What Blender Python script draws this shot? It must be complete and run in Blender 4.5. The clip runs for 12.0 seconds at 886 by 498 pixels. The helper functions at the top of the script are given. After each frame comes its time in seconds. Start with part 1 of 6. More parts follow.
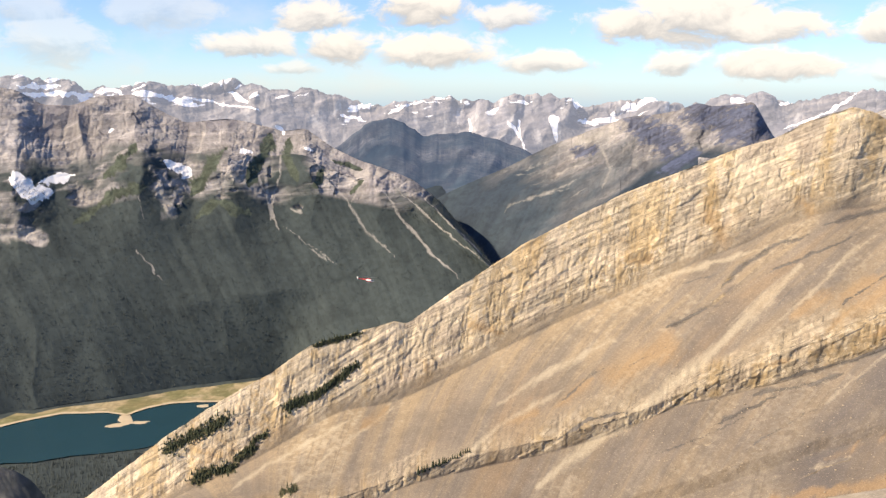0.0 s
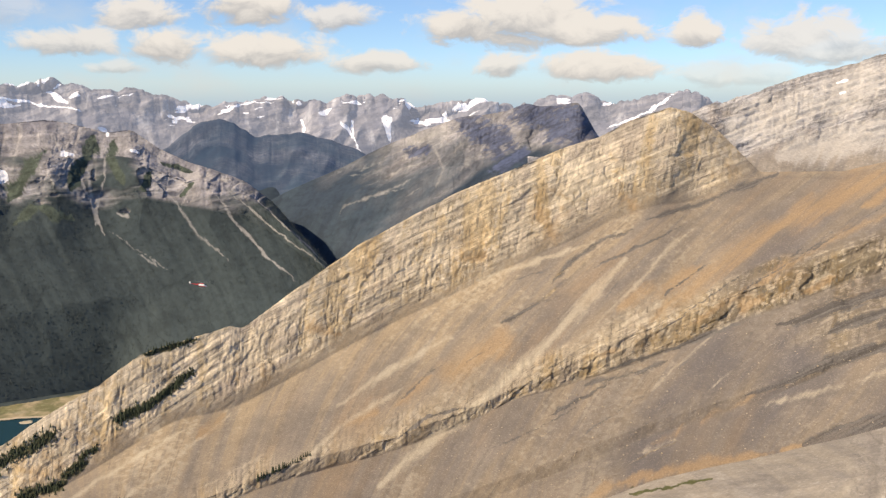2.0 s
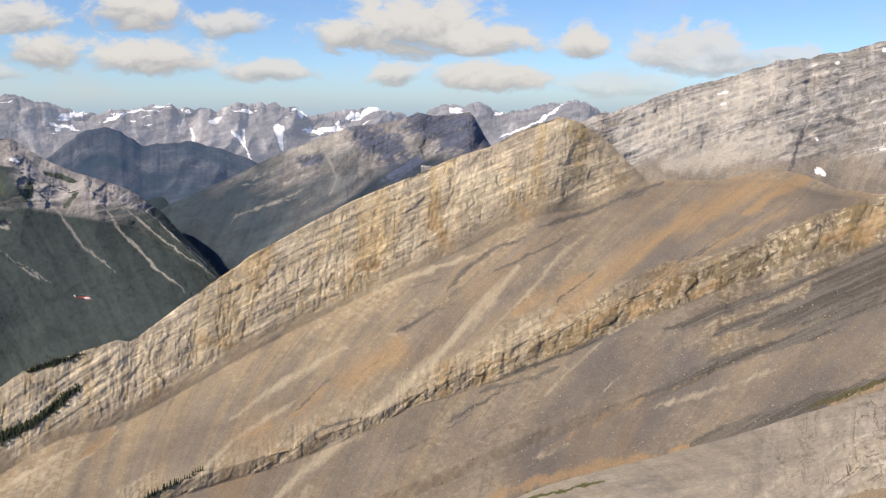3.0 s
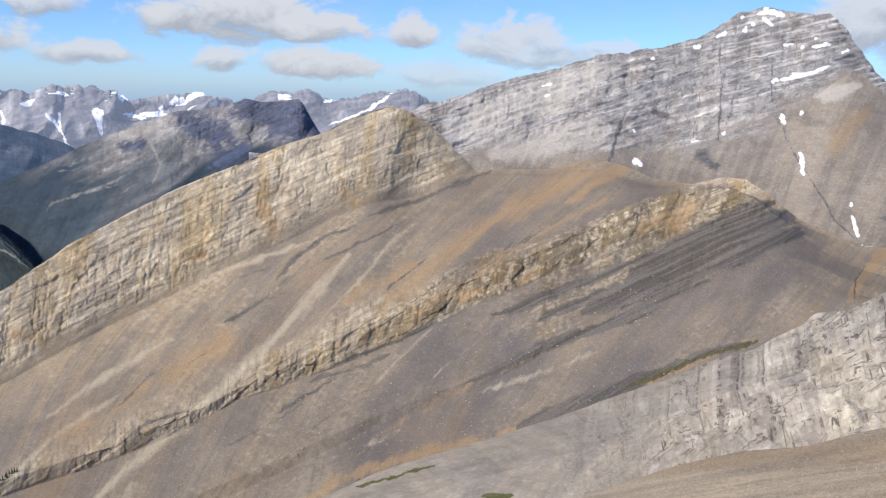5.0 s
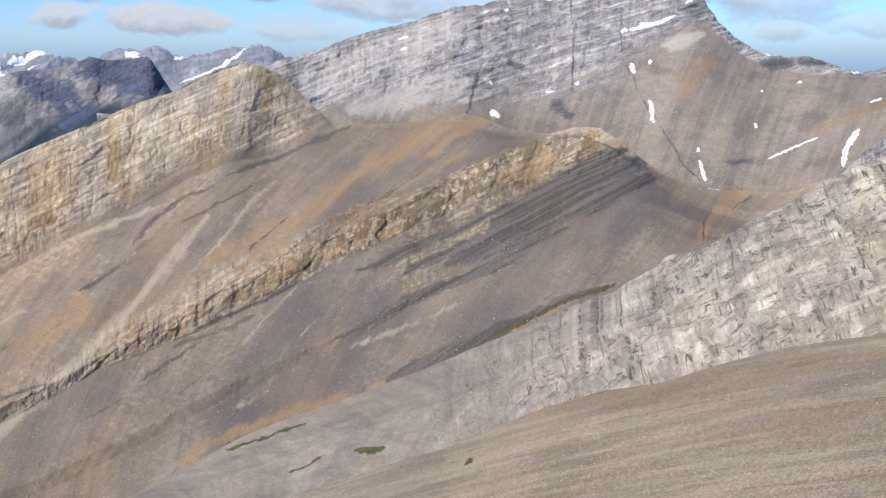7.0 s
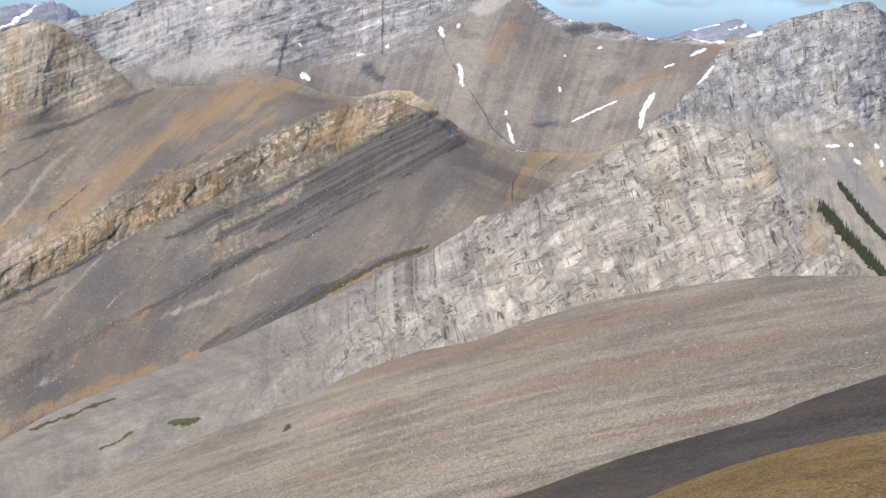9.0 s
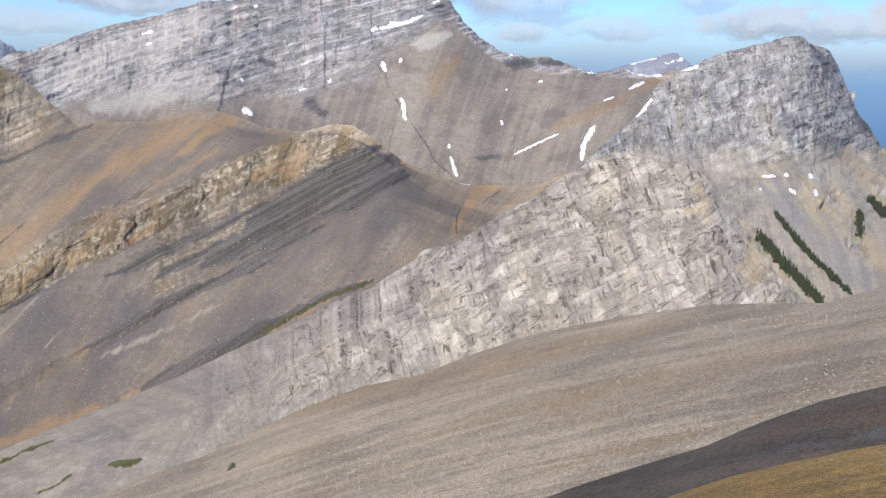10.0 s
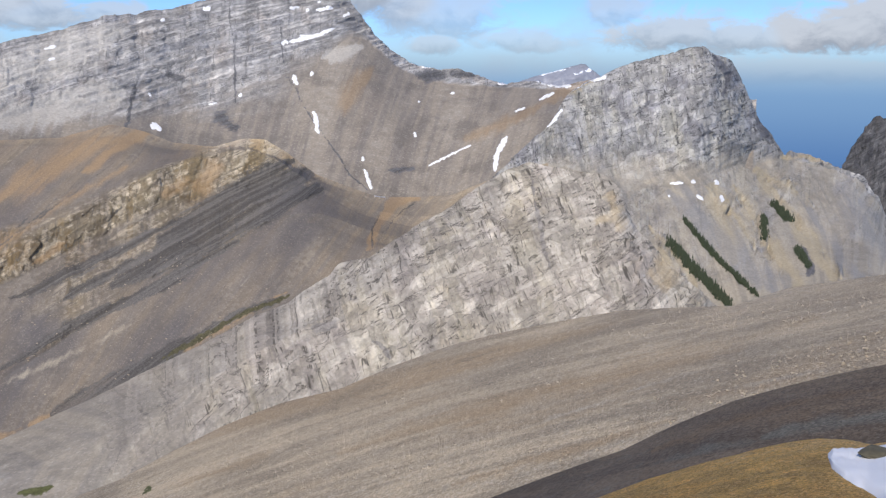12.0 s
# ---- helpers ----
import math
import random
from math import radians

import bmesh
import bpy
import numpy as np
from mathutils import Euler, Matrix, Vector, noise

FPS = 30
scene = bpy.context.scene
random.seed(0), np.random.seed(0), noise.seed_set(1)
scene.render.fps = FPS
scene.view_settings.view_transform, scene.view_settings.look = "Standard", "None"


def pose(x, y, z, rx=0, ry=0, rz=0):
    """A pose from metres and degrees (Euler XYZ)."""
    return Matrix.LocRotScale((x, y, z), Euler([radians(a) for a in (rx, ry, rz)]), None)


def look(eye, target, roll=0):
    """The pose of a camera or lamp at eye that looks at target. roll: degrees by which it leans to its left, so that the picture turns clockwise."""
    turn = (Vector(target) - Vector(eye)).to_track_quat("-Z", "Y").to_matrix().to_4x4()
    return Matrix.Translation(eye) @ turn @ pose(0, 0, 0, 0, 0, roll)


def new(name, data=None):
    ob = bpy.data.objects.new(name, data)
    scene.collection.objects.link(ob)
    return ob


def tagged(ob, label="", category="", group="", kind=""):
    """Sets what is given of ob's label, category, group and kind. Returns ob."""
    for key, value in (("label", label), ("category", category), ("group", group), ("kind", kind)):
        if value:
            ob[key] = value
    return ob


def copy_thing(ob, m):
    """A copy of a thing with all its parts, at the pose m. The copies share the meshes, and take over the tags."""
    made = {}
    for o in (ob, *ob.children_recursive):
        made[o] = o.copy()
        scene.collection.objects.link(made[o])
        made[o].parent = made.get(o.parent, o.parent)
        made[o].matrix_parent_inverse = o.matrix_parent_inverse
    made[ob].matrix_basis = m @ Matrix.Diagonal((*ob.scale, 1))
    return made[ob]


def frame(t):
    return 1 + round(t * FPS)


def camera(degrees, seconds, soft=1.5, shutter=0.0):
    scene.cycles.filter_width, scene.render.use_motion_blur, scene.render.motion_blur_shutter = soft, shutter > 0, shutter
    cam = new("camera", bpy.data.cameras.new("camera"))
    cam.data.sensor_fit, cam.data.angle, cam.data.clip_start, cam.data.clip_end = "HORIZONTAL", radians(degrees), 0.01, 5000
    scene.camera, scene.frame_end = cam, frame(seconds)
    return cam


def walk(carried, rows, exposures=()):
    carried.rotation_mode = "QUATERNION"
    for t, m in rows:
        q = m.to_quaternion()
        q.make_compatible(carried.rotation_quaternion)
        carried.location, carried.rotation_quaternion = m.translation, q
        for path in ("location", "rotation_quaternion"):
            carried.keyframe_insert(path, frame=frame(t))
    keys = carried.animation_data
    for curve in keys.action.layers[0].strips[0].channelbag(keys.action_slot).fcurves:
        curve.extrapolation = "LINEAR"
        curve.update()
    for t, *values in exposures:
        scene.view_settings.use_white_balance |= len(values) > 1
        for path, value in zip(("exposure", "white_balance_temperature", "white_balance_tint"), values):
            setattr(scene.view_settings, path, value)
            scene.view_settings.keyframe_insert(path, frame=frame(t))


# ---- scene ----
# A summit view over a banded limestone massif. The eye stands at the origin on the summit; bearings are
# degrees to the right of +y, heights are metres above the eye.
cam = camera(46.9, 12.0, soft=1.4)
ROWS = [
    (0, 82.00, -0.00, -0.01),
    (0.5, 82.23, 0.12, -1.80),
    (1, 82.42, -0.23, -3.33),
    (1.5, 81.62, 0.75, -6.98),
    (2, 82.02, 0.03, -9.28),
    (2.5, 82.42, -0.13, -12.32),
    (4.5, 82.10, -1.13, -22.27),
    (5, 81.99, -1.22, -24.67),
    (5.5, 81.62, -1.28, -26.95),
    (6, 80.38, -1.16, -29.19),
    (6.5, 80.00, -0.59, -30.92),
    (8.5, 77.60, -0.85, -39.83),
    (9, 77.66, -1.07, -43.02),
    (9.5, 78.37, -1.07, -44.63),
    (10, 79.58, -0.92, -46.21),
    (10.5, 80.18, -0.84, -47.55),
    (11, 80.07, -0.41, -49.15),
    (11.5, 80.41, -0.40, -50.15),
    (12, 80.31, -0.40, -51.08),
]
EXPOSURES = [(0.0, 0.69, 8500, 13), (1.0, 0.60, 8400, 13), (2.5, 0.26, 8000, 12), (4.5, 0.16, 6600, 11), (9.0, 0.12, 6300, 11), (11.0, 0.14, 6250, 11), (12.0, -0.04, 6250, 11)]
walk(cam, [(t, pose(0, 0, 0, rx, ry, rz)) for t, rx, ry, rz in ROWS], EXPOSURES)

# ---- light ----
SUN_BEARING, SUN_HEIGHT = -114.0, 38.0
sun_data = bpy.data.lights.new("sun", "SUN")
sun_data.energy, sun_data.angle, sun_data.color = 4.4, radians(0.5), (1.0, 0.91, 0.79)
sun = new("sun", sun_data)
sb, sh = radians(SUN_BEARING), radians(SUN_HEIGHT)
sun.matrix_world = look((0, 0, 0), (-math.sin(sb) * math.cos(sh), -math.cos(sb) * math.cos(sh), -math.sin(sh)))
sun.location = (-300, -300, 800)


class Nodes:
    """Short hand for building node trees."""

    def __init__(self, tree):
        self.tree = tree
        tree.nodes.clear()

    def add(self, kind, out=0, ins=(), op="", data="", blend="", ease="", attr="", clamp=False):
        n = self.tree.nodes.new(kind)
        if op:
            n.operation = op
        if data:
            n.data_type = data
        if blend:
            n.blend_type = blend
        if ease:
            n.interpolation_type = ease
        if attr:
            n.attribute_name = attr
        if clamp:
            n.use_clamp = True
        for key, v in (ins.items() if isinstance(ins, dict) else enumerate(ins)):
            self.put(n.inputs[key], v)
        return n.outputs[out]

    def put(self, socket, v):
        if isinstance(v, bpy.types.NodeSocket):
            self.tree.links.new(v, socket)
        else:
            socket.default_value = v

    def math(self, op, a, b=0.0, c=0.0, clamp=False):
        return self.add("ShaderNodeMath", ins=(a, b, c) if op in ("MULTIPLY_ADD", "SMOOTH_MIN", "SMOOTH_MAX") else (a, b), op=op, clamp=clamp)

    def mix(self, f, a, b, blend="MIX"):
        return self.add("ShaderNodeMix", 2, {0: f, 6: a, 7: b}, data="RGBA", blend=blend)

    def span(self, v, a, b, lo=0.0, hi=1.0, smooth=True):
        return self.add("ShaderNodeMapRange", ins=(v, a, b, lo, hi), ease="SMOOTHSTEP" if smooth else "LINEAR")

    def noise(self, vec, scale, detail=4.0, rough=0.55, warp=0.0, out=0):
        return self.add("ShaderNodeTexNoise", out, {"Vector": vec, "Scale": scale, "Detail": detail, "Roughness": rough, "Distortion": warp})

    def scaled(self, vec, s):
        return self.add("ShaderNodeVectorMath", ins=(vec, s), op="MULTIPLY")


def rgb(r, g, b):
    return (r, g, b, 1.0)


# cloud: bearing, height, half width, half height, thickness
CLOUDS = [(-6.91, 4.72, 2.5, 1.08, 0.95), (-10.58, 3.18, 2.97, 0.95, 0.9), (-5.7, 3.13, 2.19, 1.21, 1), (-0.58, 2.87, 3.69, 1.21, 1), (-1.04, 5.35, 2.88, 1.52, 1), (3.6, 4.68, 2.34, 0.89, 0.9), (5.64, 2.31, 2.88, 0.76, 0.9), (13.88, 4.67, 4.69, 2.1, 1), (16.5, 4.03, 4.38, 1.27, 1), (10.63, 4.28, 2.97, 1.27, 1), (17.72, 2.12, 3.59, 1.08, 1), (12.64, 2.08, 1.56, 0.76, 0.9), (-20.51, 3.23, 2.97, 1.59, 0.45), (-21.38, 4.76, 2.5, 0.95, 0.4)]
CLOUDS += [(-15.24, 4.93, 3.12, 1.59, 0.4), (-8.18, 1.99, 1.56, 0.44, 0.6), (23.02, 3.73, 1.5, 1.21, 1), (28.28, 3.37, 3.28, 1.46, 0.9), (30.02, 2.71, 2.19, 0.95, 0.8), (33.75, 2.94, 1.88, 0.76, 0.7), (23.63, 1.56, 1.88, 0.83, 0.45), (26.6, 1.7, 1.56, 0.63, 0.4), (33.58, 2.98, 1.56, 0.57, 0.8), (47.49, 4.65, 4.06, 2.54, 0.95), (49.17, 3.75, 2.81, 2.22, 0.8), (26.17, 1.52, 1.88, 0.7, 0.4), (51.24, 3.12, 3.75, 1.9, 0.55), (50.63, 1.6, 1.56, 0.76, 0.6)]
CLOUDS += [(55.29, 1.78, 2.81, 0.83, 0.5), (60.44, 3.44, 1.88, 1.27, 0.5), (63.47, 2.19, 3.75, 1.46, 0.85), (66.7, 1.95, 3.44, 1.14, 0.8), (71.73, 2.16, 4.69, 1.46, 1), (73.83, 2.75, 3.75, 1.65, 1), (29.71, 2.99, 3.44, 1.08, 0.8), (33.42, 3.14, 1.88, 0.57, 0.7), (69.65, 0.2, 6.25, 0.95, 0.35), (79, 3, 4.5, 1.6, 1), (86, 3.6, 5, 1.5, 0.9), (-28, 3.5, 4, 1.4, 0.7)]
world = bpy.data.worlds.new("sky")
scene.world = world
world.use_nodes = True
w = Nodes(world.node_tree)
way = w.add("ShaderNodeTexCoord", 0)
sx, sy, sz = (w.add("ShaderNodeSeparateXYZ", k, (way,)) for k in range(3))
bearing = w.math("MULTIPLY", w.math("ARCTAN2", sx, sy), 57.2958)
height = w.math("MULTIPLY", w.math("ARCSINE", sz), 57.2958)
air = w.tree.nodes.new("ShaderNodeTexSky")
air.sky_type, air.sun_disc, air.sun_elevation, air.sun_rotation = "NISHITA", False, sh, sb % (2 * math.pi)
air.altitude, air.air_density, air.dust_density, air.ozone_density = 2500.0, 1.0, 0.6, 1.2
sky = air.outputs[0]
spot = w.add("ShaderNodeCombineXYZ", ins=(w.math("MULTIPLY", bearing, 0.6), height, 0.0))
puff = w.noise(spot, 0.85, 9.0, 0.62, 0.4)
wisp = w.noise(spot, 0.35, 5.0, 0.55)
dens, lift, thick = -3.0, 0.0, 1.0
for cb, ch, cw, chh, cd in CLOUDS:
    dx = w.math("MULTIPLY", w.math("SUBTRACT", bearing, cb), 1.0 / cw)
    dy = w.math("MULTIPLY", w.math("SUBTRACT", height, ch), 1.0 / chh)
    dy2 = w.math("ADD", w.math("MAXIMUM", dy, 0.0), w.math("MULTIPLY", w.math("MINIMUM", dy, 0.0), 1.35))
    r2 = w.math("ADD", w.math("MULTIPLY", dx, dx), w.math("MULTIPLY", dy2, dy2))
    here = w.math("SUBTRACT", 1.0, w.math("SQRT", r2))
    more = w.span(w.math("SUBTRACT", here, dens), -0.25, 0.25)
    lift = w.add("ShaderNodeMix", 0, {0: more, 2: lift, 3: dy}, data="FLOAT")
    thick = w.add("ShaderNodeMix", 0, {0: more, 2: thick, 3: cd}, data="FLOAT")
    dens = w.math("MAXIMUM", dens, here)
body = w.math("ADD", w.math("ADD", dens, 0.02), w.math("MULTIPLY", w.math("SUBTRACT", puff, 0.5), 2.1))
cover = w.math("MULTIPLY", w.span(body, -0.12, 0.42, 0.0, 0.96), thick)
tone = w.span(w.math("ADD", lift, w.math("MULTIPLY", w.math("SUBTRACT", puff, 0.5), 2.4)), -0.75, 0.35)
cloud = w.mix(tone, rgb(0.34, 0.375, 0.435), rgb(0.615, 0.645, 0.69))
veil = w.math("MULTIPLY", w.span(wisp, 0.45, 0.75), w.span(height, 0.5, 9.0, 0.5, 0.15))
clear = w.mix(1.0, sky, rgb(0.064, 0.090, 0.130), "MULTIPLY")
low_sky = w.mix(w.span(height, 0.0, 3.2, 0.85, 0.0), clear, rgb(0.42, 0.545, 0.645))
low_sky = w.mix(veil, low_sky, rgb(0.50, 0.56, 0.63))
full = w.mix(cover, low_sky, cloud)
haze = w.mix(w.span(height, -6.0, 0.3), rgb(0.09, 0.20, 0.44), rgb(0.24, 0.40, 0.62))
full = w.mix(w.span(height, -1.2, 1.4), haze, full)
w.put(w.tree.nodes.new("ShaderNodeOutputWorld").inputs[0], w.add("ShaderNodeBackground", ins=(full, 1.0)))


# ---- materials ----
GREY_SCREE = (0.165, 0.151, 0.145)


def terrain_material(name, scree, scree2, rock, rock2, orange, pale, dark, green, streak=(9.0, 130.0), strata=(90.0, 4.0), joints=(6.0, 50.0),
                     grain=0.35, bump=0.35, haze_glow=None, fleck=0.14, crack=0.75, stain=1.0, cells=(9.0, 6.0), speck=1.0, jointed=1.0, blocky=1.0, chipped=0.9, snow=rgb(0.86, 0.88, 0.91)):
    """Rock and scree by the masks on the mesh: 'cover' (orange, pale, dark, green) and 'bare' (rock, snow). In metres,
    'lay' runs along and through the beds, 'fall' across and down the fall line, 'cleft' across and along the joints."""
    mat = bpy.data.materials.new(name)
    mat.use_nodes = True
    m = Nodes(mat.node_tree)
    lay, fall, cleft = (m.add("ShaderNodeAttribute", 1, attr=k) for k in ("lay", "fall", "cleft"))
    cover_c = m.add("ShaderNodeAttribute", 0, attr="cover")
    cover_a = m.add("ShaderNodeAttribute", 3, attr="cover")
    bare = m.add("ShaderNodeAttribute", 0, attr="bare")
    c_or, c_pa, c_da = (m.add("ShaderNodeSeparateColor", k, (cover_c,)) for k in range(3))
    b_rock, b_snow, b_grey = (m.add("ShaderNodeSeparateColor", k, (bare,)) for k in range(3))
    place = m.add("ShaderNodeNewGeometry", 0)
    svec = m.scaled(fall, (1.0 / streak[0], 1.0 / streak[1], 1.0))
    s1 = m.noise(svec, 1.0, 7.0, 0.62, 0.3)
    s2 = m.noise(m.scaled(svec, (0.2, 0.5, 1.0)), 1.0, 4.0, 0.55, 0.5)
    bvec = m.scaled(lay, (1.0 / strata[0], 1.0 / strata[1], 1.0))
    b1 = m.noise(bvec, 1.0, 6.0, 0.62, 0.5)
    b2 = m.noise(m.scaled(bvec, (0.6, 0.25, 1.0)), 1.0, 4.0, 0.55, 0.6)
    jvec = m.scaled(cleft, (1.0 / joints[0], 1.0 / joints[1], 1.0))
    j1 = m.noise(jvec, 1.0, 5.0, 0.6, 0.6)
    j2 = m.noise(m.scaled(jvec, (0.25, 0.35, 1.0)), 1.0, 4.0, 0.55, 0.8)
    big = m.noise(place, 0.014, 5.0, 0.6)
    mid = m.noise(place, grain * 0.25, 5.0, 0.6)
    fine = m.noise(place, grain, 7.0, 0.68)
    crumb = m.add("ShaderNodeTexVoronoi", 1, {"Vector": place, "Scale": grain * 1.6, "Randomness": 1.0})
    grit = m.add("ShaderNodeSeparateColor", 0, (crumb,))
    # scree: streaked and stained
    sc = m.mix(m.span(m.math("ADD", s1, m.math("MULTIPLY", m.math("SUBTRACT", s2, 0.5), 0.9)), 0.38, 0.64), scree, scree2)
    s3 = m.noise(m.scaled(svec, (2.3, 2.2, 1.0)), 1.0, 5.0, 0.65, 0.9)
    sc = m.mix(m.span(s2, 0.52, 0.72, 0.0, 0.5 * stain), sc, orange)
    sc = m.mix(m.span(m.math("ADD", s2, m.math("SUBTRACT", mid, 0.5)), 0.44, 0.28, 0.0, 0.45 * stain), sc, pale)
    sc = m.mix(m.span(m.math("ADD", s3, m.math("MULTIPLY", m.math("SUBTRACT", mid, 0.5), 0.5)), 0.50, 0.70, 0.0, 0.42 * stain), sc, rgb(*(0.6 * c for c in scree2[:3])))
    sc = m.mix(m.span(m.math("ADD", big, m.math("MULTIPLY", m.math("SUBTRACT", s1, 0.5), 0.6)), 0.46, 0.68, 0.0, 0.6), sc, rgb(*(0.72 * c for c in scree2[:3])))
    sc = m.mix(m.math("MULTIPLY", b_grey, m.span(m.math("ADD", s2, big), 0.75, 1.2, 0.75, 1.0)), sc, m.mix(s1, rgb(*(0.62 * c for c in GREY_SCREE)), rgb(*GREY_SCREE)))
    sc = m.mix(m.math("MULTIPLY", m.span(grit, 0.86, 0.99), fleck), sc, pale)
    # rock: beds, stains down the face, broken faces with open joints
    rk = m.mix(m.span(m.math("ADD", b1, m.math("MULTIPLY", m.math("SUBTRACT", b2, 0.5), 0.9)), 0.36, 0.64), rock2, rock)
    rk = m.mix(m.span(m.math("ADD", b2, m.math("MULTIPLY", m.math("SUBTRACT", fine, 0.5), 0.12)), 0.515, 0.545, 0.0, 0.5), rk, rgb(*(0.62 * c for c in rock2[:3])))
    rk = m.mix(m.span(m.math("ADD", m.math("MULTIPLY", j2, 0.45), m.math("ADD", m.math("MULTIPLY", big, 0.8), m.math("MULTIPLY", mid, 0.25))), 0.76, 0.94, 0.0, 0.6 * stain), rk, orange)
    rk = m.mix(m.span(m.math("ADD", j2, m.math("MULTIPLY", m.math("SUBTRACT", mid, 0.5), 0.4)), 0.50, 0.62, 0.0, 0.42 * stain * jointed), rk, rgb(0.55, 0.95 * orange[1] + 0.16, orange[2] + 0.07))
    rk = m.mix(m.span(m.math("ADD", j2, m.math("MULTIPLY", m.math("SUBTRACT", b2, 0.5), 0.5)), 0.46, 0.34, 0.0, 0.5 * jointed), rk, rgb(0.62 * rock2[0], 0.61 * rock2[1], 0.68 * rock2[2]))
    rk = m.mix(m.span(j1, 0.53, 0.70, 0.0, 0.5 * jointed), rk, pale)
    rk = m.mix(m.span(j1, 0.45, 0.30, 0.0, 0.5 * jointed), rk, rgb(*(0.66 * c for c in rock2[:3])))
    lx, ly = m.add("ShaderNodeSeparateXYZ", 0, (cleft,)), m.add("ShaderNodeSeparateXYZ", 1, (lay,))
    warp = m.noise(place, 0.05, 3.0, 0.5)
    cellv = m.add("ShaderNodeCombineXYZ", ins=(m.math("ADD", m.math("DIVIDE", lx, cells[0]), m.math("MULTIPLY", warp, 0.9)), m.math("ADD", m.math("DIVIDE", ly, cells[1]), m.math("MULTIPLY", warp, -0.8)), 0.0))
    cell = m.add("ShaderNodeSeparateColor", 0, (m.add("ShaderNodeTexVoronoi", 1, {"Vector": cellv, "Scale": 1.0, "Randomness": 0.75}),))
    chip = m.tree.nodes.new("ShaderNodeTexVoronoi")
    m.put(chip.inputs["Vector"], cellv)
    chip.inputs["Scale"].default_value = 2.7
    small = m.add("ShaderNodeSeparateColor", 0, (chip.outputs[1],))
    lean = m.add("ShaderNodeVectorMath", ins=(chip.outputs[1], (0.5, 0.5, 0.5)), op="SUBTRACT")
    reach = m.add("ShaderNodeVectorMath", ins=(cellv, chip.outputs[2]), op="SUBTRACT")
    tilt = m.add("ShaderNodeVectorMath", 1, (lean, reach), op="DOT_PRODUCT")
    rim = m.tree.nodes.new("ShaderNodeTexVoronoi")
    rim.feature = "DISTANCE_TO_EDGE"
    m.put(rim.inputs["Vector"], cellv)
    rim.inputs["Scale"].default_value, rim.inputs["Randomness"].default_value = 1.0, 0.75
    face = m.span(m.math("ADD", m.math("MULTIPLY", cell, 0.6), m.math("MULTIPLY", small, 0.4)), 0.1, 0.9, 1 - 0.34 * blocky, 1 + 0.28 * blocky, False)
    rk = m.mix(1.0, rk, m.add("ShaderNodeCombineColor", ins=(face, face, face)), "MULTIPLY")
    # shade in open joints and bed notches, painted as thin dark lines
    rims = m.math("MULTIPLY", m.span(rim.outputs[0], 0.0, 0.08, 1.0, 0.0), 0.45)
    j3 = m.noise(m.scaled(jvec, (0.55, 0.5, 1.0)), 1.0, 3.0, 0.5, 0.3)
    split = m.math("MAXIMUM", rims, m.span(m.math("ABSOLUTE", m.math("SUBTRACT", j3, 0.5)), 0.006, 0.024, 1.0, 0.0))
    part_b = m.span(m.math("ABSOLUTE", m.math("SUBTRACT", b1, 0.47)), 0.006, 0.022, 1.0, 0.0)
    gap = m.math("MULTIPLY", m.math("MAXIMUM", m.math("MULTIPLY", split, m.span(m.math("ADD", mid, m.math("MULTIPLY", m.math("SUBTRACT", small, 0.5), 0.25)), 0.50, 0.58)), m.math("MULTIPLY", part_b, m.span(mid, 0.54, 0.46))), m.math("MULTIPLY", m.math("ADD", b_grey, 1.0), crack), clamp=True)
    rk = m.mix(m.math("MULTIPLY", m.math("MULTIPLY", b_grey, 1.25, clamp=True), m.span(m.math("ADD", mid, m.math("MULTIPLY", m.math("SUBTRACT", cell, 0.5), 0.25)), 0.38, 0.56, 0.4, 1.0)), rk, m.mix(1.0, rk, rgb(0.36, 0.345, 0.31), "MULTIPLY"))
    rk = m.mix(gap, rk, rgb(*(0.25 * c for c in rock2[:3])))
    col = m.mix(b_rock, sc, rk)
    blotch = m.span(m.noise(place, 0.035 if grain > 0.1 else 0.006, 4.0, 0.6), 0.3, 0.7, m.span(b_rock, 0.0, 1.0, 0.93, 0.78), m.span(b_rock, 0.0, 1.0, 1.07, 1.2), False)
    col = m.mix(1.0, col, m.add("ShaderNodeCombineColor", ins=(blotch, blotch, blotch)), "MULTIPLY")
    edge = m.math("MULTIPLY", m.math("ADD", m.math("SUBTRACT", s1, 0.5), m.math("MULTIPLY", m.math("SUBTRACT", fine, 0.5), 0.22)), 2.2)

    bedded = m.math("MULTIPLY", m.math("ADD", m.math("SUBTRACT", m.math("MULTIPLY", m.math("ADD", b1, b2), 0.5), 0.5), m.math("MULTIPLY", m.math("SUBTRACT", fine, 0.5), 0.5)), 2.8)

    def by(mask, amount=1.0, ragged=edge, edges=(0.40, 0.70)):
        return m.span(m.math("ADD", mask, m.math("MULTIPLY", ragged, m.span(mask, 0.0, 0.3))), *edges, 0.0, amount)

    dark = m.mix(m.span(m.math("ADD", b1, m.math("MULTIPLY", m.math("SUBTRACT", fine, 0.5), 0.5)), 0.38, 0.64), rgb(*(0.7 * c for c in dark[:3])), rgb(*(1.5 * c for c in dark[:3])))
    for mask, tint, amount, ragged, edges in ((c_or, orange, 0.6, edge, (0.2, 1.0)), (c_pa, pale, 0.6, edge, (0.25, 1.0)), (c_da, dark, 0.88, bedded, (0.36, 0.72))):
        col = m.mix(by(mask, amount, ragged, edges), col, tint)
    leafy = m.noise(place, grain * 0.5, 8.0, 0.75)
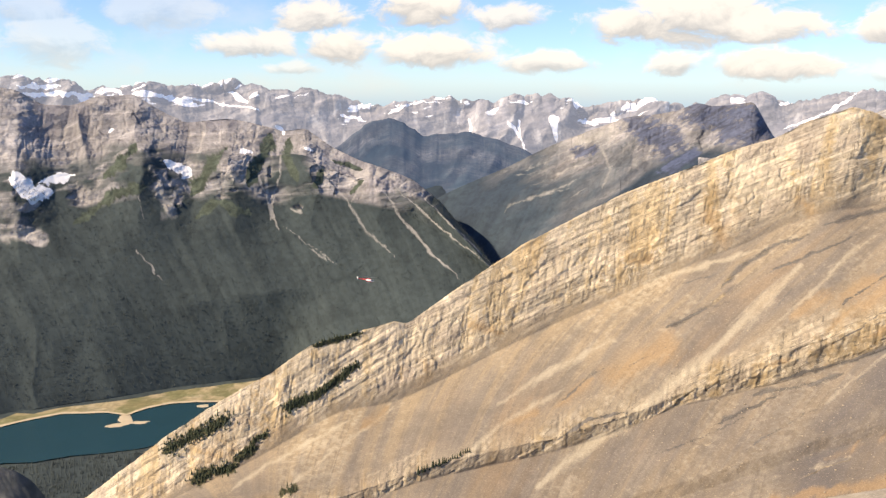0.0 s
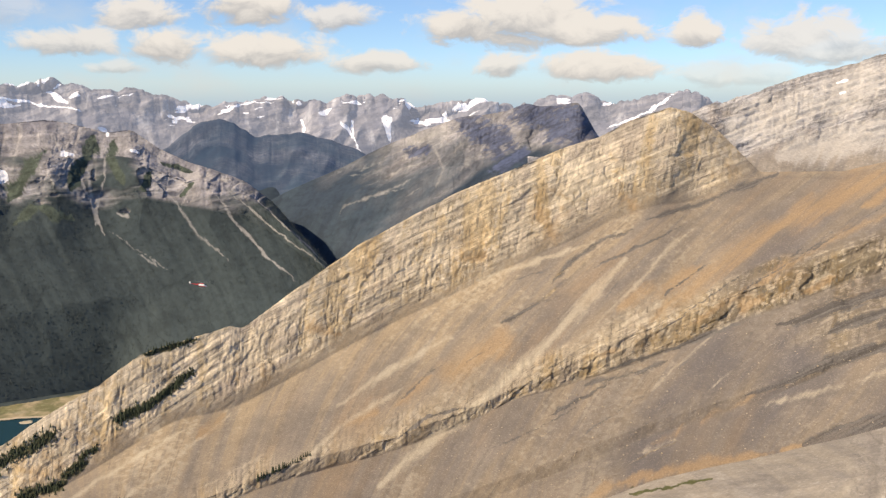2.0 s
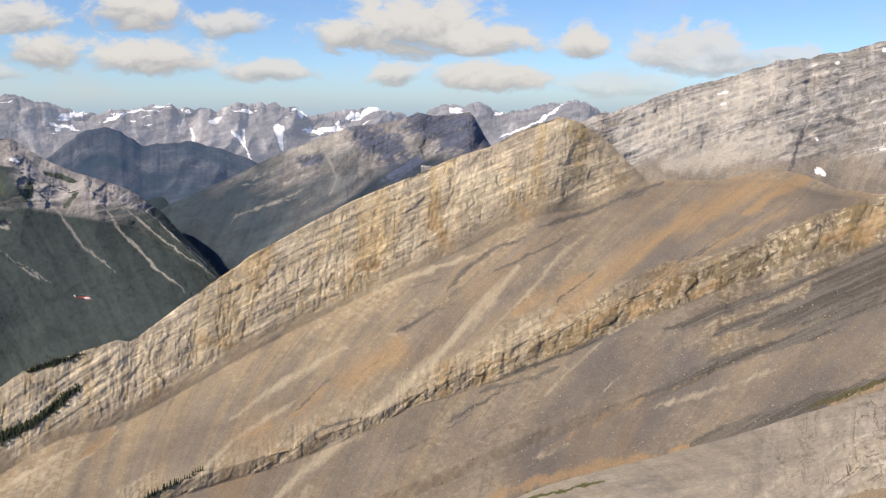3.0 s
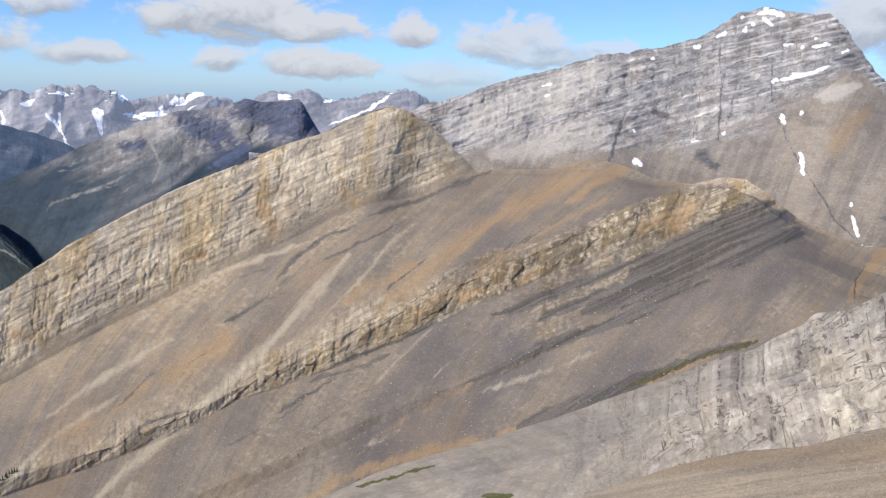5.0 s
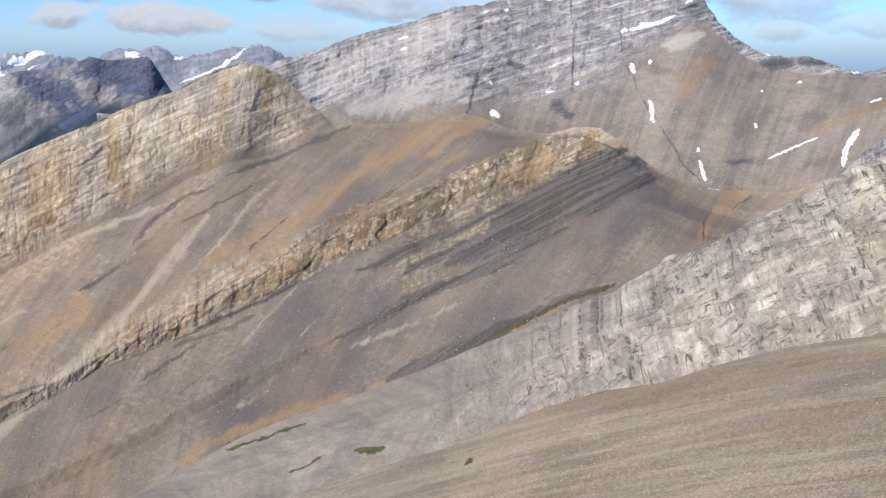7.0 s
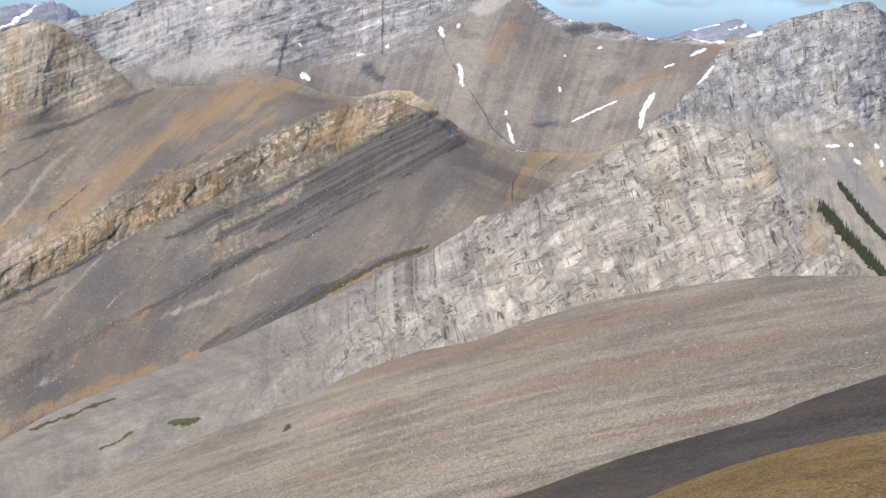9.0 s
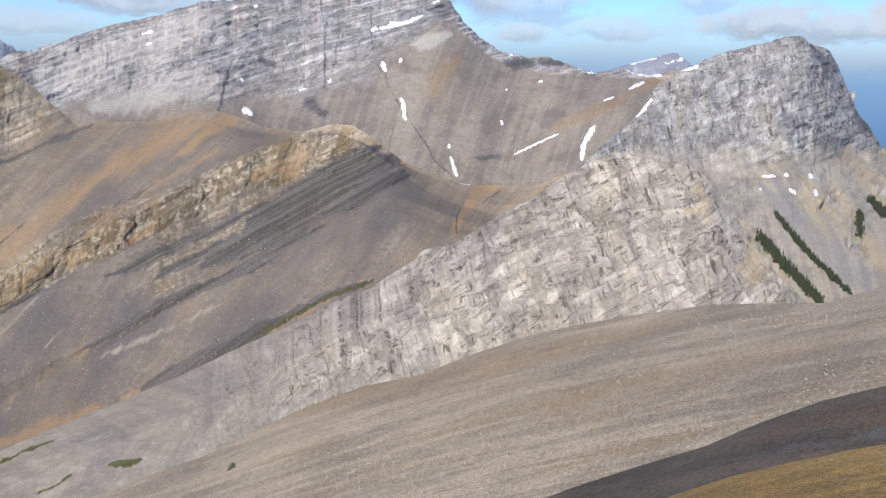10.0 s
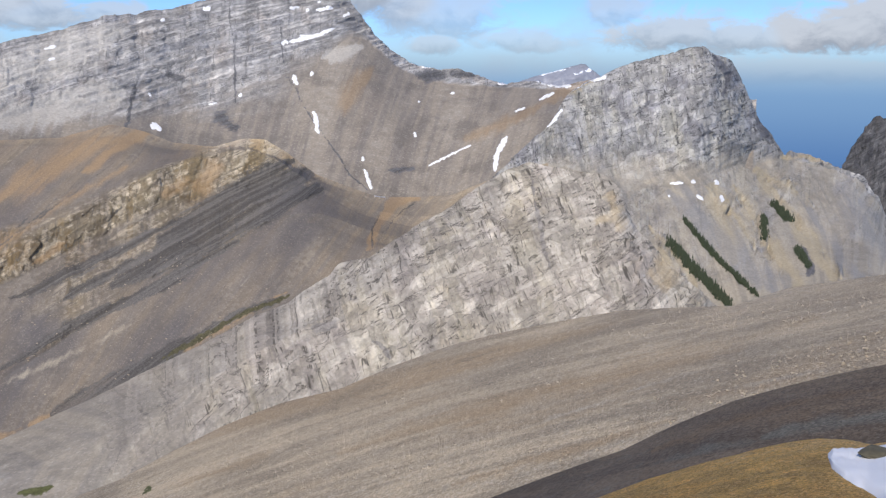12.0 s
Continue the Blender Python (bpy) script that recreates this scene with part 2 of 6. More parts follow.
    col = m.mix(by(cover_a, 1.0), col, m.mix(m.span(leafy, 0.3, 0.7), rgb(*(0.6 * c for c in green[:3])), rgb(*(1.35 * c for c in green[:3]))))
    shade = m.span(m.math("ADD", m.math("MULTIPLY", fine, 0.75 if speck < 1.2 else 0.5), m.math("MULTIPLY", grit, 0.25 if speck < 1.2 else 0.5)), 0.25, 0.75, m.span(b_rock, 0.0, 1.0, 1 - 0.20 * speck, 0.80), m.span(b_rock, 0.0, 1.0, 1 + 0.18 * speck, 1.18), False)
    col = m.mix(1.0, col, m.add("ShaderNodeCombineColor", ins=(shade, shade, shade)), "MULTIPLY")
    snowy = m.span(m.math("ADD", b_snow, m.math("MULTIPLY", edge, m.span(b_snow, 0.0, 0.3, 0.0, 0.6))), 0.40, 0.55)
    col = m.mix(snowy, col, snow)
    rough = m.math("ADD", m.math("MULTIPLY", fine, 0.25), 0.72)
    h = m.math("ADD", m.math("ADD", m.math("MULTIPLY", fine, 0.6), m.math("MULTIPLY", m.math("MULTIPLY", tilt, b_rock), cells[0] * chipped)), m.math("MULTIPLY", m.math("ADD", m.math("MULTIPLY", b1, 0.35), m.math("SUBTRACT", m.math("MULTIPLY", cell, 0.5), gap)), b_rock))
    nrm = m.add("ShaderNodeBump", ins={"Strength": bump, "Distance": 1.4, "Height": h})
    shader = m.add("ShaderNodeBsdfPrincipled", ins={"Base Color": col, "Roughness": rough, "Normal": nrm, "Specular IOR Level": 0.2})
    # distance haze, added as a faint emission
    if haze_glow:
        shader = m.add("ShaderNodeAddShader", ins=(shader, m.add("ShaderNodeEmission", ins=(rgb(*haze_glow), 1.0))))
    m.put(m.tree.nodes.new("ShaderNodeOutputMaterial").inputs[0], shader)
    return mat


def plain_material(name, colour, rough=0.7, spread=0.12, scale=3.0, metal=0.0, bump=0.1, spec=0.3):
    """One surface colour with a little grain."""
    mat = bpy.data.materials.new(name)
    mat.use_nodes = True
    m = Nodes(mat.node_tree)
    place = m.add("ShaderNodeTexCoord", 3)
    n = m.noise(place, scale, 6.0, 0.6)
    col = m.mix(n, rgb(*(c * (1 - spread * 2) for c in colour)), rgb(*(c * (1 + spread * 2) for c in colour)))
    nrm = m.add("ShaderNodeBump", ins={"Strength": bump, "Distance": 0.2, "Height": n})
    shader = m.add("ShaderNodeBsdfPrincipled", ins={"Base Color": col, "Roughness": rough, "Metallic": metal, "Normal": nrm, "Specular IOR Level": spec})
    m.put(m.tree.nodes.new("ShaderNodeOutputMaterial").inputs[0], shader)
    return mat


TAN, GREY = rgb(0.36, 0.285, 0.19), rgb(0.275, 0.235, 0.185)
ORANGE_SHALE, PALE_STONE, SHALE_AND_SHADE = rgb(0.38, 0.255, 0.135), rgb(0.50, 0.44, 0.33), rgb(0.10, 0.094, 0.088)
LIME, LIME_DARK = rgb(0.80, 0.69, 0.51), rgb(0.61, 0.52, 0.39)
MOSS, FIR = rgb(0.105, 0.11, 0.045), rgb(0.045, 0.06, 0.028)
massif_mat = terrain_material("banded_limestone", TAN, GREY, LIME, LIME_DARK, ORANGE_SHALE, PALE_STONE, SHALE_AND_SHADE, rgb(0.095, 0.088, 0.05), grain=0.6, joints=(9.0, 60.0), strata=(160.0, 3.5), cells=(8.0, 13.0), crack=0.62, blocky=0.5, chipped=0.5, stain=1.3)
crag_mat = terrain_material("pale_limestone", rgb(0.34, 0.30, 0.24), rgb(0.28, 0.255, 0.22), rgb(0.52, 0.475, 0.40), rgb(0.37, 0.33, 0.28), rgb(0.45, 0.36, 0.23), rgb(0.57, 0.53, 0.465), rgb(0.19, 0.175, 0.16), MOSS, strata=(40.0, 6.0), joints=(5.0, 40.0), cells=(10.0, 13.0), crack=0.95, jointed=0.7, stain=0.4)
peak_mat = terrain_material("grey_limestone", rgb(0.305, 0.265, 0.215), rgb(0.235, 0.21, 0.183), rgb(0.53, 0.51, 0.48), rgb(0.29, 0.287, 0.287), rgb(0.33, 0.235, 0.14), rgb(0.55, 0.52, 0.465), rgb(0.10, 0.10, 0.105), MOSS, streak=(16.0, 150.0), strata=(150.0, 6.0), joints=(9.0, 60.0), grain=0.25, cells=(20.0, 8.0), stain=0.3, jointed=0.35, crack=0.6)
horn_mat = terrain_material("horn_limestone", rgb(0.44, 0.385, 0.295), rgb(0.33, 0.295, 0.24), rgb(0.47, 0.455, 0.42), rgb(0.33, 0.325, 0.32), rgb(0.46, 0.38, 0.24), rgb(0.27, 0.265, 0.26), rgb(0.10, 0.10, 0.11), FIR, strata=(40.0, 9.0), joints=(5.0, 40.0), grain=0.3, stain=0.3, crack=1.0, cells=(9.0, 14.0))
scree_mat = terrain_material("stony_scree", rgb(0.52, 0.425, 0.295), rgb(0.39, 0.325, 0.235), rgb(0.42, 0.38, 0.32), rgb(0.30, 0.27, 0.23), rgb(0.40, 0.29, 0.17), rgb(0.47, 0.41, 0.32), SHALE_AND_SHADE, MOSS, streak=(3.2, 90.0), grain=1.1, bump=0.7, fleck=0.6, speck=1.5, stain=1.3)
shale_mat = terrain_material("dark_shale", rgb(0.175, 0.135, 0.095), rgb(0.12, 0.096, 0.072), rgb(0.12, 0.11, 0.1), rgb(0.08, 0.075, 0.07), rgb(0.17, 0.115, 0.065), rgb(0.145, 0.148, 0.13), rgb(0.05, 0.05, 0.05), MOSS, streak=(5.0, 60.0), grain=1.2, fleck=0.3, stain=1.0, speck=1.8)
knoll_mat = terrain_material("ochre_turf", rgb(0.74, 0.47, 0.15), rgb(0.56, 0.37, 0.135), rgb(0.42, 0.36, 0.28), rgb(0.3, 0.26, 0.2), rgb(0.66, 0.37, 0.10), rgb(0.60, 0.47, 0.27), rgb(0.16, 0.12, 0.06), rgb(0.12, 0.11, 0.035), streak=(1.2, 4.0), grain=4.0, bump=1.0, fleck=0.5, speck=2.2)
# Forest tones raised and blued so the colour carries the valley haze.
range_mat = terrain_material("forested_range", rgb(0.054, 0.073, 0.075), rgb(0.043, 0.060, 0.064), rgb(0.40, 0.385, 0.385), rgb(0.28, 0.275, 0.285), rgb(0.3, 0.27, 0.24), rgb(0.46, 0.44, 0.41), rgb(0.055, 0.06, 0.08), rgb(0.066, 0.085, 0.066), streak=(45.0, 500.0), strata=(300.0, 22.0), joints=(40.0, 200.0), grain=0.045, bump=0.35, fleck=0.0, stain=0.0, cells=(70.0, 40.0), crack=0.3, blocky=0.5)
# Haze blued into the forest tones; the dark blue paints the shaded faces.
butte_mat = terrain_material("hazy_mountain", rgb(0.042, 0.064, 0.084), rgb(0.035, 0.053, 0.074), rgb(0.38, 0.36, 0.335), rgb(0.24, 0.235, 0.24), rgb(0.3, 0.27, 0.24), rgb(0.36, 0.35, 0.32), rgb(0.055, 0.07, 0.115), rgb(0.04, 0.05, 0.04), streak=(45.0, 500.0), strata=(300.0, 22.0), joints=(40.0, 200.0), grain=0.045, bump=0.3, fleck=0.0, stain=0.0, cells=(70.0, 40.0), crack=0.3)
# Haze on these two far materials: blued base colours plus a bluish glow.
blue_mat = terrain_material("blue_distance", rgb(0.03, 0.05, 0.07), rgb(0.03, 0.045, 0.065), rgb(0.22, 0.22, 0.23), rgb(0.10, 0.11, 0.14), rgb(0.25, 0.22, 0.2), rgb(0.3, 0.29, 0.28), rgb(0.03, 0.04, 0.06), rgb(0.03, 0.045, 0.05), streak=(60.0, 400.0), grain=0.04, bump=0.2, haze_glow=(0.02, 0.038, 0.078), fleck=0.0, stain=0.0, cells=(70.0, 40.0), crack=0.3)
far_mat = terrain_material("far_snowy_range", rgb(0.19, 0.185, 0.20), rgb(0.15, 0.15, 0.17), rgb(0.23, 0.22, 0.225), rgb(0.16, 0.16, 0.18), rgb(0.25, 0.22, 0.2), rgb(0.5, 0.5, 0.5), rgb(0.06, 0.08, 0.12), rgb(0.04, 0.06, 0.06), streak=(60.0, 300.0), strata=(260.0, 18.0), joints=(50.0, 150.0), grain=0.05, bump=0.3, haze_glow=(0.118, 0.14, 0.195), fleck=0.0, stain=0.0, cells=(70.0, 40.0), crack=0.3)

# The tower's shaded side, put into a darker copy of the limestone colours.
tower_mat = terrain_material("shaded_limestone", rgb(0.16, 0.155, 0.15), rgb(0.12, 0.12, 0.12), rgb(0.14, 0.14, 0.145), rgb(0.09, 0.09, 0.095), rgb(0.2, 0.18, 0.15), rgb(0.24, 0.235, 0.23), rgb(0.06, 0.06, 0.065), FIR, grain=0.3, stain=0.05)
sand_mat = terrain_material("lake_sand", rgb(0.40, 0.33, 0.21), rgb(0.20, 0.20, 0.10), rgb(0.5, 0.42, 0.3), rgb(0.4, 0.33, 0.24), rgb(0.36, 0.27, 0.15), rgb(0.55, 0.48, 0.37), rgb(0.12, 0.12, 0.08), MOSS, streak=(60.0, 90.0), grain=0.05, fleck=0.1)
lake_mat = plain_material("lake_water", (0.012, 0.052, 0.075), 0.22, 0.08, 0.01, 0.0, 0.02, 0.3)
bank_mat = plain_material("spit_sand", (0.50, 0.42, 0.30), 0.9, 0.15, 0.05)
snow_mat = plain_material("old_snow", (0.88, 0.88, 0.88), 0.6, 0.03, 0.3, 0.0, 0.25)


# ---- relief ----
def hashed(ix, iy, iz, seed):
    h = (ix.astype(np.int64) * 374761393 + iy.astype(np.int64) * 668265263 + iz.astype(np.int64) * 2147483647 + seed * 974711) & 0xFFFFFFFF
    h = ((h ^ (h >> 13)) * 1274126177) & 0xFFFFFFFF
    h = ((h ^ (h >> 16)) * 2246822519) & 0xFFFFFFFF
    return ((h ^ (h >> 15)) & 0xFFFFFF) / float(0xFFFFFF)


def lattice(x, y, seed=0):
    """Smooth noise in the plane, -1 to 1."""
    ix, iy = np.floor(x), np.floor(y)
    fx, fy = x - ix, y - iy
    fx, fy = fx * fx * (3 - 2 * fx), fy * fy * (3 - 2 * fy)
    zero = np.zeros_like(ix)
    a, b = hashed(ix, iy, zero, seed), hashed(ix + 1, iy, zero, seed)
    c, d = hashed(ix, iy + 1, zero, seed), hashed(ix + 1, iy + 1, zero, seed)
    return 2 * (a + (b - a) * fx + (c - a) * fy + (a - b - c + d) * fx * fy) - 1


def fbm(x, y, octaves=5, seed=0, gain=0.5):
    total, amp, norm = 0.0, 1.0, 0.0
    for k in range(octaves):
        f = 2.03 ** k
        total = total + amp * lattice(x * f + 17.3 * k, y * f - 9.1 * k, seed + k)
        norm += amp
        amp *= gain
    return total / norm


def chips(x, y, seed=0):
    """Broken rock: a tilted flat face for each cell of an uneven grid, about -1 to 1."""
    ix, iy = np.floor(x), np.floor(y)
    zero = np.zeros_like(ix)
    best, out = np.full(x.shape, 9.0), np.zeros(x.shape)
    for i in (-1, 0, 1):
        for j in (-1, 0, 1):
            cx, cy = ix + i, iy + j
            a, b = hashed(cx, cy, zero, seed), hashed(cx, cy, zero + 1, seed)
            dx, dy = x - cx - 0.1 - 0.8 * a, y - cy - 0.1 - 0.8 * b
            gap = dx * dx + dy * dy
            tilt = (a * 7.13 % 1.0 - 0.5) + 1.6 * (a * 13.7 % 1.0 - 0.5) * dx + 1.6 * (b * 9.31 % 1.0 - 0.5) * dy
            out, best = np.where(gap < best, tilt, out), np.minimum(gap, best)
    return out


def along(line, az, ease=0.0):
    """Distance and height of a landform line over bearings; the distance runs smoothly."""
    a, d, z = (np.array(k) for k in zip(*sorted(line)))
    dist = np.interp(az, a, d)
    slope = np.interp(az, a, z / d)
    step = az[1] - az[0]

    def eased(v, width):
        n = max(1, int(width / step))
        bell = np.hanning(2 * n + 3)[1:-1]
        return np.convolve(np.pad(v, n, mode="edge"), bell / bell.sum(), mode="valid")

    dist = eased(dist, 1.8)
    return dist, dist * (eased(slope, ease) if ease else slope)


def stroke_mask(strokes, az, el, edge=0.25, seed=3):
    """How far each place lies inside the strokes: paths of (bearing, height angle) and a half width."""
    out = np.zeros_like(az)
    wa = az + edge * (fbm(az * 1.3, el * 1.3, 4, seed) + 0.6 * fbm(az * 5.0, el * 5.0, 4, seed + 1, 0.65))
    we = el + edge * (fbm(az * 1.3 + 50, el * 1.3, 4, seed + 9) + 0.6 * fbm(az * 5.0 + 50, el * 5.0, 4, seed + 10, 0.65))
    for pts, half, *rest in strokes:
        lo_a, hi_a = min(q[0] for q in pts) - half * 2.2 - 0.5, max(q[0] for q in pts) + half * 2.2 + 0.5
        lo_e, hi_e = min(q[1] for q in pts) - half * 2.2 - 0.5, max(q[1] for q in pts) + half * 2.2 + 0.5
        near = (wa > lo_a) & (wa < hi_a) & (we > lo_e) & (we < hi_e)
        if not near.any():
            continue
        x, y = wa[near], we[near]
        best, where = np.full(x.shape, 1e9), np.zeros(x.shape)
        total, gone = sum(math.dist(p, q) for p, q in zip(pts, pts[1:])), 0.0
        for (x0, y0), (x1, y1) in zip(pts, pts[1:]):
            dx, dy = x1 - x0, y1 - y0
            s = np.clip(((x - x0) * dx + (y - y0) * dy) / (dx * dx + dy * dy + 1e-9), 0, 1)
            off = np.hypot(x - x0 - s * dx, y - y0 - s * dy)
            where = np.where(off < best, gone + s * math.hypot(dx, dy), where)
            best = np.minimum(best, off)
            gone += math.hypot(dx, dy)
        taper = np.clip(np.minimum(where, total - where) / (0.25 * total) + 0.35, 0, 1) if total > 6 * half else 1.0
        width = half * taper * np.clip(1.0 + 0.7 * fbm(x * 1.7 / max(half, 0.12) * 0.2 + 3.0, y * 0.5, 3, seed + 4), 0.4, 1.6)
        out[near] = np.maximum(out[near], np.clip(1.0 - 0.55 * best / width, 0, 1) * (rest[0] if rest else 1.0))
    return out


def sheet_mesh(name, P, mat, vectors, colours):
    """A mesh over a grid of places, with the masks that its material reads."""
    nr, nc = P.shape[:2]
    me = bpy.data.meshes.new(name)
    idx = np.arange(nr * nc).reshape(nr, nc)
    quads = np.stack([idx[:-1, :-1], idx[1:, :-1], idx[1:, 1:], idx[:-1, 1:]], -1).reshape(-1, 4)
    me.vertices.add(nr * nc)
    me.vertices.foreach_set("co", P.reshape(-1).astype(np.float32))
    me.loops.add(quads.size)
    me.loops.foreach_set("vertex_index", quads.reshape(-1).astype(np.int32))
    me.polygons.add(len(quads))
    me.polygons.foreach_set("loop_start", np.arange(0, quads.size, 4, dtype=np.int32))
    me.update(calc_edges=True)
    me.polygons.foreach_set("use_smooth", np.ones(len(quads), dtype=bool))
    for key, v in vectors.items():
        me.attributes.new(key, "FLOAT_VECTOR", "POINT").data.foreach_set("vector", v.reshape(-1).astype(np.float32))
    for key, v in colours.items():
        me.attributes.new(key, "FLOAT_COLOR", "POINT").data.foreach_set("color", v.reshape(-1).astype(np.float32))
    me.materials.append(mat)
    return new(name, me)


def turned(x, y, degrees):
    c, s = math.cos(radians(degrees)), math.sin(radians(degrees))
    return x * c + y * s, x * s - y * c


def landform(name, mat, lines, rows, span, cols, rough, rock, back=(), seed=0, masks=None, beds=None, fall=45.0, joint=90.0, size=1.0, crest_keep=0.5, snow=(), belly=None, spurs=(0.0, 300.0), ragged=0.5, rock_at=None, tones=None, peaks=0.0, bedding=1.0, ribbing=1.0, drifts=0.0, facets=1.0, buttress=(), outcrops=(), planar=False):
    """A landform lofted from lines of (bearing, distance, height), crest first. rows: rows for each gap between lines;
    rough, rock: metres of relief and share of bare rock at each line; back: drops (further, lower) behind the crest;
    beds, fall, joint: degrees by which beds, fall line and joints rise to the right (beds None: along the lines); size: scale of the rock's pieces."""
    az = np.linspace(span[0], span[1], cols)
    d_z = [along(line, az, 0.35 if i == 0 else 1.6) for i, line in enumerate(lines)]
    if peaks:
        jag = 1 - 2 * np.abs(fbm(az * 1.1, az * 0, 4, seed + 80, 0.55))
        d_z[0] = (d_z[0][0], d_z[0][1] + peaks * (jag - 0.45))
    shares = [rock[i] * (np.interp(az, *zip(*rock_at[i])) if rock_at and rock_at.get(i) else np.ones(cols)) for i in range(len(lines))]
    tops = [(d_z[0][0] + far, np.maximum(d_z[0][1] - low, -903.0)) for far, low in reversed(back)]
    d_z = tops + d_z
    rough = [rough[0] * 0.7] * len(back) + list(rough)
    rock = [shares[0]] * len(back) + shares
    rows = [8] * len(back) + list(rows)
    D, Z, RO, RK, BAND = [], [], [], [], []
    for k in range(len(d_z) - 1):
        n = rows[k]
        for i in range(n + (k == len(d_z) - 2)):
            s = i / n
            (d0, z0), (d1, z1) = d_z[k], d_z[k + 1]
            sag = 0.0 if belly is None or k < len(back) else belly[k - len(back)] * 4 * s * (1 - s)
            D.append(d0 + (d1 - d0) * s)
            Z.append(z0 + (z1 - z0) * s + sag)
            RO.append(rough[k] + (rough[k + 1] - rough[k]) * s)
            RK.append(rock[k] if s < 0.75 else rock[k] + (rock[k + 1] - rock[k]) * (s - 0.75) / 0.25)
            BAND.append(k - len(back) + s)
    D, Z = np.array(D), np.array(Z)
    # buttresses: (bearing, metres forward, half width in degrees), growing from the crest to the foot of the rock
    stage = np.clip(np.array(BAND), 0, None)[:, None]
    bell = np.clip(stage / 1.1, 0, 1) * np.clip((2.5 - stage) / 1.1, 0, 1)
    for b0, out, half in buttress:
        wind = az[None] - b0 + 0.3 * half * fbm(az[None] * 1.2 / half + stage, stage * 1.7 + 0 * az[None], 4, seed + 95)
        nearer = 1 - out * bell * np.clip(1 - np.abs(wind) / half, 0, 1) / D
        D, Z = D * nearer, Z * nearer
    tone = np.interp(np.clip(BAND, 0, None), np.arange(len(lines)), tones or [0.0] * len(lines))
    RO, BAND = (np.repeat(np.array(q)[:, None], cols, 1) for q in (RO, BAND))
    RK = np.array(RK)
    A = np.radians(np.repeat(az[None], len(D), 0))
    P = np.stack([D * np.sin(A), D * np.cos(A), Z], -1)
    X = A * D.mean()
    step_v = np.linalg.norm(np.diff(P, axis=0), axis=2)
    V = np.concatenate([np.zeros((1, cols)), np.cumsum(step_v, 0)], 0)
    V = V - V[np.argmin(np.abs(BAND[:, 0]))][None]
    bend = 4.5 * size * fbm(X / 260.0 / size, Z / 200.0 / size, 3, seed + 70)
    bu, bv = (X, V) if beds is None else turned(X, Z, beds)
    bv = bv + bend
    fu, fv = turned(X, Z * D.mean() / D if planar else Z, fall)[::-1]
    ju, jv = turned(X, Z, joint)[::-1]
    ju = ju + 0.5 * bend
    du, dv = np.gradient(P, axis=1), np.gradient(P, axis=0)
    N = np.cross(dv, du)
    N /= np.linalg.norm(N, axis=2, keepdims=True) + 1e-9
    if np.median((N * P).sum(2)[len(back) * 8:]) > 0:
        N = -N
    k = size
    crop = np.zeros_like(X)
    if outcrops:
        crop = stroke_mask(outcrops, np.degrees(A), np.degrees(np.arctan2(P[..., 2], np.hypot(P[..., 0], P[..., 1]))), 0.1, seed + 44)
        worn = np.clip(0.55 + 1.6 * fbm(bu / (12 * k), bv / (5 * k), 4, seed + 45), 0, 1)
        RK = np.maximum(RK, np.clip((crop - 0.35) * 4.0, 0, 0.97) * worn)
    RKn = np.clip(RK + ragged * (fbm(bu / 45.0 / k, bv / 10.0 / k, 4, seed + 40) + 0.8 * fbm(fu / 22.0 / k, fv / 90.0 / k, 3, seed + 41)) * np.clip(5 * RK * (1 - RK), 0, 1), 0, 1)
    long_beds = fbm(bu / (110 * k), bv / (8 * k), 4, seed + 1, 0.55)
    saw = bv / (9.0 * k) + 0.8 * fbm(bu / (90 * k), bv / (60 * k), 3, seed + 2)
    saw = saw - np.floor(saw)
    ledge = (np.clip(saw / 0.75, 0, 1) - np.clip((saw - 0.75) / 0.25, 0, 1)) - 0.4
    some = np.clip(0.5 + 1.3 * fbm(bu / (70 * k), bv / (30 * k), 3, seed + 3), 0, 1)
    cracks = np.clip(1 - np.abs(fbm(ju / (11 * k), jv / (70 * k), 4, seed + 4, 0.6)) / 0.10, 0, 1)
    ribs = fbm(ju / (26 * k), jv / (120 * k), 4, seed + 5, 0.5)
    wx, wy = 0.35 * fbm(ju / (30 * k), jv / (30 * k), 3, seed + 6), 0.35 * fbm(bu / (40 * k), bv / (25 * k), 3, seed + 7)
    facet = 3.0 * chips(ju / (26 * k) + wx, bv / (17 * k) + wy, seed) + 1.3 * chips(ju / (9 * k) + 2 * wx, bv / (7 * k) + 2 * wy, seed + 1)
    soft = fbm(P[..., 0] / (60.0 * k), P[..., 1] / (60.0 * k) + P[..., 2] / (47.0 * k), 6, seed + 11)
    rills = fbm(fu / (14 * k), fv / (170 * k), 4, seed + 12)
    rough_rock = k * (bedding * (2.0 * long_beds + 1.5 * ledge * some) + ribbing * (3.0 * ribs - 1.6 * cracks * (1 - 0.6 * some)) + facets * facet * (1 + 1.7 * np.maximum(tone[:, None], crop)))
    push = RKn * rough_rock + RO * (0.9 * soft * RKn + (1 - RKn) * (0.7 * soft + 0.45 * rills))
    if spurs[0]:
        warp = 0.7 * fbm(X / spurs[1], Z / spurs[1], 3, seed + 50)
        push = push + spurs[0] * (0.3 + 0.7 * RKn) * (1 - 2 * np.abs(fbm(fu / spurs[1] + warp, fv / (spurs[1] * 4), 3, seed + 51)) - 0.5)
    keep = np.clip(np.abs(BAND) * 5.0, crest_keep, 1.0)
    P = P + N * (push * keep)[..., None]
    flat_d = np.hypot(P[..., 0], P[..., 1])
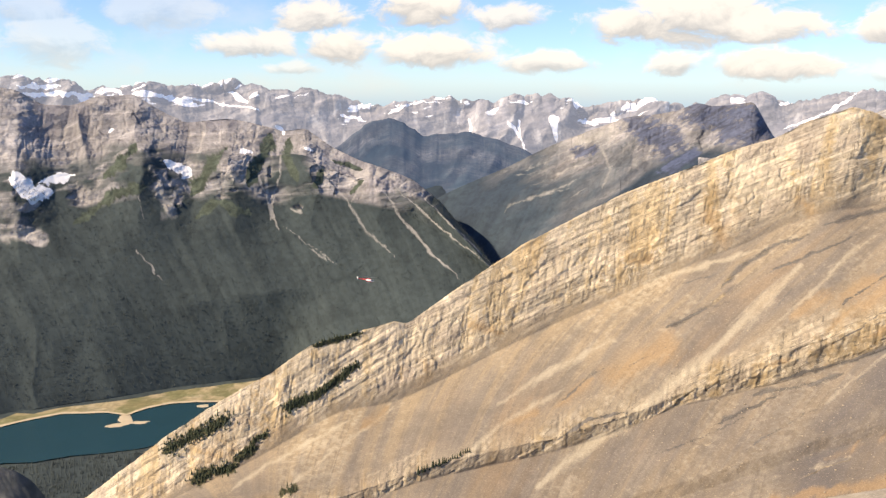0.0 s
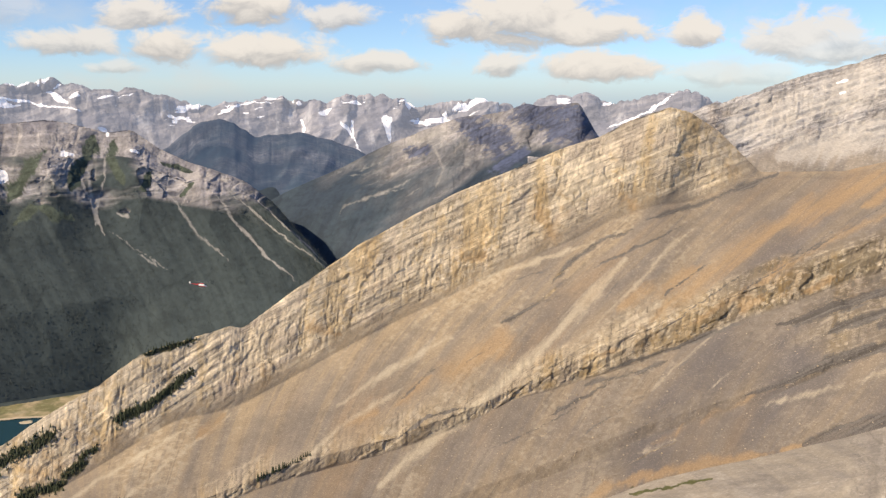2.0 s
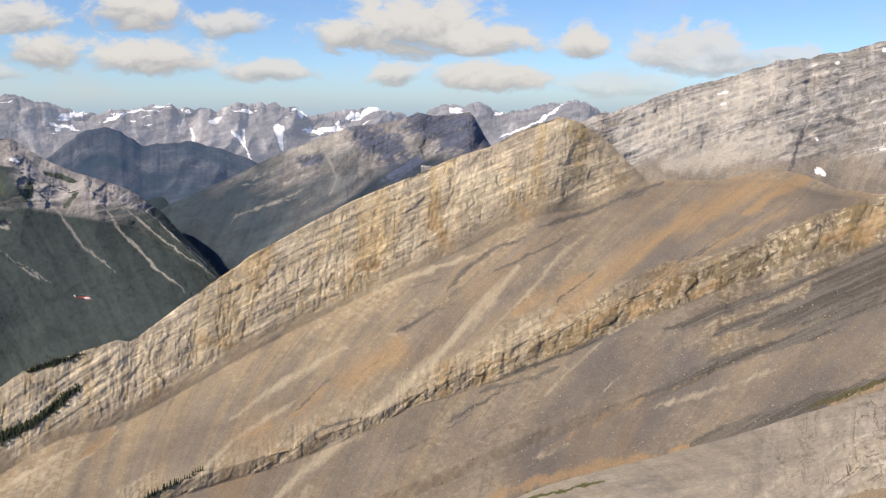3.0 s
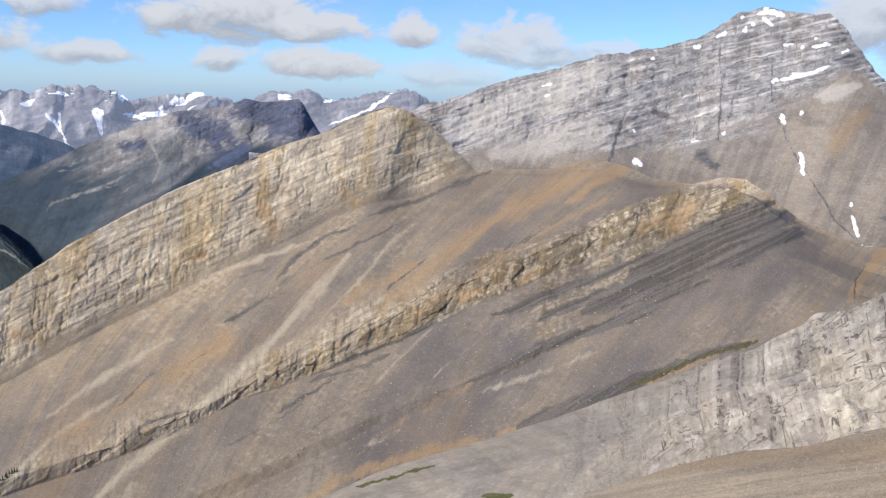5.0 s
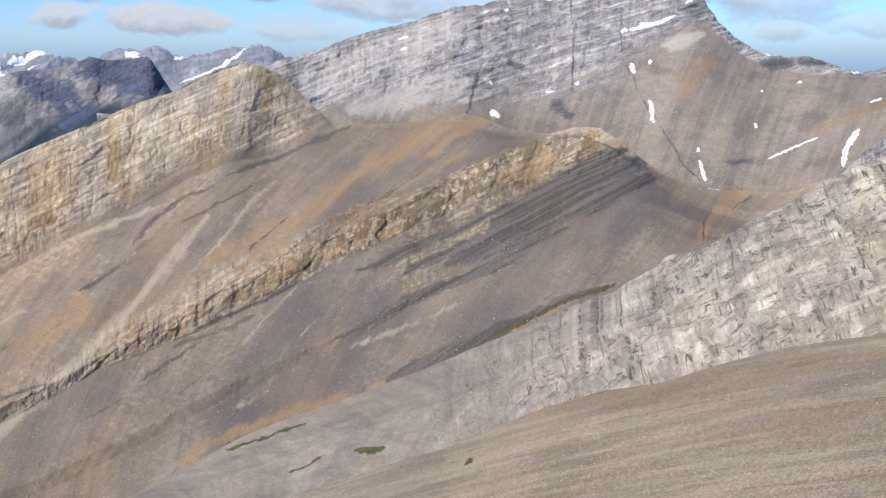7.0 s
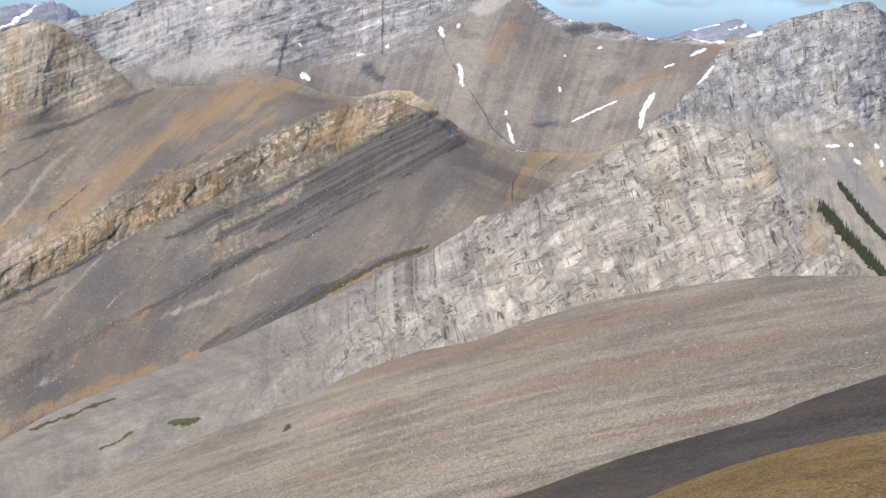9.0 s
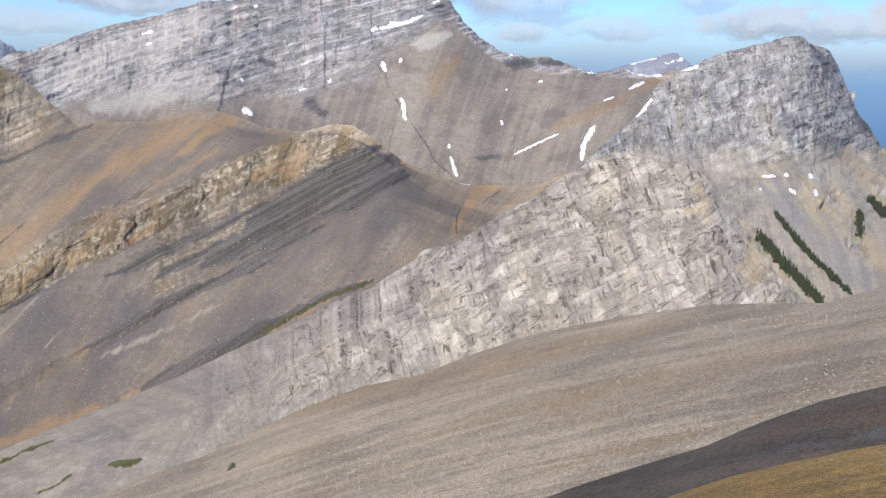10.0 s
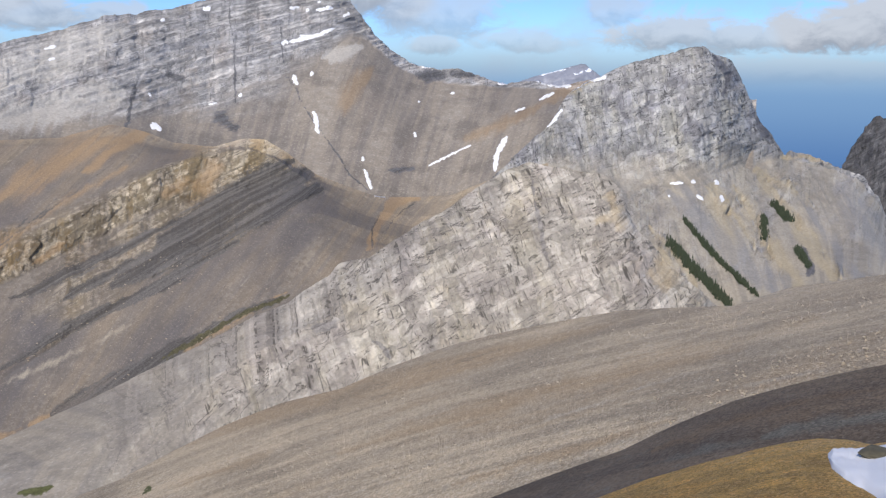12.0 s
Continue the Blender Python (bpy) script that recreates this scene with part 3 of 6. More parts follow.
    azs, els = np.degrees(np.arctan2(P[..., 0], P[..., 1])), np.degrees(np.arctan2(P[..., 2], flat_d))
    cover = np.zeros(P.shape[:2] + (4,))
    bare = np.zeros(P.shape[:2] + (4,))
    for i, strokes in enumerate(masks or ()):
        if strokes:
            cover[..., i] = stroke_mask(strokes, azs, els, 0.14, seed + 20 + i)
    if tones:
        patchy = np.clip(0.5 + 1.2 * fbm(fu / (40 * k), fv / (150 * k), 4, seed + 60), 0, 1)
        bare[..., 2] = np.clip(tone[:, None] * np.interp(az, (8, 25, 41, 48), (0.5, 1.0, 1.0, 0.3))[None] * (0.7 + 0.55 * patchy), 0, 1)
        bare[..., 2] = np.maximum(bare[..., 2], np.clip(crop * 1.3, 0, 1))
    bare[..., 0] = RKn
    if snow:
        bare[..., 1] = stroke_mask(snow, azs, els, 0.2, seed + 33)
    if drifts:
        lodged = fbm(bu / (26 * k), bv / (6 * k), 4, seed + 90) + 0.25 * fbm(X / (200 * k), Z / (200 * k), 2, seed + 91)
        bare[..., 1] = np.maximum(bare[..., 1], np.clip((lodged - 0.42 + drifts) * 4.0, 0, 1) * np.clip(1.3 - BAND, 0, 1))
    zero = np.zeros_like(X)
    return sheet_mesh(name, P, mat, {"lay": np.stack([bu, bv, zero], -1), "fall": np.stack([fu, fv, zero], -1), "cleft": np.stack([ju, jv, zero], -1)}, {"cover": cover, "bare": bare})


# ---- the lines of the land: (bearing, distance, height) ----
CREST = [(-23.4, 980, -395.4), (-19.8, 1000, -370.7), (-15.8, 1020, -327.9), (-12.4, 1040, -297.3), (-9.8, 1055, -276.8), (-7.5, 1070, -251.6), (-4.6, 1090, -242), (-2.7, 1100, -234), (-2.1, 1104, -238.7), (1.8, 1130, -190.1), (3.9, 1150, -165.8), (4.5, 1150, -156), (6.9, 1170, -133.2), (9.9, 1190, -101.7), (13, 1210, -76.2), (15.9, 1230, -50.3), (17.9, 1245, -37.4), (19.5, 1260, -18), (21.7, 1280, -1.1), (22.8, 1290, -8), (24.3, 1315, -30.5), (26.5, 1325, -81.2), (30.7, 1330, -78.7), (31.1, 1330, -75.8)]
CREST += [(33.2, 1330, -63.2), (34.9, 1330, -72.3), (36.3, 1330, -86.5), (38.5, 1310, -90.6), (40.1, 1300, -80), (41.3, 1300, -81.1), (42.6, 1305, -100.5), (44, 1310, -126), (46, 1320, -145.3), (47.5, 1335, -158.9), (49.6, 1350, -160.7), (51.6, 1330, -155.6), (54.3, 1310, -127.3), (57.1, 1290, -107.8)]
CLIFF_FOOT = [(-23.5, 950, -415.2), (-14.7, 980, -371.8), (-10.9, 1000, -351.5), (-6, 1040, -316.7), (-2.7, 1060, -314.2), (0.5, 1085, -292.1), (3.8, 1110, -264), (7, 1135, -238), (10.1, 1155, -212.1), (13.1, 1175, -184.8), (16.1, 1195, -160.7), (18.9, 1215, -131.8), (21.2, 1232, -115.7), (22.9, 1260, -115.6), (25.3, 1280, -94.8), (27.1, 1305, -85.3), (30.7, 1300, -86.9), (31.2, 1305, -81.9), (33.2, 1300, -74.6), (36.4, 1305, -96.2), (40.2, 1285, -87.4), (42.6, 1290, -108.3), (44, 1295, -131.4), (46.1, 1305, -151.9)]
CLIFF_FOOT += [(49.6, 1335, -169.3), (51.6, 1310, -160.5), (57.1, 1270, -119.8)]
BAND_TOP = [(-6.3, 880, -349.8), (-1.7, 900, -333.5), (1.2, 915, -325), (6.3, 945, -314.9), (10.9, 980, -297.4), (12.9, 1000, -285.2), (16.1, 1030, -268.4), (19.3, 1060, -241.1), (22.5, 1085, -223), (25.5, 1110, -197.7), (28.5, 1130, -176.8), (31.3, 1155, -149.9), (33.9, 1185, -128.4), (34.1, 1180, -119.5), (37, 1210, -100), (40, 1230, -86.4), (41.8, 1240, -98.2), (44, 1250, -133.5), (46.1, 1260, -162.1), (49.7, 1290, -180.4), (51.6, 1280, -171), (57.1, 1240, -130.3)]
BAND_FOOT = [(-6.4, 874, -362.5), (-1.7, 896, -342.5), (1.2, 911, -337), (6.3, 941, -327.5), (10.9, 976, -310.5), (12.9, 997, -294.9), (16.1, 1023, -285.6), (19.3, 1051, -272.3), (22.5, 1075, -252.7), (25.6, 1099, -227.6), (28.5, 1119, -206.9), (31.4, 1144, -180.3), (34, 1169, -168.3), (34.2, 1164, -160.4), (37.1, 1189, -151.9), (40.1, 1209, -132.1), (42.5, 1224, -122.6), (44.3, 1237, -141.7), (46.4, 1249, -170.2), (49.7, 1279, -192.1), (51.7, 1274, -180.9), (57.2, 1234, -143.1)]
LEDGE = [(-2.6, 830, -372.6), (2.8, 850, -359.8), (10.2, 885, -348.8), (14.9, 915, -331.3), (21.3, 965, -299.8), (26.5, 1005, -275), (31, 1045, -240.8), (34.1, 1075, -209.4), (37.2, 1095, -190.5), (40.3, 1125, -167.3), (41.7, 1140, -156.5), (44.1, 1160, -155), (46.8, 1180, -179.2), (49.8, 1220, -199.2), (51.7, 1230, -185), (57.2, 1200, -152.2)]
GULLY = [(-2.7, 790, -388.8), (2.7, 800, -379.2), (11.7, 815, -361.6), (17.5, 850, -335.9), (21.4, 880, -320.4), (24.6, 900, -313.3), (27.9, 925, -305.6), (31.1, 950, -292.1), (34.3, 975, -276.9), (37.5, 1000, -260.1), (40.5, 1030, -239.2), (42.3, 1045, -232.9), (44.6, 1080, -214.2), (46.9, 1110, -198.2), (49.1, 1150, -183), (49.6, 1190, -190.5), (51.7, 1200, -170.4), (54.4, 1180, -142.4), (57.2, 1160, -156.6)]
RUNOUT = [(-5.6, 640, -386.6), (2.4, 650, -402), (11.5, 670, -415.5), (21.4, 720, -412.1), (31.5, 780, -395), (41.1, 850, -349.2), (47.5, 920, -300), (52, 1000, -294.3), (57.8, 980, -281.4)]
CRAG_TOP = [(2.7, 780, -374.1), (11.7, 790, -355.2), (17.5, 815, -328.4), (21.4, 835, -309.1), (24.6, 850, -299.5), (27.9, 870, -290), (31.2, 890, -276.8), (34.3, 905, -259.7), (37.5, 920, -242), (40.5, 930, -220.1), (42.3, 935, -209.4), (44.3, 940, -187.9), (44.7, 945, -185.7), (45.3, 945, -174.7), (46.9, 945, -168.7), (48.5, 945, -151.8), (50.1, 945, -135.1), (51.6, 940, -120.4), (53.1, 935, -100.8), (54.6, 930, -86.7), (56, 925, -76.4), (56.8, 920, -79.5), (58.3, 915, -83), (60.1, 910, -85.2)]
CRAG_TOP += [(61, 905, -97.1), (61.6, 900, -117.8), (61.8, 890, -127.8), (64.3, 870, -162.1), (67.2, 850, -193.8), (70.6, 830, -222)]
CRAG_MID = [(9.6, 700, -307.9), (17.3, 715, -306.2), (23.1, 730, -291.4), (29.2, 745, -271.8), (34, 765, -254.8), (37.6, 785, -234.9), (42.2, 815, -210.5), (45.4, 830, -189.3), (48.6, 840, -170.9), (51.8, 850, -151.7), (54.8, 855, -131.4), (57.9, 855, -129), (60.4, 850, -135.5), (61.9, 835, -152.5), (64.4, 820, -180.3), (67.3, 800, -200.3), (70.7, 780, -221.6)]
CRAG_FOOT = [(9.3, 590, -296.7), (17, 600, -297.8), (22.8, 620, -294.8), (29.1, 650, -287.1), (34, 680, -275.8), (38.9, 710, -264.2), (42.2, 725, -254.5), (47.2, 745, -240), (52, 760, -223.7), (56.8, 770, -213.2), (60.8, 770, -204.1), (62, 760, -195), (64.5, 745, -197.6), (67.3, 730, -203.3), (70.7, 710, -209.7)]
PEAK_CREST = [(16, 1500, -73), (20.6, 1560, -28.4), (24, 1640, 1.4), (26, 1700, 19.5), (28.1, 1750, 42.8), (30.9, 1800, 66.6), (33.1, 1840, 93.2), (34.5, 1870, 98.1), (36.6, 1920, 113.9), (38.4, 1960, 132.3), (39.5, 2000, 158.1), (40.4, 2030, 182.6), (41.7, 2050, 194.8), (43, 2060, 185.2), (45, 2050, 180.9), (45.7, 2040, 157.4), (46.2, 2030, 128.1), (47.4, 2010, 69.4), (48.3, 2000, 41.3), (49.5, 2000, 18.2), (51, 1990, 8.6), (51.9, 1985, 12.3), (53.2, 1980, -3.6), (54.4, 1970, -15.2)]
PEAK_CREST += [(56.2, 1950, -10.8), (57.4, 1930, -20.9), (58.6, 1900, -11.8), (60, 1850, -1.1), (63.2, 1800, -35.5)]
PEAK_FOOT = [(16, 1430, -101.1), (20.7, 1460, -78.1), (24.1, 1500, -71.1), (26.8, 1520, -79.2), (30.7, 1580, -75.2), (31.1, 1560, -79.2), (35.4, 1640, -71.8), (36.9, 1660, -83), (39.9, 1680, -76.6), (42.3, 1730, -53.5), (43.1, 1780, -16.9), (44.4, 1850, 21.8), (46, 1960, 79.1), (46.9, 1970, 64.8), (48.4, 1930, 10.7), (49.5, 1940, -2.9), (51, 1930, -17.2), (53.2, 1930, -22.9), (56.2, 1900, -25.4), (58.6, 1860, -26), (60, 1810, -24.3), (63.3, 1770, -62)]
BOWL_MID = [(16, 1390, -136.9), (24.1, 1440, -107.2), (30.7, 1510, -117.6), (31.2, 1490, -106.8), (35.4, 1540, -116.1), (40.1, 1570, -130.7), (43, 1600, -121), (45.8, 1640, -94.4), (48.6, 1680, -84.5), (49.6, 1700, -98.1), (53.3, 1690, -85.6), (56.3, 1690, -65.2), (58.7, 1700, -54.8), (60.1, 1700, -53.6), (63.4, 1680, -101.9)]
BOWL_FOOT = [(16, 1350, -170.7), (24.2, 1390, -149), (30.8, 1430, -159.1), (31.3, 1420, -146.7), (35.5, 1440, -172), (40.2, 1450, -175.9), (43.1, 1460, -165.1), (46.9, 1470, -179.8), (49.4, 1490, -188.5), (49.5, 1480, -188), (51.6, 1480, -189.5), (54.4, 1470, -169.4), (56.8, 1480, -143.9), (60.4, 1500, -133.8), (63.6, 1520, -155.4)]
HORN_CREST = [(52.9, 1260, -157.1), (54.2, 1290, -123.1), (55.7, 1350, -94.1), (56.6, 1400, -76.6), (57.5, 1470, -48.2), (58.1, 1540, -23), (59.6, 1570, -3), (60.8, 1580, 12.3), (62.6, 1590, 29.4), (64.5, 1600, 41.4), (65.1, 1600, 43), (65.7, 1620, 31.9), (66.6, 1680, 26.2), (67.1, 1720, -3.3), (67.8, 1760, -48.9), (68.23, 1740, -70.8), (69.0, 1780, -99.8), (69.48, 1800, -128.7), (70.47, 1800, -124.9), (71.61, 1800, -136.9), (72.75, 1800, -149.3), (73.59, 1800, -159.4), (74.75, 1790, -216.6), (76.25, 1790, -306.6), (78.75, 1790, -366.6)]
HORN_FOOT = [(52.9, 1230, -163.7), (54.2, 1250, -129), (56.7, 1300, -117.5), (57.9, 1320, -118.8), (61.1, 1360, -132), (63.5, 1380, -143.7), (65.6, 1420, -132.4), (67.3, 1560, -127.3), (69.5, 1740, -130.7), (71.1, 1760, -143.4), (72.5, 1760, -150.9), (73.6, 1760, -163), (74.75, 1750, -219), (78.1, 1750, -372)]
HORN_SLOPE = [(52.9, 1150, -182.3), (58, 1160, -168.8), (61.8, 1180, -176), (64.9, 1200, -189.7), (67.3, 1260, -189.7), (68.7, 1330, -184.1), (70.4, 1370, -194.7), (72.5, 1390, -209.3), (74.9, 1400, -214), (78.4, 1400, -320)]
HORN_TOE = [(53, 1080, -208.1), (58.1, 1050, -200.3), (61.9, 1010, -224.5), (65.1, 990, -245), (67.6, 980, -244.9), (70.4, 1000, -223.4), (73.2, 1020, -212.4), (78.6, 1040, -206.6)]
SCREE_BACK = [(13.2, 500, -269.3), (20.7, 540, -274), (26.2, 570, -280.4), (32.2, 590, -270.3), (38.6, 600, -246.5), (45.1, 600, -225), (51.7, 590, -193.4), (58.3, 580, -171.1), (64.6, 560, -151.8), (70.5, 540, -132.5), (75.2, 520, -114.9), (81.1, 500, -101.8)]
SCREE_TOP = [(13.5, 430, -214.1), (20.9, 450, -206.2), (26.4, 470, -200.4), (29.4, 480, -197.3), (32.7, 490, -193.2), (35.5, 495, -183.9), (38.7, 500, -173.3), (41.9, 505, -165), (45.2, 500, -157.2), (48.4, 500, -145.2), (51.7, 495, -133.2), (55, 490, -124.2), (58.2, 480, -115.5), (61.3, 470, -107.4), (64.4, 460, -102.4), (67.5, 450, -97.7), (69.2, 445, -90.7), (70.3, 440, -86.1), (72.6, 430, -80.3), (75, 420, -74.2), (80.9, 400, -63.6)]
SCREE_EDGE = [(12.9, 300, -183.1), (25.9, 280, -162.1), (35.1, 270, -150.4), (48.4, 265, -127.1), (54.1, 260, -112), (58.4, 258, -102.6), (61.6, 255, -95.2), (64.7, 252, -85.9), (67.8, 250, -77.9), (70.7, 246, -71.4), (73.5, 242, -65.8), (75.3, 238, -62.1), (81.3, 230, -53.7)]
DARK_FOOT = [(12.9, 200, -122.1), (25.7, 190, -121.3), (34.9, 185, -118.2), (48.4, 180, -100.4), (54.2, 178, -88.9), (58.5, 175, -81.2), (64.9, 172, -71.8), (71, 170, -64.6), (75.8, 168, -60.7), (81.7, 165, -53.7)]
KNOLL_BACK = [(34.6, 110, -88.9), (51.9, 112, -65.4), (58.5, 115, -54.8), (64.9, 115, -48.7), (71, 115, -44.4), (75.8, 115, -42.8), (81.9, 115, -41)]
KNOLL_TOP = [(34.7, 80, -59.4), (51.8, 84, -43.1), (56.8, 86, -39.5), (60.1, 88, -37.6), (63.3, 90, -36), (66.4, 90, -33.9), (68.8, 90, -32.4), (70.9, 90, -31.2), (72.3, 90, -30.6), (73.8, 89, -30.1), (74.9, 88, -29.9), (75.7, 88, -29.5), (77.8, 86, -27.8), (81.6, 84, -25.4)]
RANGE_CREST = [(-28.3, 4100, 33.3), (-23.2, 4100, 65.4), (-22.4, 4100, 55.5), (-21.1, 4080, 4.2), (-19.7, 4100, -2), (-18.6, 4120, 36.1), (-16.6, 4130, 43), (-15.7, 4100, -2.1), (-14, 4070, -64.4), (-11.9, 4060, -45.3), (-10.7, 4050, -58.3), (-8.9, 4030, -95.3), (-7.6, 4020, -84.5), (-6.1, 3980, -157.6), (-4.5, 3930, -209.8), (-3.3, 3900, -236.4), (-1.7, 3850, -276.2), (-0.1, 3780, -355.3), (1.5, 3650, -469.6), (3.1, 3500, -568.4), (5, 3300, -628.3)]
RANGE_MID = [(-28.6, 3820, -263.1), (-23.5, 3800, -273.4), (-21.3, 3830, -220.7), (-19.3, 3850, -204.7), (-16.4, 3870, -168.2), (-14.4, 3850, -210), (-12, 3850, -170.7), (-9.5, 3850, -172), (-7, 3820, -203.1), (-4.5, 3780, -253.8), (-1.7, 3700, -320.9), (-0.1, 3640, -376.7), (1.5, 3540, -485.4), (3.1, 3420, -574.8), (5, 3250, -637.3)]
TREE_LINE = [(-28.8, 3680, -469.6), (-23.7, 3680, -471.9), (-21.4, 3700, -395.1), (-19.4, 3710, -371.9), (-16.5, 3730, -320.3), (-14.5, 3720, -372.8), (-12, 3730, -316.6), (-9.6, 3720, -369.4), (-7.1, 3730, -321.2), (-4.6, 3710, -351.8), (-1.7, 3680, -401.2), (-0.1, 3620, -445.6), (1.5, 3540, -525.4), (3.1, 3450, -599.4), (5, 3350, -676.1)]
FOREST_MID = [(-29.1, 3400, -687.5), (-23.9, 3400, -710.3), (-18.2, 3440, -680.7), (-12.2, 3480, -650.1), (-5.9, 3500, -605.8), (-0.1, 3450, -600.3), (3.1, 3380, -664.4), (5, 3300, -741.7)]
PASS_TOP = [(-7.1, 4460, -273.7), (-3.3, 4450, -274.7), (-1.4, 4440, -281.8), (-0.1, 4430, -286.1), (1.8, 4420, -314.7), (3.7, 4420, -272.7), (6.8, 4420, -271.3)]
PASS_FOOT = [(-7.1, 4150, -530.1), (-1.4, 4150, -534), (0.5, 4120, -600), (2.4, 4100, -689.4), (4.4, 4100, -711.3), (6.9, 4100, -661.9)]
BUTTE_CREST = [(-1.4, 4150, -417.8), (0.5, 4150, -343.9), (2.4, 4150, -283.9), (3.7, 4140, -244), (5.5, 4120, -176.7), (6.8, 4100, -133), (8.6, 4080, -83.3), (10.2, 4060, -41.1), (11.7, 4060, -32.3), (12.9, 4060, -17), (13.9, 4060, 10.9), (14.6, 4060, -2), (15.5, 4060, 2.3), (16.8, 4050, 14.9), (17.3, 4030, -47.9), (17.9, 4000, -122.2), (19.1, 3950, -147.6), (22.2, 3900, -207.5)]
BUTTE_MID = [(-1.4, 4000, -514.7), (2.4, 3950, -397.4), (5.6, 3880, -302.9), (8.7, 3820, -233.5), (10.2, 3800, -200.3), (12.9, 3780, -177), (15.6, 3760, -164), (18, 3740, -190.5), (22.3, 3700, -297.7)]
BUTTE_FOOT = [(-1.4, 3850, -713.6), (2.4, 3760, -632.3), (5.6, 3640, -507.1), (8.7, 3500, -406.4), (13, 3400, -333.5), (18.1, 3400, -289.4), (22.3, 3400, -366.9)]
BLUE_CREST = [(-8.3, 4450, -272.3), (-6.1, 4480, -196.9), (-5.2, 4500, -136.7), (-4, 4520, -71), (-2.9, 4520, -56.3), (-2, 4520, -85.9), (-1.2, 4500, -129.8), (-0.1, 4500, -122.4), (1.5, 4500, -119.9), (3, 4500, -149.3), (4.6, 4480, -197.4), (6.2, 4450, -273.5)]
BLUE_FOOT = [(-8.4, 4300, -547.6), (-2.7, 4300, -552.9), (2.1, 4280, -550.5), (6.2, 4250, -543.8)]
SKY_CREST = [(-30.6, 4780, 82.4), (-23.2, 4780, 111.8), (-21.6, 4780, 117.9), (-19.9, 4780, 99.8), (-18.3, 4780, 76.3), (-16.6, 4780, 86.9), (-14.8, 4780, 87.7), (-13.3, 4780, 93.2), (-11.4, 4780, 121.7), (-10.6, 4780, 94.2), (-9.1, 4780, 53.8), (-7.6, 4780, 72), (-5.7, 4780, 33.7), (-3.9, 4780, 2.7), (-2, 4780, 13.1), (-0.4, 4780, 31.3), (1, 4780, 33.8), (2.7, 4780, 10.5), (4.6, 4780, 54.4), (6.4, 4780, 33.7), (8, 4780, -7.5), (9.8, 4780, 20.6), (11.6, 4780, 25.6), (13.4, 4780, 2.7)]
SKY_CREST += [(15.9, 4780, 47.5), (17.1, 4780, 47.2), (18.4, 4780, 5.1), (20, 4780, 20.2), (20, 4780, 22.1), (21.2, 4780, 48.2), (22.4, 4780, 66.1), (23.2, 4780, 44.4), (24, 4780, 17.5), (26.2, 4780, -40.5), (29, 4780, -61.2)]
SKY_MID = [(-30.7, 4680, -28.4), (-23.3, 4680, -18.6), (-14.9, 4680, -31.8), (-5.8, 4680, -96.2), (3.7, 4680, -71), (12.9, 4680, -69.3), (20.1, 4680, -78.7), (22.5, 4680, -71.7), (29.1, 4680, -136.4)]
SKY_FOOT = [(-31, 4560, -306.7), (-23.5, 4560, -305), (-5.8, 4560, -280.5), (3.7, 4560, -256.2), (12.9, 4560, -225.8), (20.2, 4560, -193.9), (22.5, 4560, -219), (29.1, 4560, -257.9)]
FOREST_FOOT = [(-30.63, 3275, -903), (-28.13, 3219, -903), (-24.15, 3176, -903), (-23.31, 3223, -903), (-22.48, 3197, -903), (-21.33, 3228, -903), (-19.01, 3250, -903), (-17.23, 3276, -903), (-15.41, 3320, -903), (-12.95, 3347, -903), (-10.75, 3385, -903), (-8.53, 3414, -903), (-5.98, 3199, -903), (-0.12, 2995, -903), (5.11, 2894, -903)]
SHORE_FAR = [(-28.17, 3094, -900), (-24.18, 3056, -900), (-22.5, 3097, -900), (-21.07, 3120, -900), (-18.75, 3086, -900), (-17.73, 3039, -900), (-16.66, 3098, -900), (-15.44, 3127, -900), (-13.91, 3124, -900), (-12.67, 3108, -900), (-9.83, 3153, -900), (-7.27, 3196, -900)]
SHORE_NEAR = [(-28.31, 2741, -900), (-24.29, 2731, -900), (-22.62, 2710, -900), (-20.9, 2723, -900), (-18.55, 2720, -900), (-16.75, 2731, -900), (-14.28, 2805, -900), (-11.76, 2934, -900), (-9.84, 3115, -900), (-7.27, 3183, -900)]
BEACH_TOP = [(-28.14, 3168, -900), (-24.16, 3125, -900), (-23.32, 3176, -900), (-22.49, 3150, -900), (-21.34, 3180, -900), (-19.02, 3195, -900), (-17.24, 3213, -900), (-15.42, 3262, -900), (-12.95, 3294, -900), (-10.76, 3331, -900), (-8.53, 3403, -900), (-7.25, 3445, -900)]
TOWER_CREST = [(72.47, 2050, -169.6), (72.63, 2050, -151.3), (72.75, 2050, -129.0), (73.19, 2050, -116.0), (73.41, 2050, -92.7), (73.7, 2050, -86.3), (73.95, 2050, -67.6), (74.39, 2050, -72.3), (75.59, 2050, -47.3), (77.89, 2050, -82.3)]
TOWER_FOOT = [(72.42, 2030, -330), (73.41, 2000, -350), (77.89, 1960, -360)]
SPUR_CREST = [(-29.4, 1400, -403.7), (-24.3, 1400, -465.1), (-23.6, 1400, -472.2), (-22.8, 1400, -490.6), (-22, 1400, -523.2), (-21.1, 1400, -566.3)]
SPUR_FOOT = [(-29.9, 1250, -509.8), (-24.6, 1250, -541.5), (-21.2, 1250, -562.5)]
HAZE_HILL = [(54.1, 4700, -60.5), (55.6, 4700, -16.6), (57.2, 4700, 16.9), (58.1, 4700, 37.4), (58.8, 4700, 52.7), (59.6, 4700, 5.6), (60.6, 4700, -56.3)]
HAZE_FOOT = [(54.1, 4600, -91.3), (60.6, 4600, -86.5)]

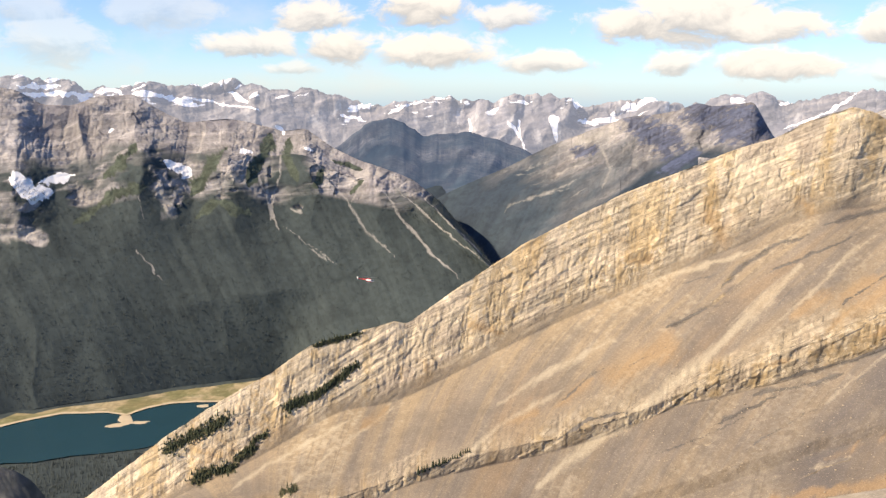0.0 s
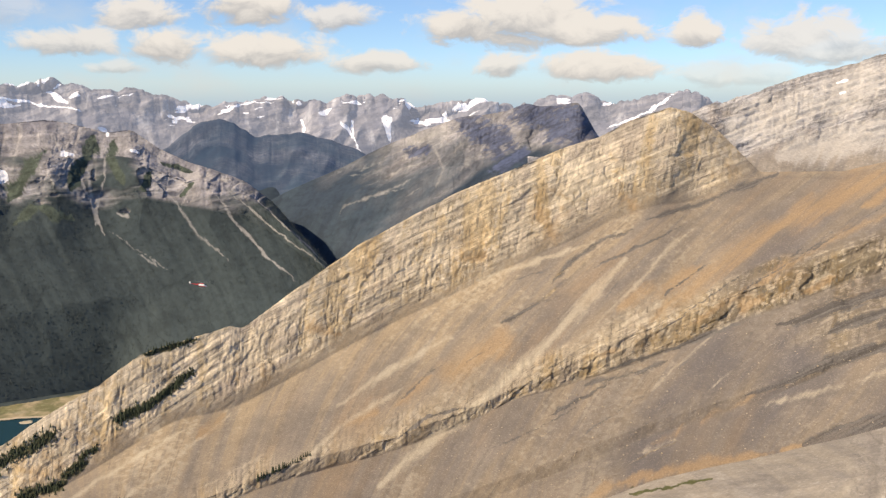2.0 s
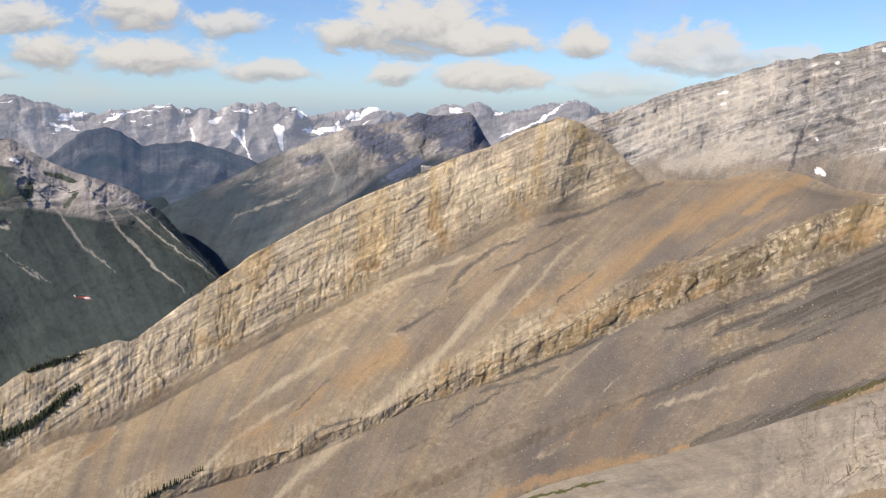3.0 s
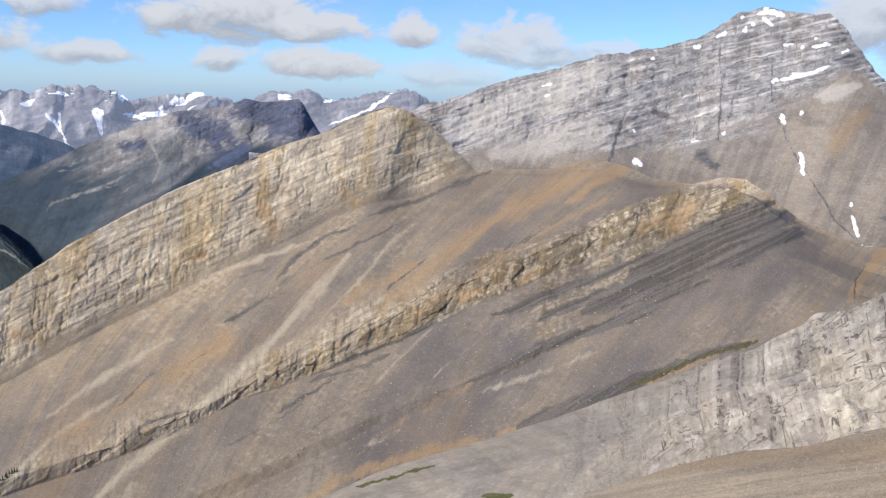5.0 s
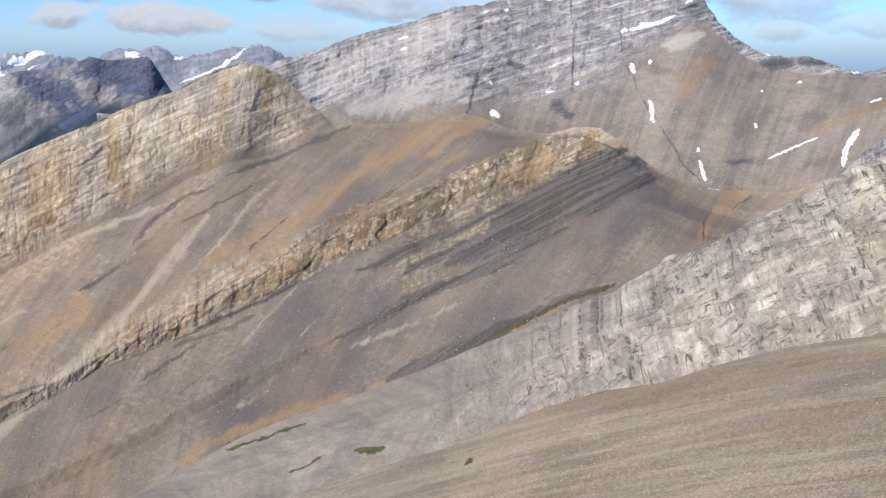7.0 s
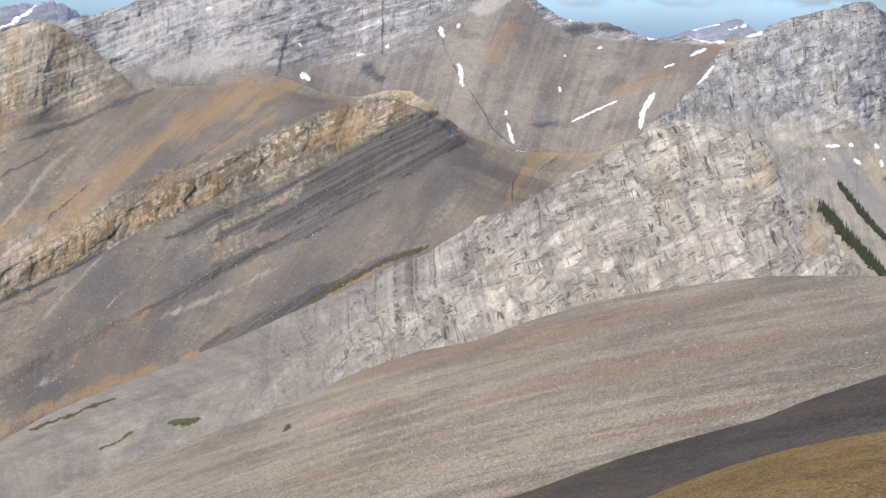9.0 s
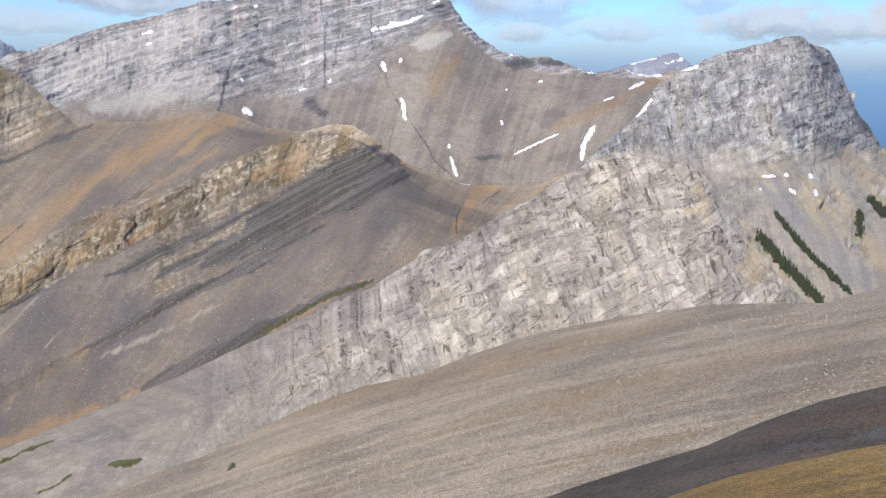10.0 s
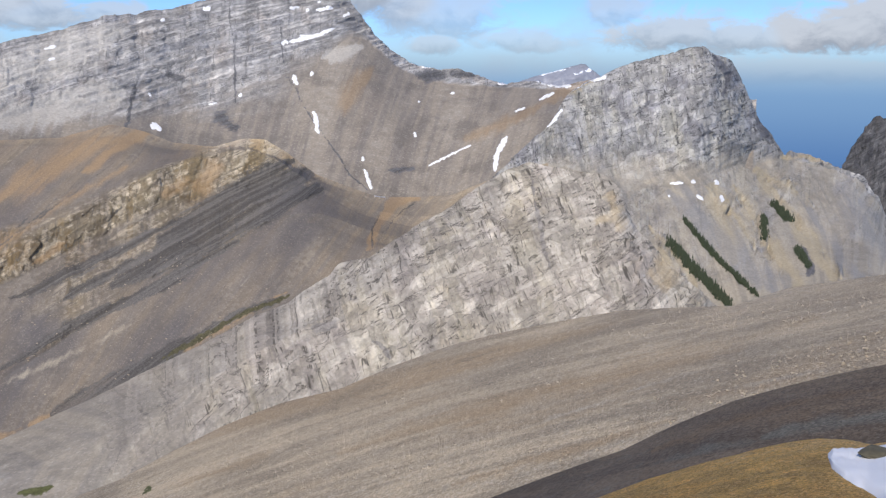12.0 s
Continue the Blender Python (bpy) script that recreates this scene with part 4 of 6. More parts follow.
# ---- strokes of other ground and painted shade: paths of (bearing, height angle), half width ----
PALE = [
    ([(5.48, -21.05), (7.88, -19.14), (10, -17.69), (12.78, -15.44), (14.97, -13.38), (17.17, -11.1), (19.52, -8.44)], 0.36),
    ([(13.4, -15.17), (15.91, -12.48), (17.48, -10.94)], 0.2),
    ([(17.79, -12.19), (20, -10.01), (21.89, -7.8), (23.15, -6.68)], 0.13, 0.8),
    ([(3.1, -16.68), (4.82, -15.54), (7.14, -14.24), (9.81, -12.89)], 0.2, 0.8),
    ([(11.37, -9.61), (14.4, -8.74), (17.8, -7.51)], 0.16, 0.9),
    ([(-12.51, -20.95), (-9.92, -19.57), (-7.31, -18.33), (-4.7, -17.18)], 0.14, 0.9),
    ([(-9.31, -21.15), (-6.02, -18.83), (-2.74, -16.76)], 0.1, 0.7),
    ([(-2.07, -13.33), (-1.58, -14.75)], 0.28),
    ([(1.2, -19.69), (3.81, -17.36), (7.03, -15.73)], 0.2, 0.8),
]
PALE += [
    ([(-4.74, -20.69), (-0.78, -18.93)], 0.1, 0.7),
    ([(21.96, -14.72), (24.51, -12.19), (26.43, -11.21)], 0.1, 0.6),
    ([(24.24, -15.33), (26.48, -13.42), (28.39, -12.12)], 0.08, 0.6),
    ([(20.03, -16.26), (21.96, -14.72)], 0.12, 0.6),
    ([(39.81, -11.58), (42.14, -9.58), (43.27, -8.58)], 0.2, 0.5),
    ([(26.54, -16.24), (31.06, -14.54), (34.55, -13.14)], 0.16, 0.6),
    ([(14.89, -21.53), (18.75, -19.6), (22.64, -18.13)], 0.18, 0.5),
]
ORANGE = [
    ([(20.97, -11.74), (24.14, -9.04), (27.29, -6.6), (30.11, -4.95), (32.59, -3.78), (35.07, -3.17)], 0.55, 0.9),
    ([(22.58, -12.21), (26.4, -9.63), (30.17, -7), (33.89, -4.99)], 0.3, 0.8),
    ([(31.7, -5.22), (33.23, -4.07), (35.22, -3.17)], 0.25, 1.2),
    ([(9.76, -14.99), (10.98, -14.15), (12.51, -13.3)], 0.75, 1),
    ([(6.49, -16.69), (8.58, -15.07)], 0.4, 0.9),
    ([(3.62, -17.73), (5.33, -17.03)], 0.35, 0.8),
    ([(17.13, -21.7), (20.05, -20.38), (23.32, -19.5), (27.9, -18.37)], 0.32, 1.1),
    ([(27.9, -18.37), (31.14, -16.97), (33.37, -15.84)], 0.17, 1.1),
    ([(36.23, -15.16), (39.31, -13.62), (42.29, -12.02)], 0.09, 1),
]
ORANGE += [
    ([(46.97, -9.37), (47.58, -7.97), (48.36, -7.17), (49.72, -6.87)], 0.26, 1.3),
    ([(46.72, -9.84), (47.38, -9.18)], 0.15, 1),
    ([(37.67, -5.95), (38.39, -4.98)], 0.42, 1.3),
    ([(35.83, -6.49), (37.05, -5.82)], 0.28, 1.1),
    ([(25.94, -10.75), (26.89, -10.25)], 0.25, 1.1),
    ([(28.97, -9.89), (30.55, -8.95)], 0.18, 1),
    ([(18.11, -13.75), (19.38, -13.46)], 0.2, 0.9),
    ([(10.5, -8.52), (11.54, -8.39)], 0.3, 0.9),
    ([(14.73, -5.95), (15.48, -7.19)], 0.4, 0.9),
]
ORANGE += [
    ([(19.36, -4.99), (19.98, -5.61)], 0.3, 0.9),
    ([(1.5, -12.24), (3.44, -12.69)], 0.3, 1),
    ([(-3.06, -16.75), (-4.71, -17.95)], 0.3, 0.8),
    ([(9.56, -14.71), (12.65, -13.03)], 0.6, 0.9),
    ([(19.17, -11.13), (23.53, -8.77)], 0.6, 0.8),
    ([(24.58, -16.57), (28.46, -14.63)], 0.2, 0.6),
    ([(21.34, -18.42), (25.23, -16.26)], 0.3, 0.5),
]
# Dark outcrops and rills; strokes along the lower band's foot paint its shadow.
DARK = [
    ([(43.67, -5.51), (41.36, -6.55), (38.39, -7.94), (35.63, -9.01)], 0.9, 1.3),
    ([(44.31, -6.39), (40.24, -8.15), (36.61, -9.75), (32.87, -11.33)], 0.5, 1.25),
    ([(34.06, -9.08), (30.92, -10.46), (27.73, -11.66)], 0.3, 1.1),
    ([(27.38, -3.6), (25.65, -4.33), (23.13, -5.41), (20.62, -6.23)], 0.17, 1.1),
    ([(19.99, -6.71), (18.11, -7.44), (16.55, -8.6), (15.31, -9.99)], 0.14, 0.85),
    ([(22.51, -6.53), (19.99, -7.81), (17.8, -8.91)], 0.063, 0.85),
    ([(24.13, -8.4), (22.86, -9.37), (21.44, -10.64)], 0.05, 1),
    ([(26.69, -8.36), (24.16, -10.3), (21.29, -12.53)], 0.045, 0.9),
    ([(30.93, -6.03), (28.6, -7.99), (25.76, -9.96)], 0.05, 0.8),
    ([(29.22, -7.03), (27.66, -8.65), (25.44, -10.28)], 0.04, 0.8),
    ([(33.26, -4.7), (30.79, -6.51), (28.29, -8.32)], 0.045, 0.8),
    ([(19.37, -9.39), (18.11, -10.95)], 0.04, 0.7),
]
DARK += [
    ([(23.87, -12.83), (22.6, -14.4), (21, -16.58)], 0.05, 0.7),
    ([(25.8, -12.17), (24.21, -13.77), (22.61, -15.65)], 0.04, 0.7),
    ([(21.96, -15.03), (20.03, -16.26), (17.14, -18.34)], 0.06, 0.7),
    ([(17.15, -16.51), (14.93, -17.81), (12.11, -19.01)], 0.06, 0.8),
    ([(28.71, -12.11), (26.81, -13.73), (25.21, -15.32)], 0.04, 0.6),
    ([(18.75, -15.31), (17.15, -16.2), (15.57, -17.07)], 0.12, 0.9),
    ([(9.33, -14.37), (8.28, -15.05), (6.79, -16.42)], 0.06, 0.7),
    ([(12.82, -13.01), (11.29, -13.86), (9.91, -15)], 0.05, 0.7),
    ([(28.29, -14.63), (30.05, -13.64), (31.96, -12.78), (34.17, -11.9), (36.68, -11.15)], 0.26, 1.15),
]
DARK += [
    ([(26.2, -15.56), (27.81, -14.9), (29.1, -14.3)], 0.16, 1),
    ([(29.36, -17.78), (32.1, -16.52), (34.65, -15.56), (37.14, -14.23)], 0.36, 1.5),
    ([(37.14, -14.23), (39.59, -13.14), (42, -12.34)], 0.16, 1.2),
    ([(47.14, -9.8), (47.12, -8.61), (47.56, -7.68)], 0.05, 1.2),
    ([(47.38, -9.18), (48.68, -7.74), (49.73, -6.93)], 0.04, 1),
    ([(42.74, -4.79), (40.13, -6.15), (37.45, -7.67)], 0.5, 1.1),
    # shadow under the lower cliff band, painted along its foot
    ([(36.83, -7.7), (34.06, -9.08), (30.91, -10.3)], 0.2, 1),
    ([(25.79, -11.7), (23.87, -12.51), (21.3, -13.62), (18.74, -14.54)], 0.14, 1.1),
]
DARK += [
    ([(3.35, -10.49), (4.48, -9.38)], 0.05, 0.6),
    ([(6.59, -18.51), (8.34, -17.22), (10.88, -16.8)], 0.08, 0.8),
    ([(12.62, -12.11), (14.72, -10.93)], 0.2, 0.8),
    ([(14.43, -5.8), (14.41, -7.81)], 0.05, 0.8),
    ([(10.26, -5.94), (10.22, -7.45)], 0.07, 0.7),
    ([(13.32, -9.65), (15.62, -8.9)], 0.05, 0.7),
]
DARK += [
    ([(44.01, -6.25), (41.11, -7.48), (38.11, -8.58), (35.05, -9.98)], 0.6, 1.2),
    ([(41.57, -5), (39.55, -6.64), (36.53, -8.03)], 0.5, 1.2),
    ([(34.41, -10.01), (31.9, -11.05), (30.32, -11.9)], 0.3, 1),
    ([(21.95, -13.94), (20.02, -14.71), (17.47, -15.44)], 0.25, 0.9),
    ([(39.68, -9.11), (36.96, -10.51), (34.17, -11.9)], 0.3, 0.9),
]
CROP = [
    ([(44.45, -6.38), (41.72, -7.6), (38.13, -8.89), (34.12, -10.65)], 0.1, 1),
    ([(43.64, -5.06), (40.46, -6.75), (36.54, -8.18)], 0.12, 1),
    ([(43.11, -6), (39, -7.91), (34.4, -9.69), (31.9, -10.9)], 0.1, 1),
    ([(39.66, -8.8), (36.62, -10.06), (32.89, -11.65)], 0.1, 1),
    ([(44.26, -5.63), (41.66, -6.53)], 0.1, 0.9),
    ([(41.44, -7.93), (39.66, -8.8)], 0.14, 0.9),
    ([(16.24, -9.62), (15.3, -10.45), (14.37, -11.21)], 0.15, 0.8),
    ([(18.42, -7.35), (16.55, -8.44), (15.46, -9.68)], 0.12, 0.9),
    ([(33.96, -2.67), (31.64, -3.49), (29.46, -4.55)], 0.2, 0.35),
]
CROP += [
    ([(27.58, -5.33), (25.69, -6.22), (23.79, -7.14)], 0.12, 0.4),
    ([(24.1, -6.66), (22.52, -7.32), (19.68, -9.13)], 0.1, 0.5),
    ([(10.01, -17.24), (8.2, -18.14), (5.84, -18.95), (2.99, -19.5)], 0.2, 0.4),
    ([(9.33, -14.37), (7.99, -15.18)], 0.12, 0.5),
    ([(16.53, -14.65), (14.95, -15.37), (12.77, -16.05)], 0.12, 0.7),
    ([(22.64, -18.13), (20.05, -19.47)], 0.05, 0.6),
    ([(15.88, -17.84), (13.98, -18.66)], 0.07, 0.7),
    ([(6.59, -18.51), (8.67, -17.36), (11.2, -16.78)], 0.13, 0.4),
    ([(12.77, -12.1), (14.72, -10.93), (16.2, -10.4)], 0.15, 0.6),
]
CROP += [
    ([(8.92, -14.43), (10.18, -14.07)], 0.1, 0.4),
    ([(46.87, -9.98), (44.9, -10.89)], 0.15, 0.4),
]
GREEN = [
    ([(35.29, -15.4), (36.85, -14.62), (39.9, -13.12), (42.6, -12.14)], 0.16),
    ([(20.05, -21.19), (24.64, -19.96)], 0.1),
    ([(27.49, -21.49), (29.31, -21.44)], 0.16),
    ([(27.62, -21.5), (29.17, -21.54)], 0.19),
    ([(23.62, -22.54), (25.46, -21.88)], 0.13),
    ([(33.95, -22.38), (34.28, -22.09)], 0.13),
    ([(-9.02, -16.79), (-7.25, -16.09), (-4.97, -14.5)], 0.22),
    ([(-11.08, -18.55), (-10.07, -17.96)], 0.19),
    ([(-11.96, -19.27), (-10.81, -18.72)], 0.22),
    ([(-15.85, -18.56), (-13.97, -17.81), (-12.23, -17.03)], 0.38),
    ([(-14.37, -20.16), (-11.84, -19.61)], 0.32),
    ([(-9.21, -16.73), (-7.27, -16.03), (-4.83, -14.39)], 0.22),
    ([(-7.38, -13.3), (-4.65, -12.74)], 0.16),
    ([(-9.32, -21.16), (-8.67, -20.99)], 0.19),
]
SLAB = [
    ([(24.97, -1.45), (27.46, -0.46), (30.56, 0.85), (33.62, 2.14)], 1.08, 1.5),
    ([(27.52, -2.65), (30.64, -1.63), (33.74, -1.09)], 0.7, 1.5),
    ([(44.42, 0.82), (46.63, 1.45)], 0.32, 1.5),
]
HORN_RIB = [
    ([(67.11, -5.83), (68.39, -7.6), (69.07, -9.38), (70.32, -10.8)], 0.32),
    ([(69.47, -6.34), (71.01, -8.06), (71.94, -9.2), (72.87, -10.46)], 0.28),
    ([(67.94, -4.89), (70.01, -5.72), (71.22, -6.85)], 0.25),
    ([(62.7, -8.14), (64.3, -9.63), (65.62, -11.72)], 0.3),
    ([(65.63, -5.88), (67.19, -7.35), (68.47, -9.11)], 0.2),
    ([(69.49, -4.18), (70.48, -4.15), (72.18, -4.5)], 0.18),
    ([(63.65, -8.73), (65.26, -10.51)], 0.2),
]
RUST = [
    ([(52.4, -3.6), (55.1, -2.39), (57.71, -0.91), (59.42, -0.19)], 0.35),
    ([(47.31, -9.38), (48.33, -8.19), (49.57, -7.05)], 0.13),
    ([(46.74, -0.01), (45.72, -1.51)], 0.51),
    ([(59.97, -7.85), (60.86, -7.8)], 0.44),
    ([(63.83, -11.84), (62.86, -10.71)], 0.32),
    ([(68.23, -4.82), (70.12, -7.51), (72.42, -10.41)], 0.38, 1.4),
    ([(68.92, -8.78), (70.53, -10.79)], 0.51, 1.4),
    ([(66.08, -5.86), (66.63, -7.98), (67.33, -9.78)], 0.63, 1.4),
    ([(63.43, -9.98), (63.76, -11.2)], 0.51, 1.4),
    ([(71.35, -8.93), (72.6, -10.63)], 0.22, 1.4),
    ([(60.48, -6.65), (60.9, -8.04)], 0.41),
]
# Dark blotches and clefts, plus painted shade on the horn and in couloirs.
CLEFTS_AND_SHADE = [
    ([(36.32, -0.1), (36.94, -0.3)], 0.29),
    ([(38.87, -2.4), (39.65, -2.93)], 0.35),
    ([(48.09, -5.36), (49.5, -5.23)], 0.16),
    ([(49.78, 0.01), (51.01, -0.06)], 0.29),
    ([(51.62, 0.05), (52.85, -0.02)], 0.25),
    ([(33.84, -3.42), (34.1, -2.17), (34.64, -0.29)], 0.1),
    ([(39.44, 3.72), (39.71, 1.64), (39.74, -1.7)], 0.05),
    ([(42.14, 2.86), (42.42, 0.49)], 0.06),
    ([(42.46, -0.11), (44.08, -2.77), (46, -5.68), (46.92, -6.53)], 0.05),
    ([(56.05, -5.11), (56.24, -6.59), (56.78, -9.26), (57.3, -10.82)], 0.1),
    # shade of the horn's right-hand faces, painted in
    ([(65.73, 1.07), (66.5, 0.18), (66.27, -1.01)], 0.32),
    ([(68.06, -1.88), (68.86, -3.21)], 0.25),
    ([(62.43, -1.36), (61.84, -1.98)], 0.1),
]
CLEFTS_AND_SHADE += [
    ([(47.14, -14.87), (47.79, -15.34), (48.11, -15.82)], 0.13),
    ([(43.91, -14.03), (44.88, -14.05)], 0.38),
    # a gully's shadow, painted in
    ([(70.91, -9.11), (71.2, -10.14)], 0.22),
]
ASH = [
    ([(69.38, -19.11), (71.41, -18.38), (73.12, -17.88), (75.33, -17.22), (77.47, -16.72)], 0.38),
    ([(63.27, -21.32), (66.67, -19.98), (69.08, -19.23)], 0.22, 0.6),
]
LOAM = [
    ([(63.23, -20.42), (66.31, -18.97), (69.29, -17.78), (72.17, -16.73), (75.23, -15.93)], 0.29, 0.7),
]
BRUSH = [
    ([(63.81, -9.03), (65.26, -10.51), (67.16, -12.23)], 0.24),
    ([(64.52, -7.76), (66.43, -9.83), (68.62, -11.68)], 0.11),
    ([(62.38, -11.58), (63.19, -12.47)], 0.11),
    ([(68.67, -7.43), (68.88, -8.63)], 0.19),
    ([(69.06, -6.66), (70.12, -7.51)], 0.19),
    ([(70.5, -8.99), (71.13, -9.85)], 0.19),
]
TALUS = [
    ([(63.69, -6.25), (65.42, -7.73), (67.62, -9.76), (69.49, -11.46)], 0.75, 1.2),
    ([(68.23, -10.03), (70.04, -10.82)], 0.5, 1),
    ([(70.29, -5.7), (71.56, -7.73), (73.09, -9.71), (74.26, -10.5)], 0.3, 1),
    ([(72.81, -5.59), (74.04, -7.58), (74.91, -8.98)], 0.7, 1),
    ([(64.28, -5.92), (65.06, -6.51)], 0.4, 1),
]
CHUTE = [
    ([(-7.05, -3.2), (-5.51, -5.09), (-4.27, -7), (-2.68, -8.44)], 0.128),
    ([(-4.71, -4.47), (-5.2, -5.73)], 0.075),
    ([(-3.61, -4.48), (-2.35, -6.22), (-0.76, -8.13), (1, -9.71)], 0.075),
    ([(-2.66, -4.48), (-0.76, -6.38), (1.16, -7.81), (2.7, -8.91)], 0.053),
    ([(-1.39, -4.8), (0.52, -6.7), (2.76, -8.75)], 0.053),
    ([(-10.12, -2.24), (-9.85, -3.8), (-9.65, -5.67), (-9.6, -6.14)], 0.09),
    ([(-8.89, -2.25), (-9.08, -3.81), (-9.52, -5.67), (-9.24, -6.77)], 0.075),
    ([(-10.74, -2.55), (-10.31, -3.79), (-9.72, -5.04)], 0.053),
    ([(-9.64, -5.36), (-9.54, -6.3)], 0.128),
    ([(-7.44, -7.9), (-6.51, -8.55)], 0.09),
    ([(-8.99, -6.62), (-7.13, -7.91), (-5.88, -8.87)], 0.045),
]
CHUTE += [
    ([(-16.9, -7.63), (-15.5, -9.52)], 0.053),
    ([(-16.65, -4.9), (-16.4, -6.13)], 0.053),
    ([(-11.68, -3.77), (-10.79, -4.41)], 0.33),
    ([(-15.6, -4.32), (-15.06, -5.86)], 0.29),
    ([(-23.62, -6.73), (-21.98, -6.66)], 0.38),
    ([(-21.05, -4.63), (-19.62, -3.93)], 0.143),
    ([(-8.5, -5.69), (-8.03, -5.85)], 0.105),
    ([(-5.8, -3.52), (-2.66, -4.01)], 0.29),
    ([(-15.03, -4.94), (-14.26, -4.35)], 0.143),
]
WOOD = [
    ([(-18.33, -3.81), (-17.43, -2.93), (-16.67, -2.04)], 0.3),
    ([(-13.82, -4.82), (-12.88, -3.45), (-12.09, -2.29)], 0.42),
    ([(-10.78, -4.41), (-9.97, -2.71), (-9.48, -1.63)], 0.42),
    ([(-8.15, -4.13), (-8.64, -2.57), (-8.41, -1.79)], 0.36),
    ([(-7.06, -4.45), (-6.58, -3.52)], 0.25),
    ([(-5.19, -4.94), (-4.55, -4.16)], 0.16),
    ([(-13.71, -6.05), (-12.63, -5.3), (-10.82, -5.96)], 0.4),
    ([(-20, -6.3), (-17.94, -4.72), (-16.32, -4.31)], 0.36),
    ([(-6.1, -3.05), (-4.54, -3.53)], 0.12),
]
CONE = [
    ([(-16.6, -0.39), (-16.05, -2.49), (-15.31, -4.63), (-15.05, -5.71)], 0.7),
    ([(-11.76, -1.31), (-11.66, -3.16), (-11.85, -4.54)], 0.75),
    ([(-20.21, -4.8), (-18.46, -3.66), (-16.83, -2.48)], 0.42),
    ([(-22.88, -3.26), (-21.89, -5.04)], 0.7),
    ([(-23.58, -6.15), (-21.71, -6.97)], 0.4),
    ([(-7.04, -3.2), (-5.17, -4), (-2.97, -4.32), (-0.75, -5.05)], 0.5),
    ([(-14.69, -4.03), (-14.75, -5.56)], 0.42),
    ([(-9.51, -2.56), (-9.57, -5.36)], 0.12),
    ([(-8.34, -5.69), (-8.02, -5.54)], 0.2),
]
NEVE = [
    ([(-22.65, -3.79), (-21.88, -4.6), (-21.04, -4.48)], 0.35),
    ([(-21.57, -4.03), (-19.89, -3.68)], 0.25),
    ([(-15.25, -2.96), (-14.09, -3.59), (-14.25, -3.89)], 0.25),
    ([(-11.04, -2.48), (-10.68, -2.55)], 0.13),
    ([(-10.69, -0.73), (-9.93, -0.8)], 0.1),
    ([(-7.65, -2.32), (-7.19, -2.45)], 0.1),
    ([(-17.94, -1.33), (-17.8, -1.28)], 0.1),
    ([(-9.02, -1.08), (-8.88, -1.57)], 0.16),
]
FIRN = [
    ([(-22.68, 0.63), (-17.72, 0.5)], 0.11),
    ([(-22.39, 1.06), (-20.22, 0.93)], 0.09),
    ([(-18.55, 0.85), (-17.29, 0.65)], 0.11),
    ([(-16.85, 0.8), (-15.13, 0.51), (-13.38, -0.03)], 0.11),
    ([(-13.93, 1.11), (-11.85, 1.06)], 0.09),
    ([(-11.86, 0.82), (-10.67, 0.06)], 0.09),
    ([(-13.34, 1.12), (-11.24, 1.34)], 0.07),
    ([(-5.76, -0.4), (-4.52, -0.77)], 0.09),
    ([(-8.22, 0.52), (-7.44, 0.68)], 0.04),
    ([(0.98, 0.28), (1.29, 0.19)], 0.11),
    ([(1.45, -0.87), (1.64, -1.5)], 0.09),
    ([(3.65, -0.87), (4.29, -1.8), (4.8, -2.52)], 0.09),
    ([(6.15, -0.56), (6.32, -1.95)], 0.09),
    ([(5.99, -0.65), (6.3, -0.77)], 0.11),
    ([(4.28, -0.87), (4.13, -1.8)], 0.07),
    ([(7.7, -0.86), (8.63, -1.08)], 0.11),
]
FIRN += [
    ([(9.83, 0.16), (10.44, -0.09)], 0.07),
    ([(-4.51, 0.16), (-4.04, -0.09)], 0.09),
    ([(-14.83, 0.51), (-10.07, -0.24)], 0.06),
    ([(-2.63, 0.06), (-0.12, 0.22)], 0.04),
    ([(18.1, -0.03), (18.66, 0.06)], 0.09),
    ([(-9.17, -1.17), (-8.87, -1.48)], 0.11),
    ([(13.17, -0.54), (13.62, -0.69)], 0.09),
    ([(18.42, -1.12), (19.96, -0.62), (21.82, 0.5)], 0.07),
    ([(7.52, -0.87), (8.36, -1)], 0.09),
    ([(5.87, -0.61), (6.25, -1.77)], 0.09),
]
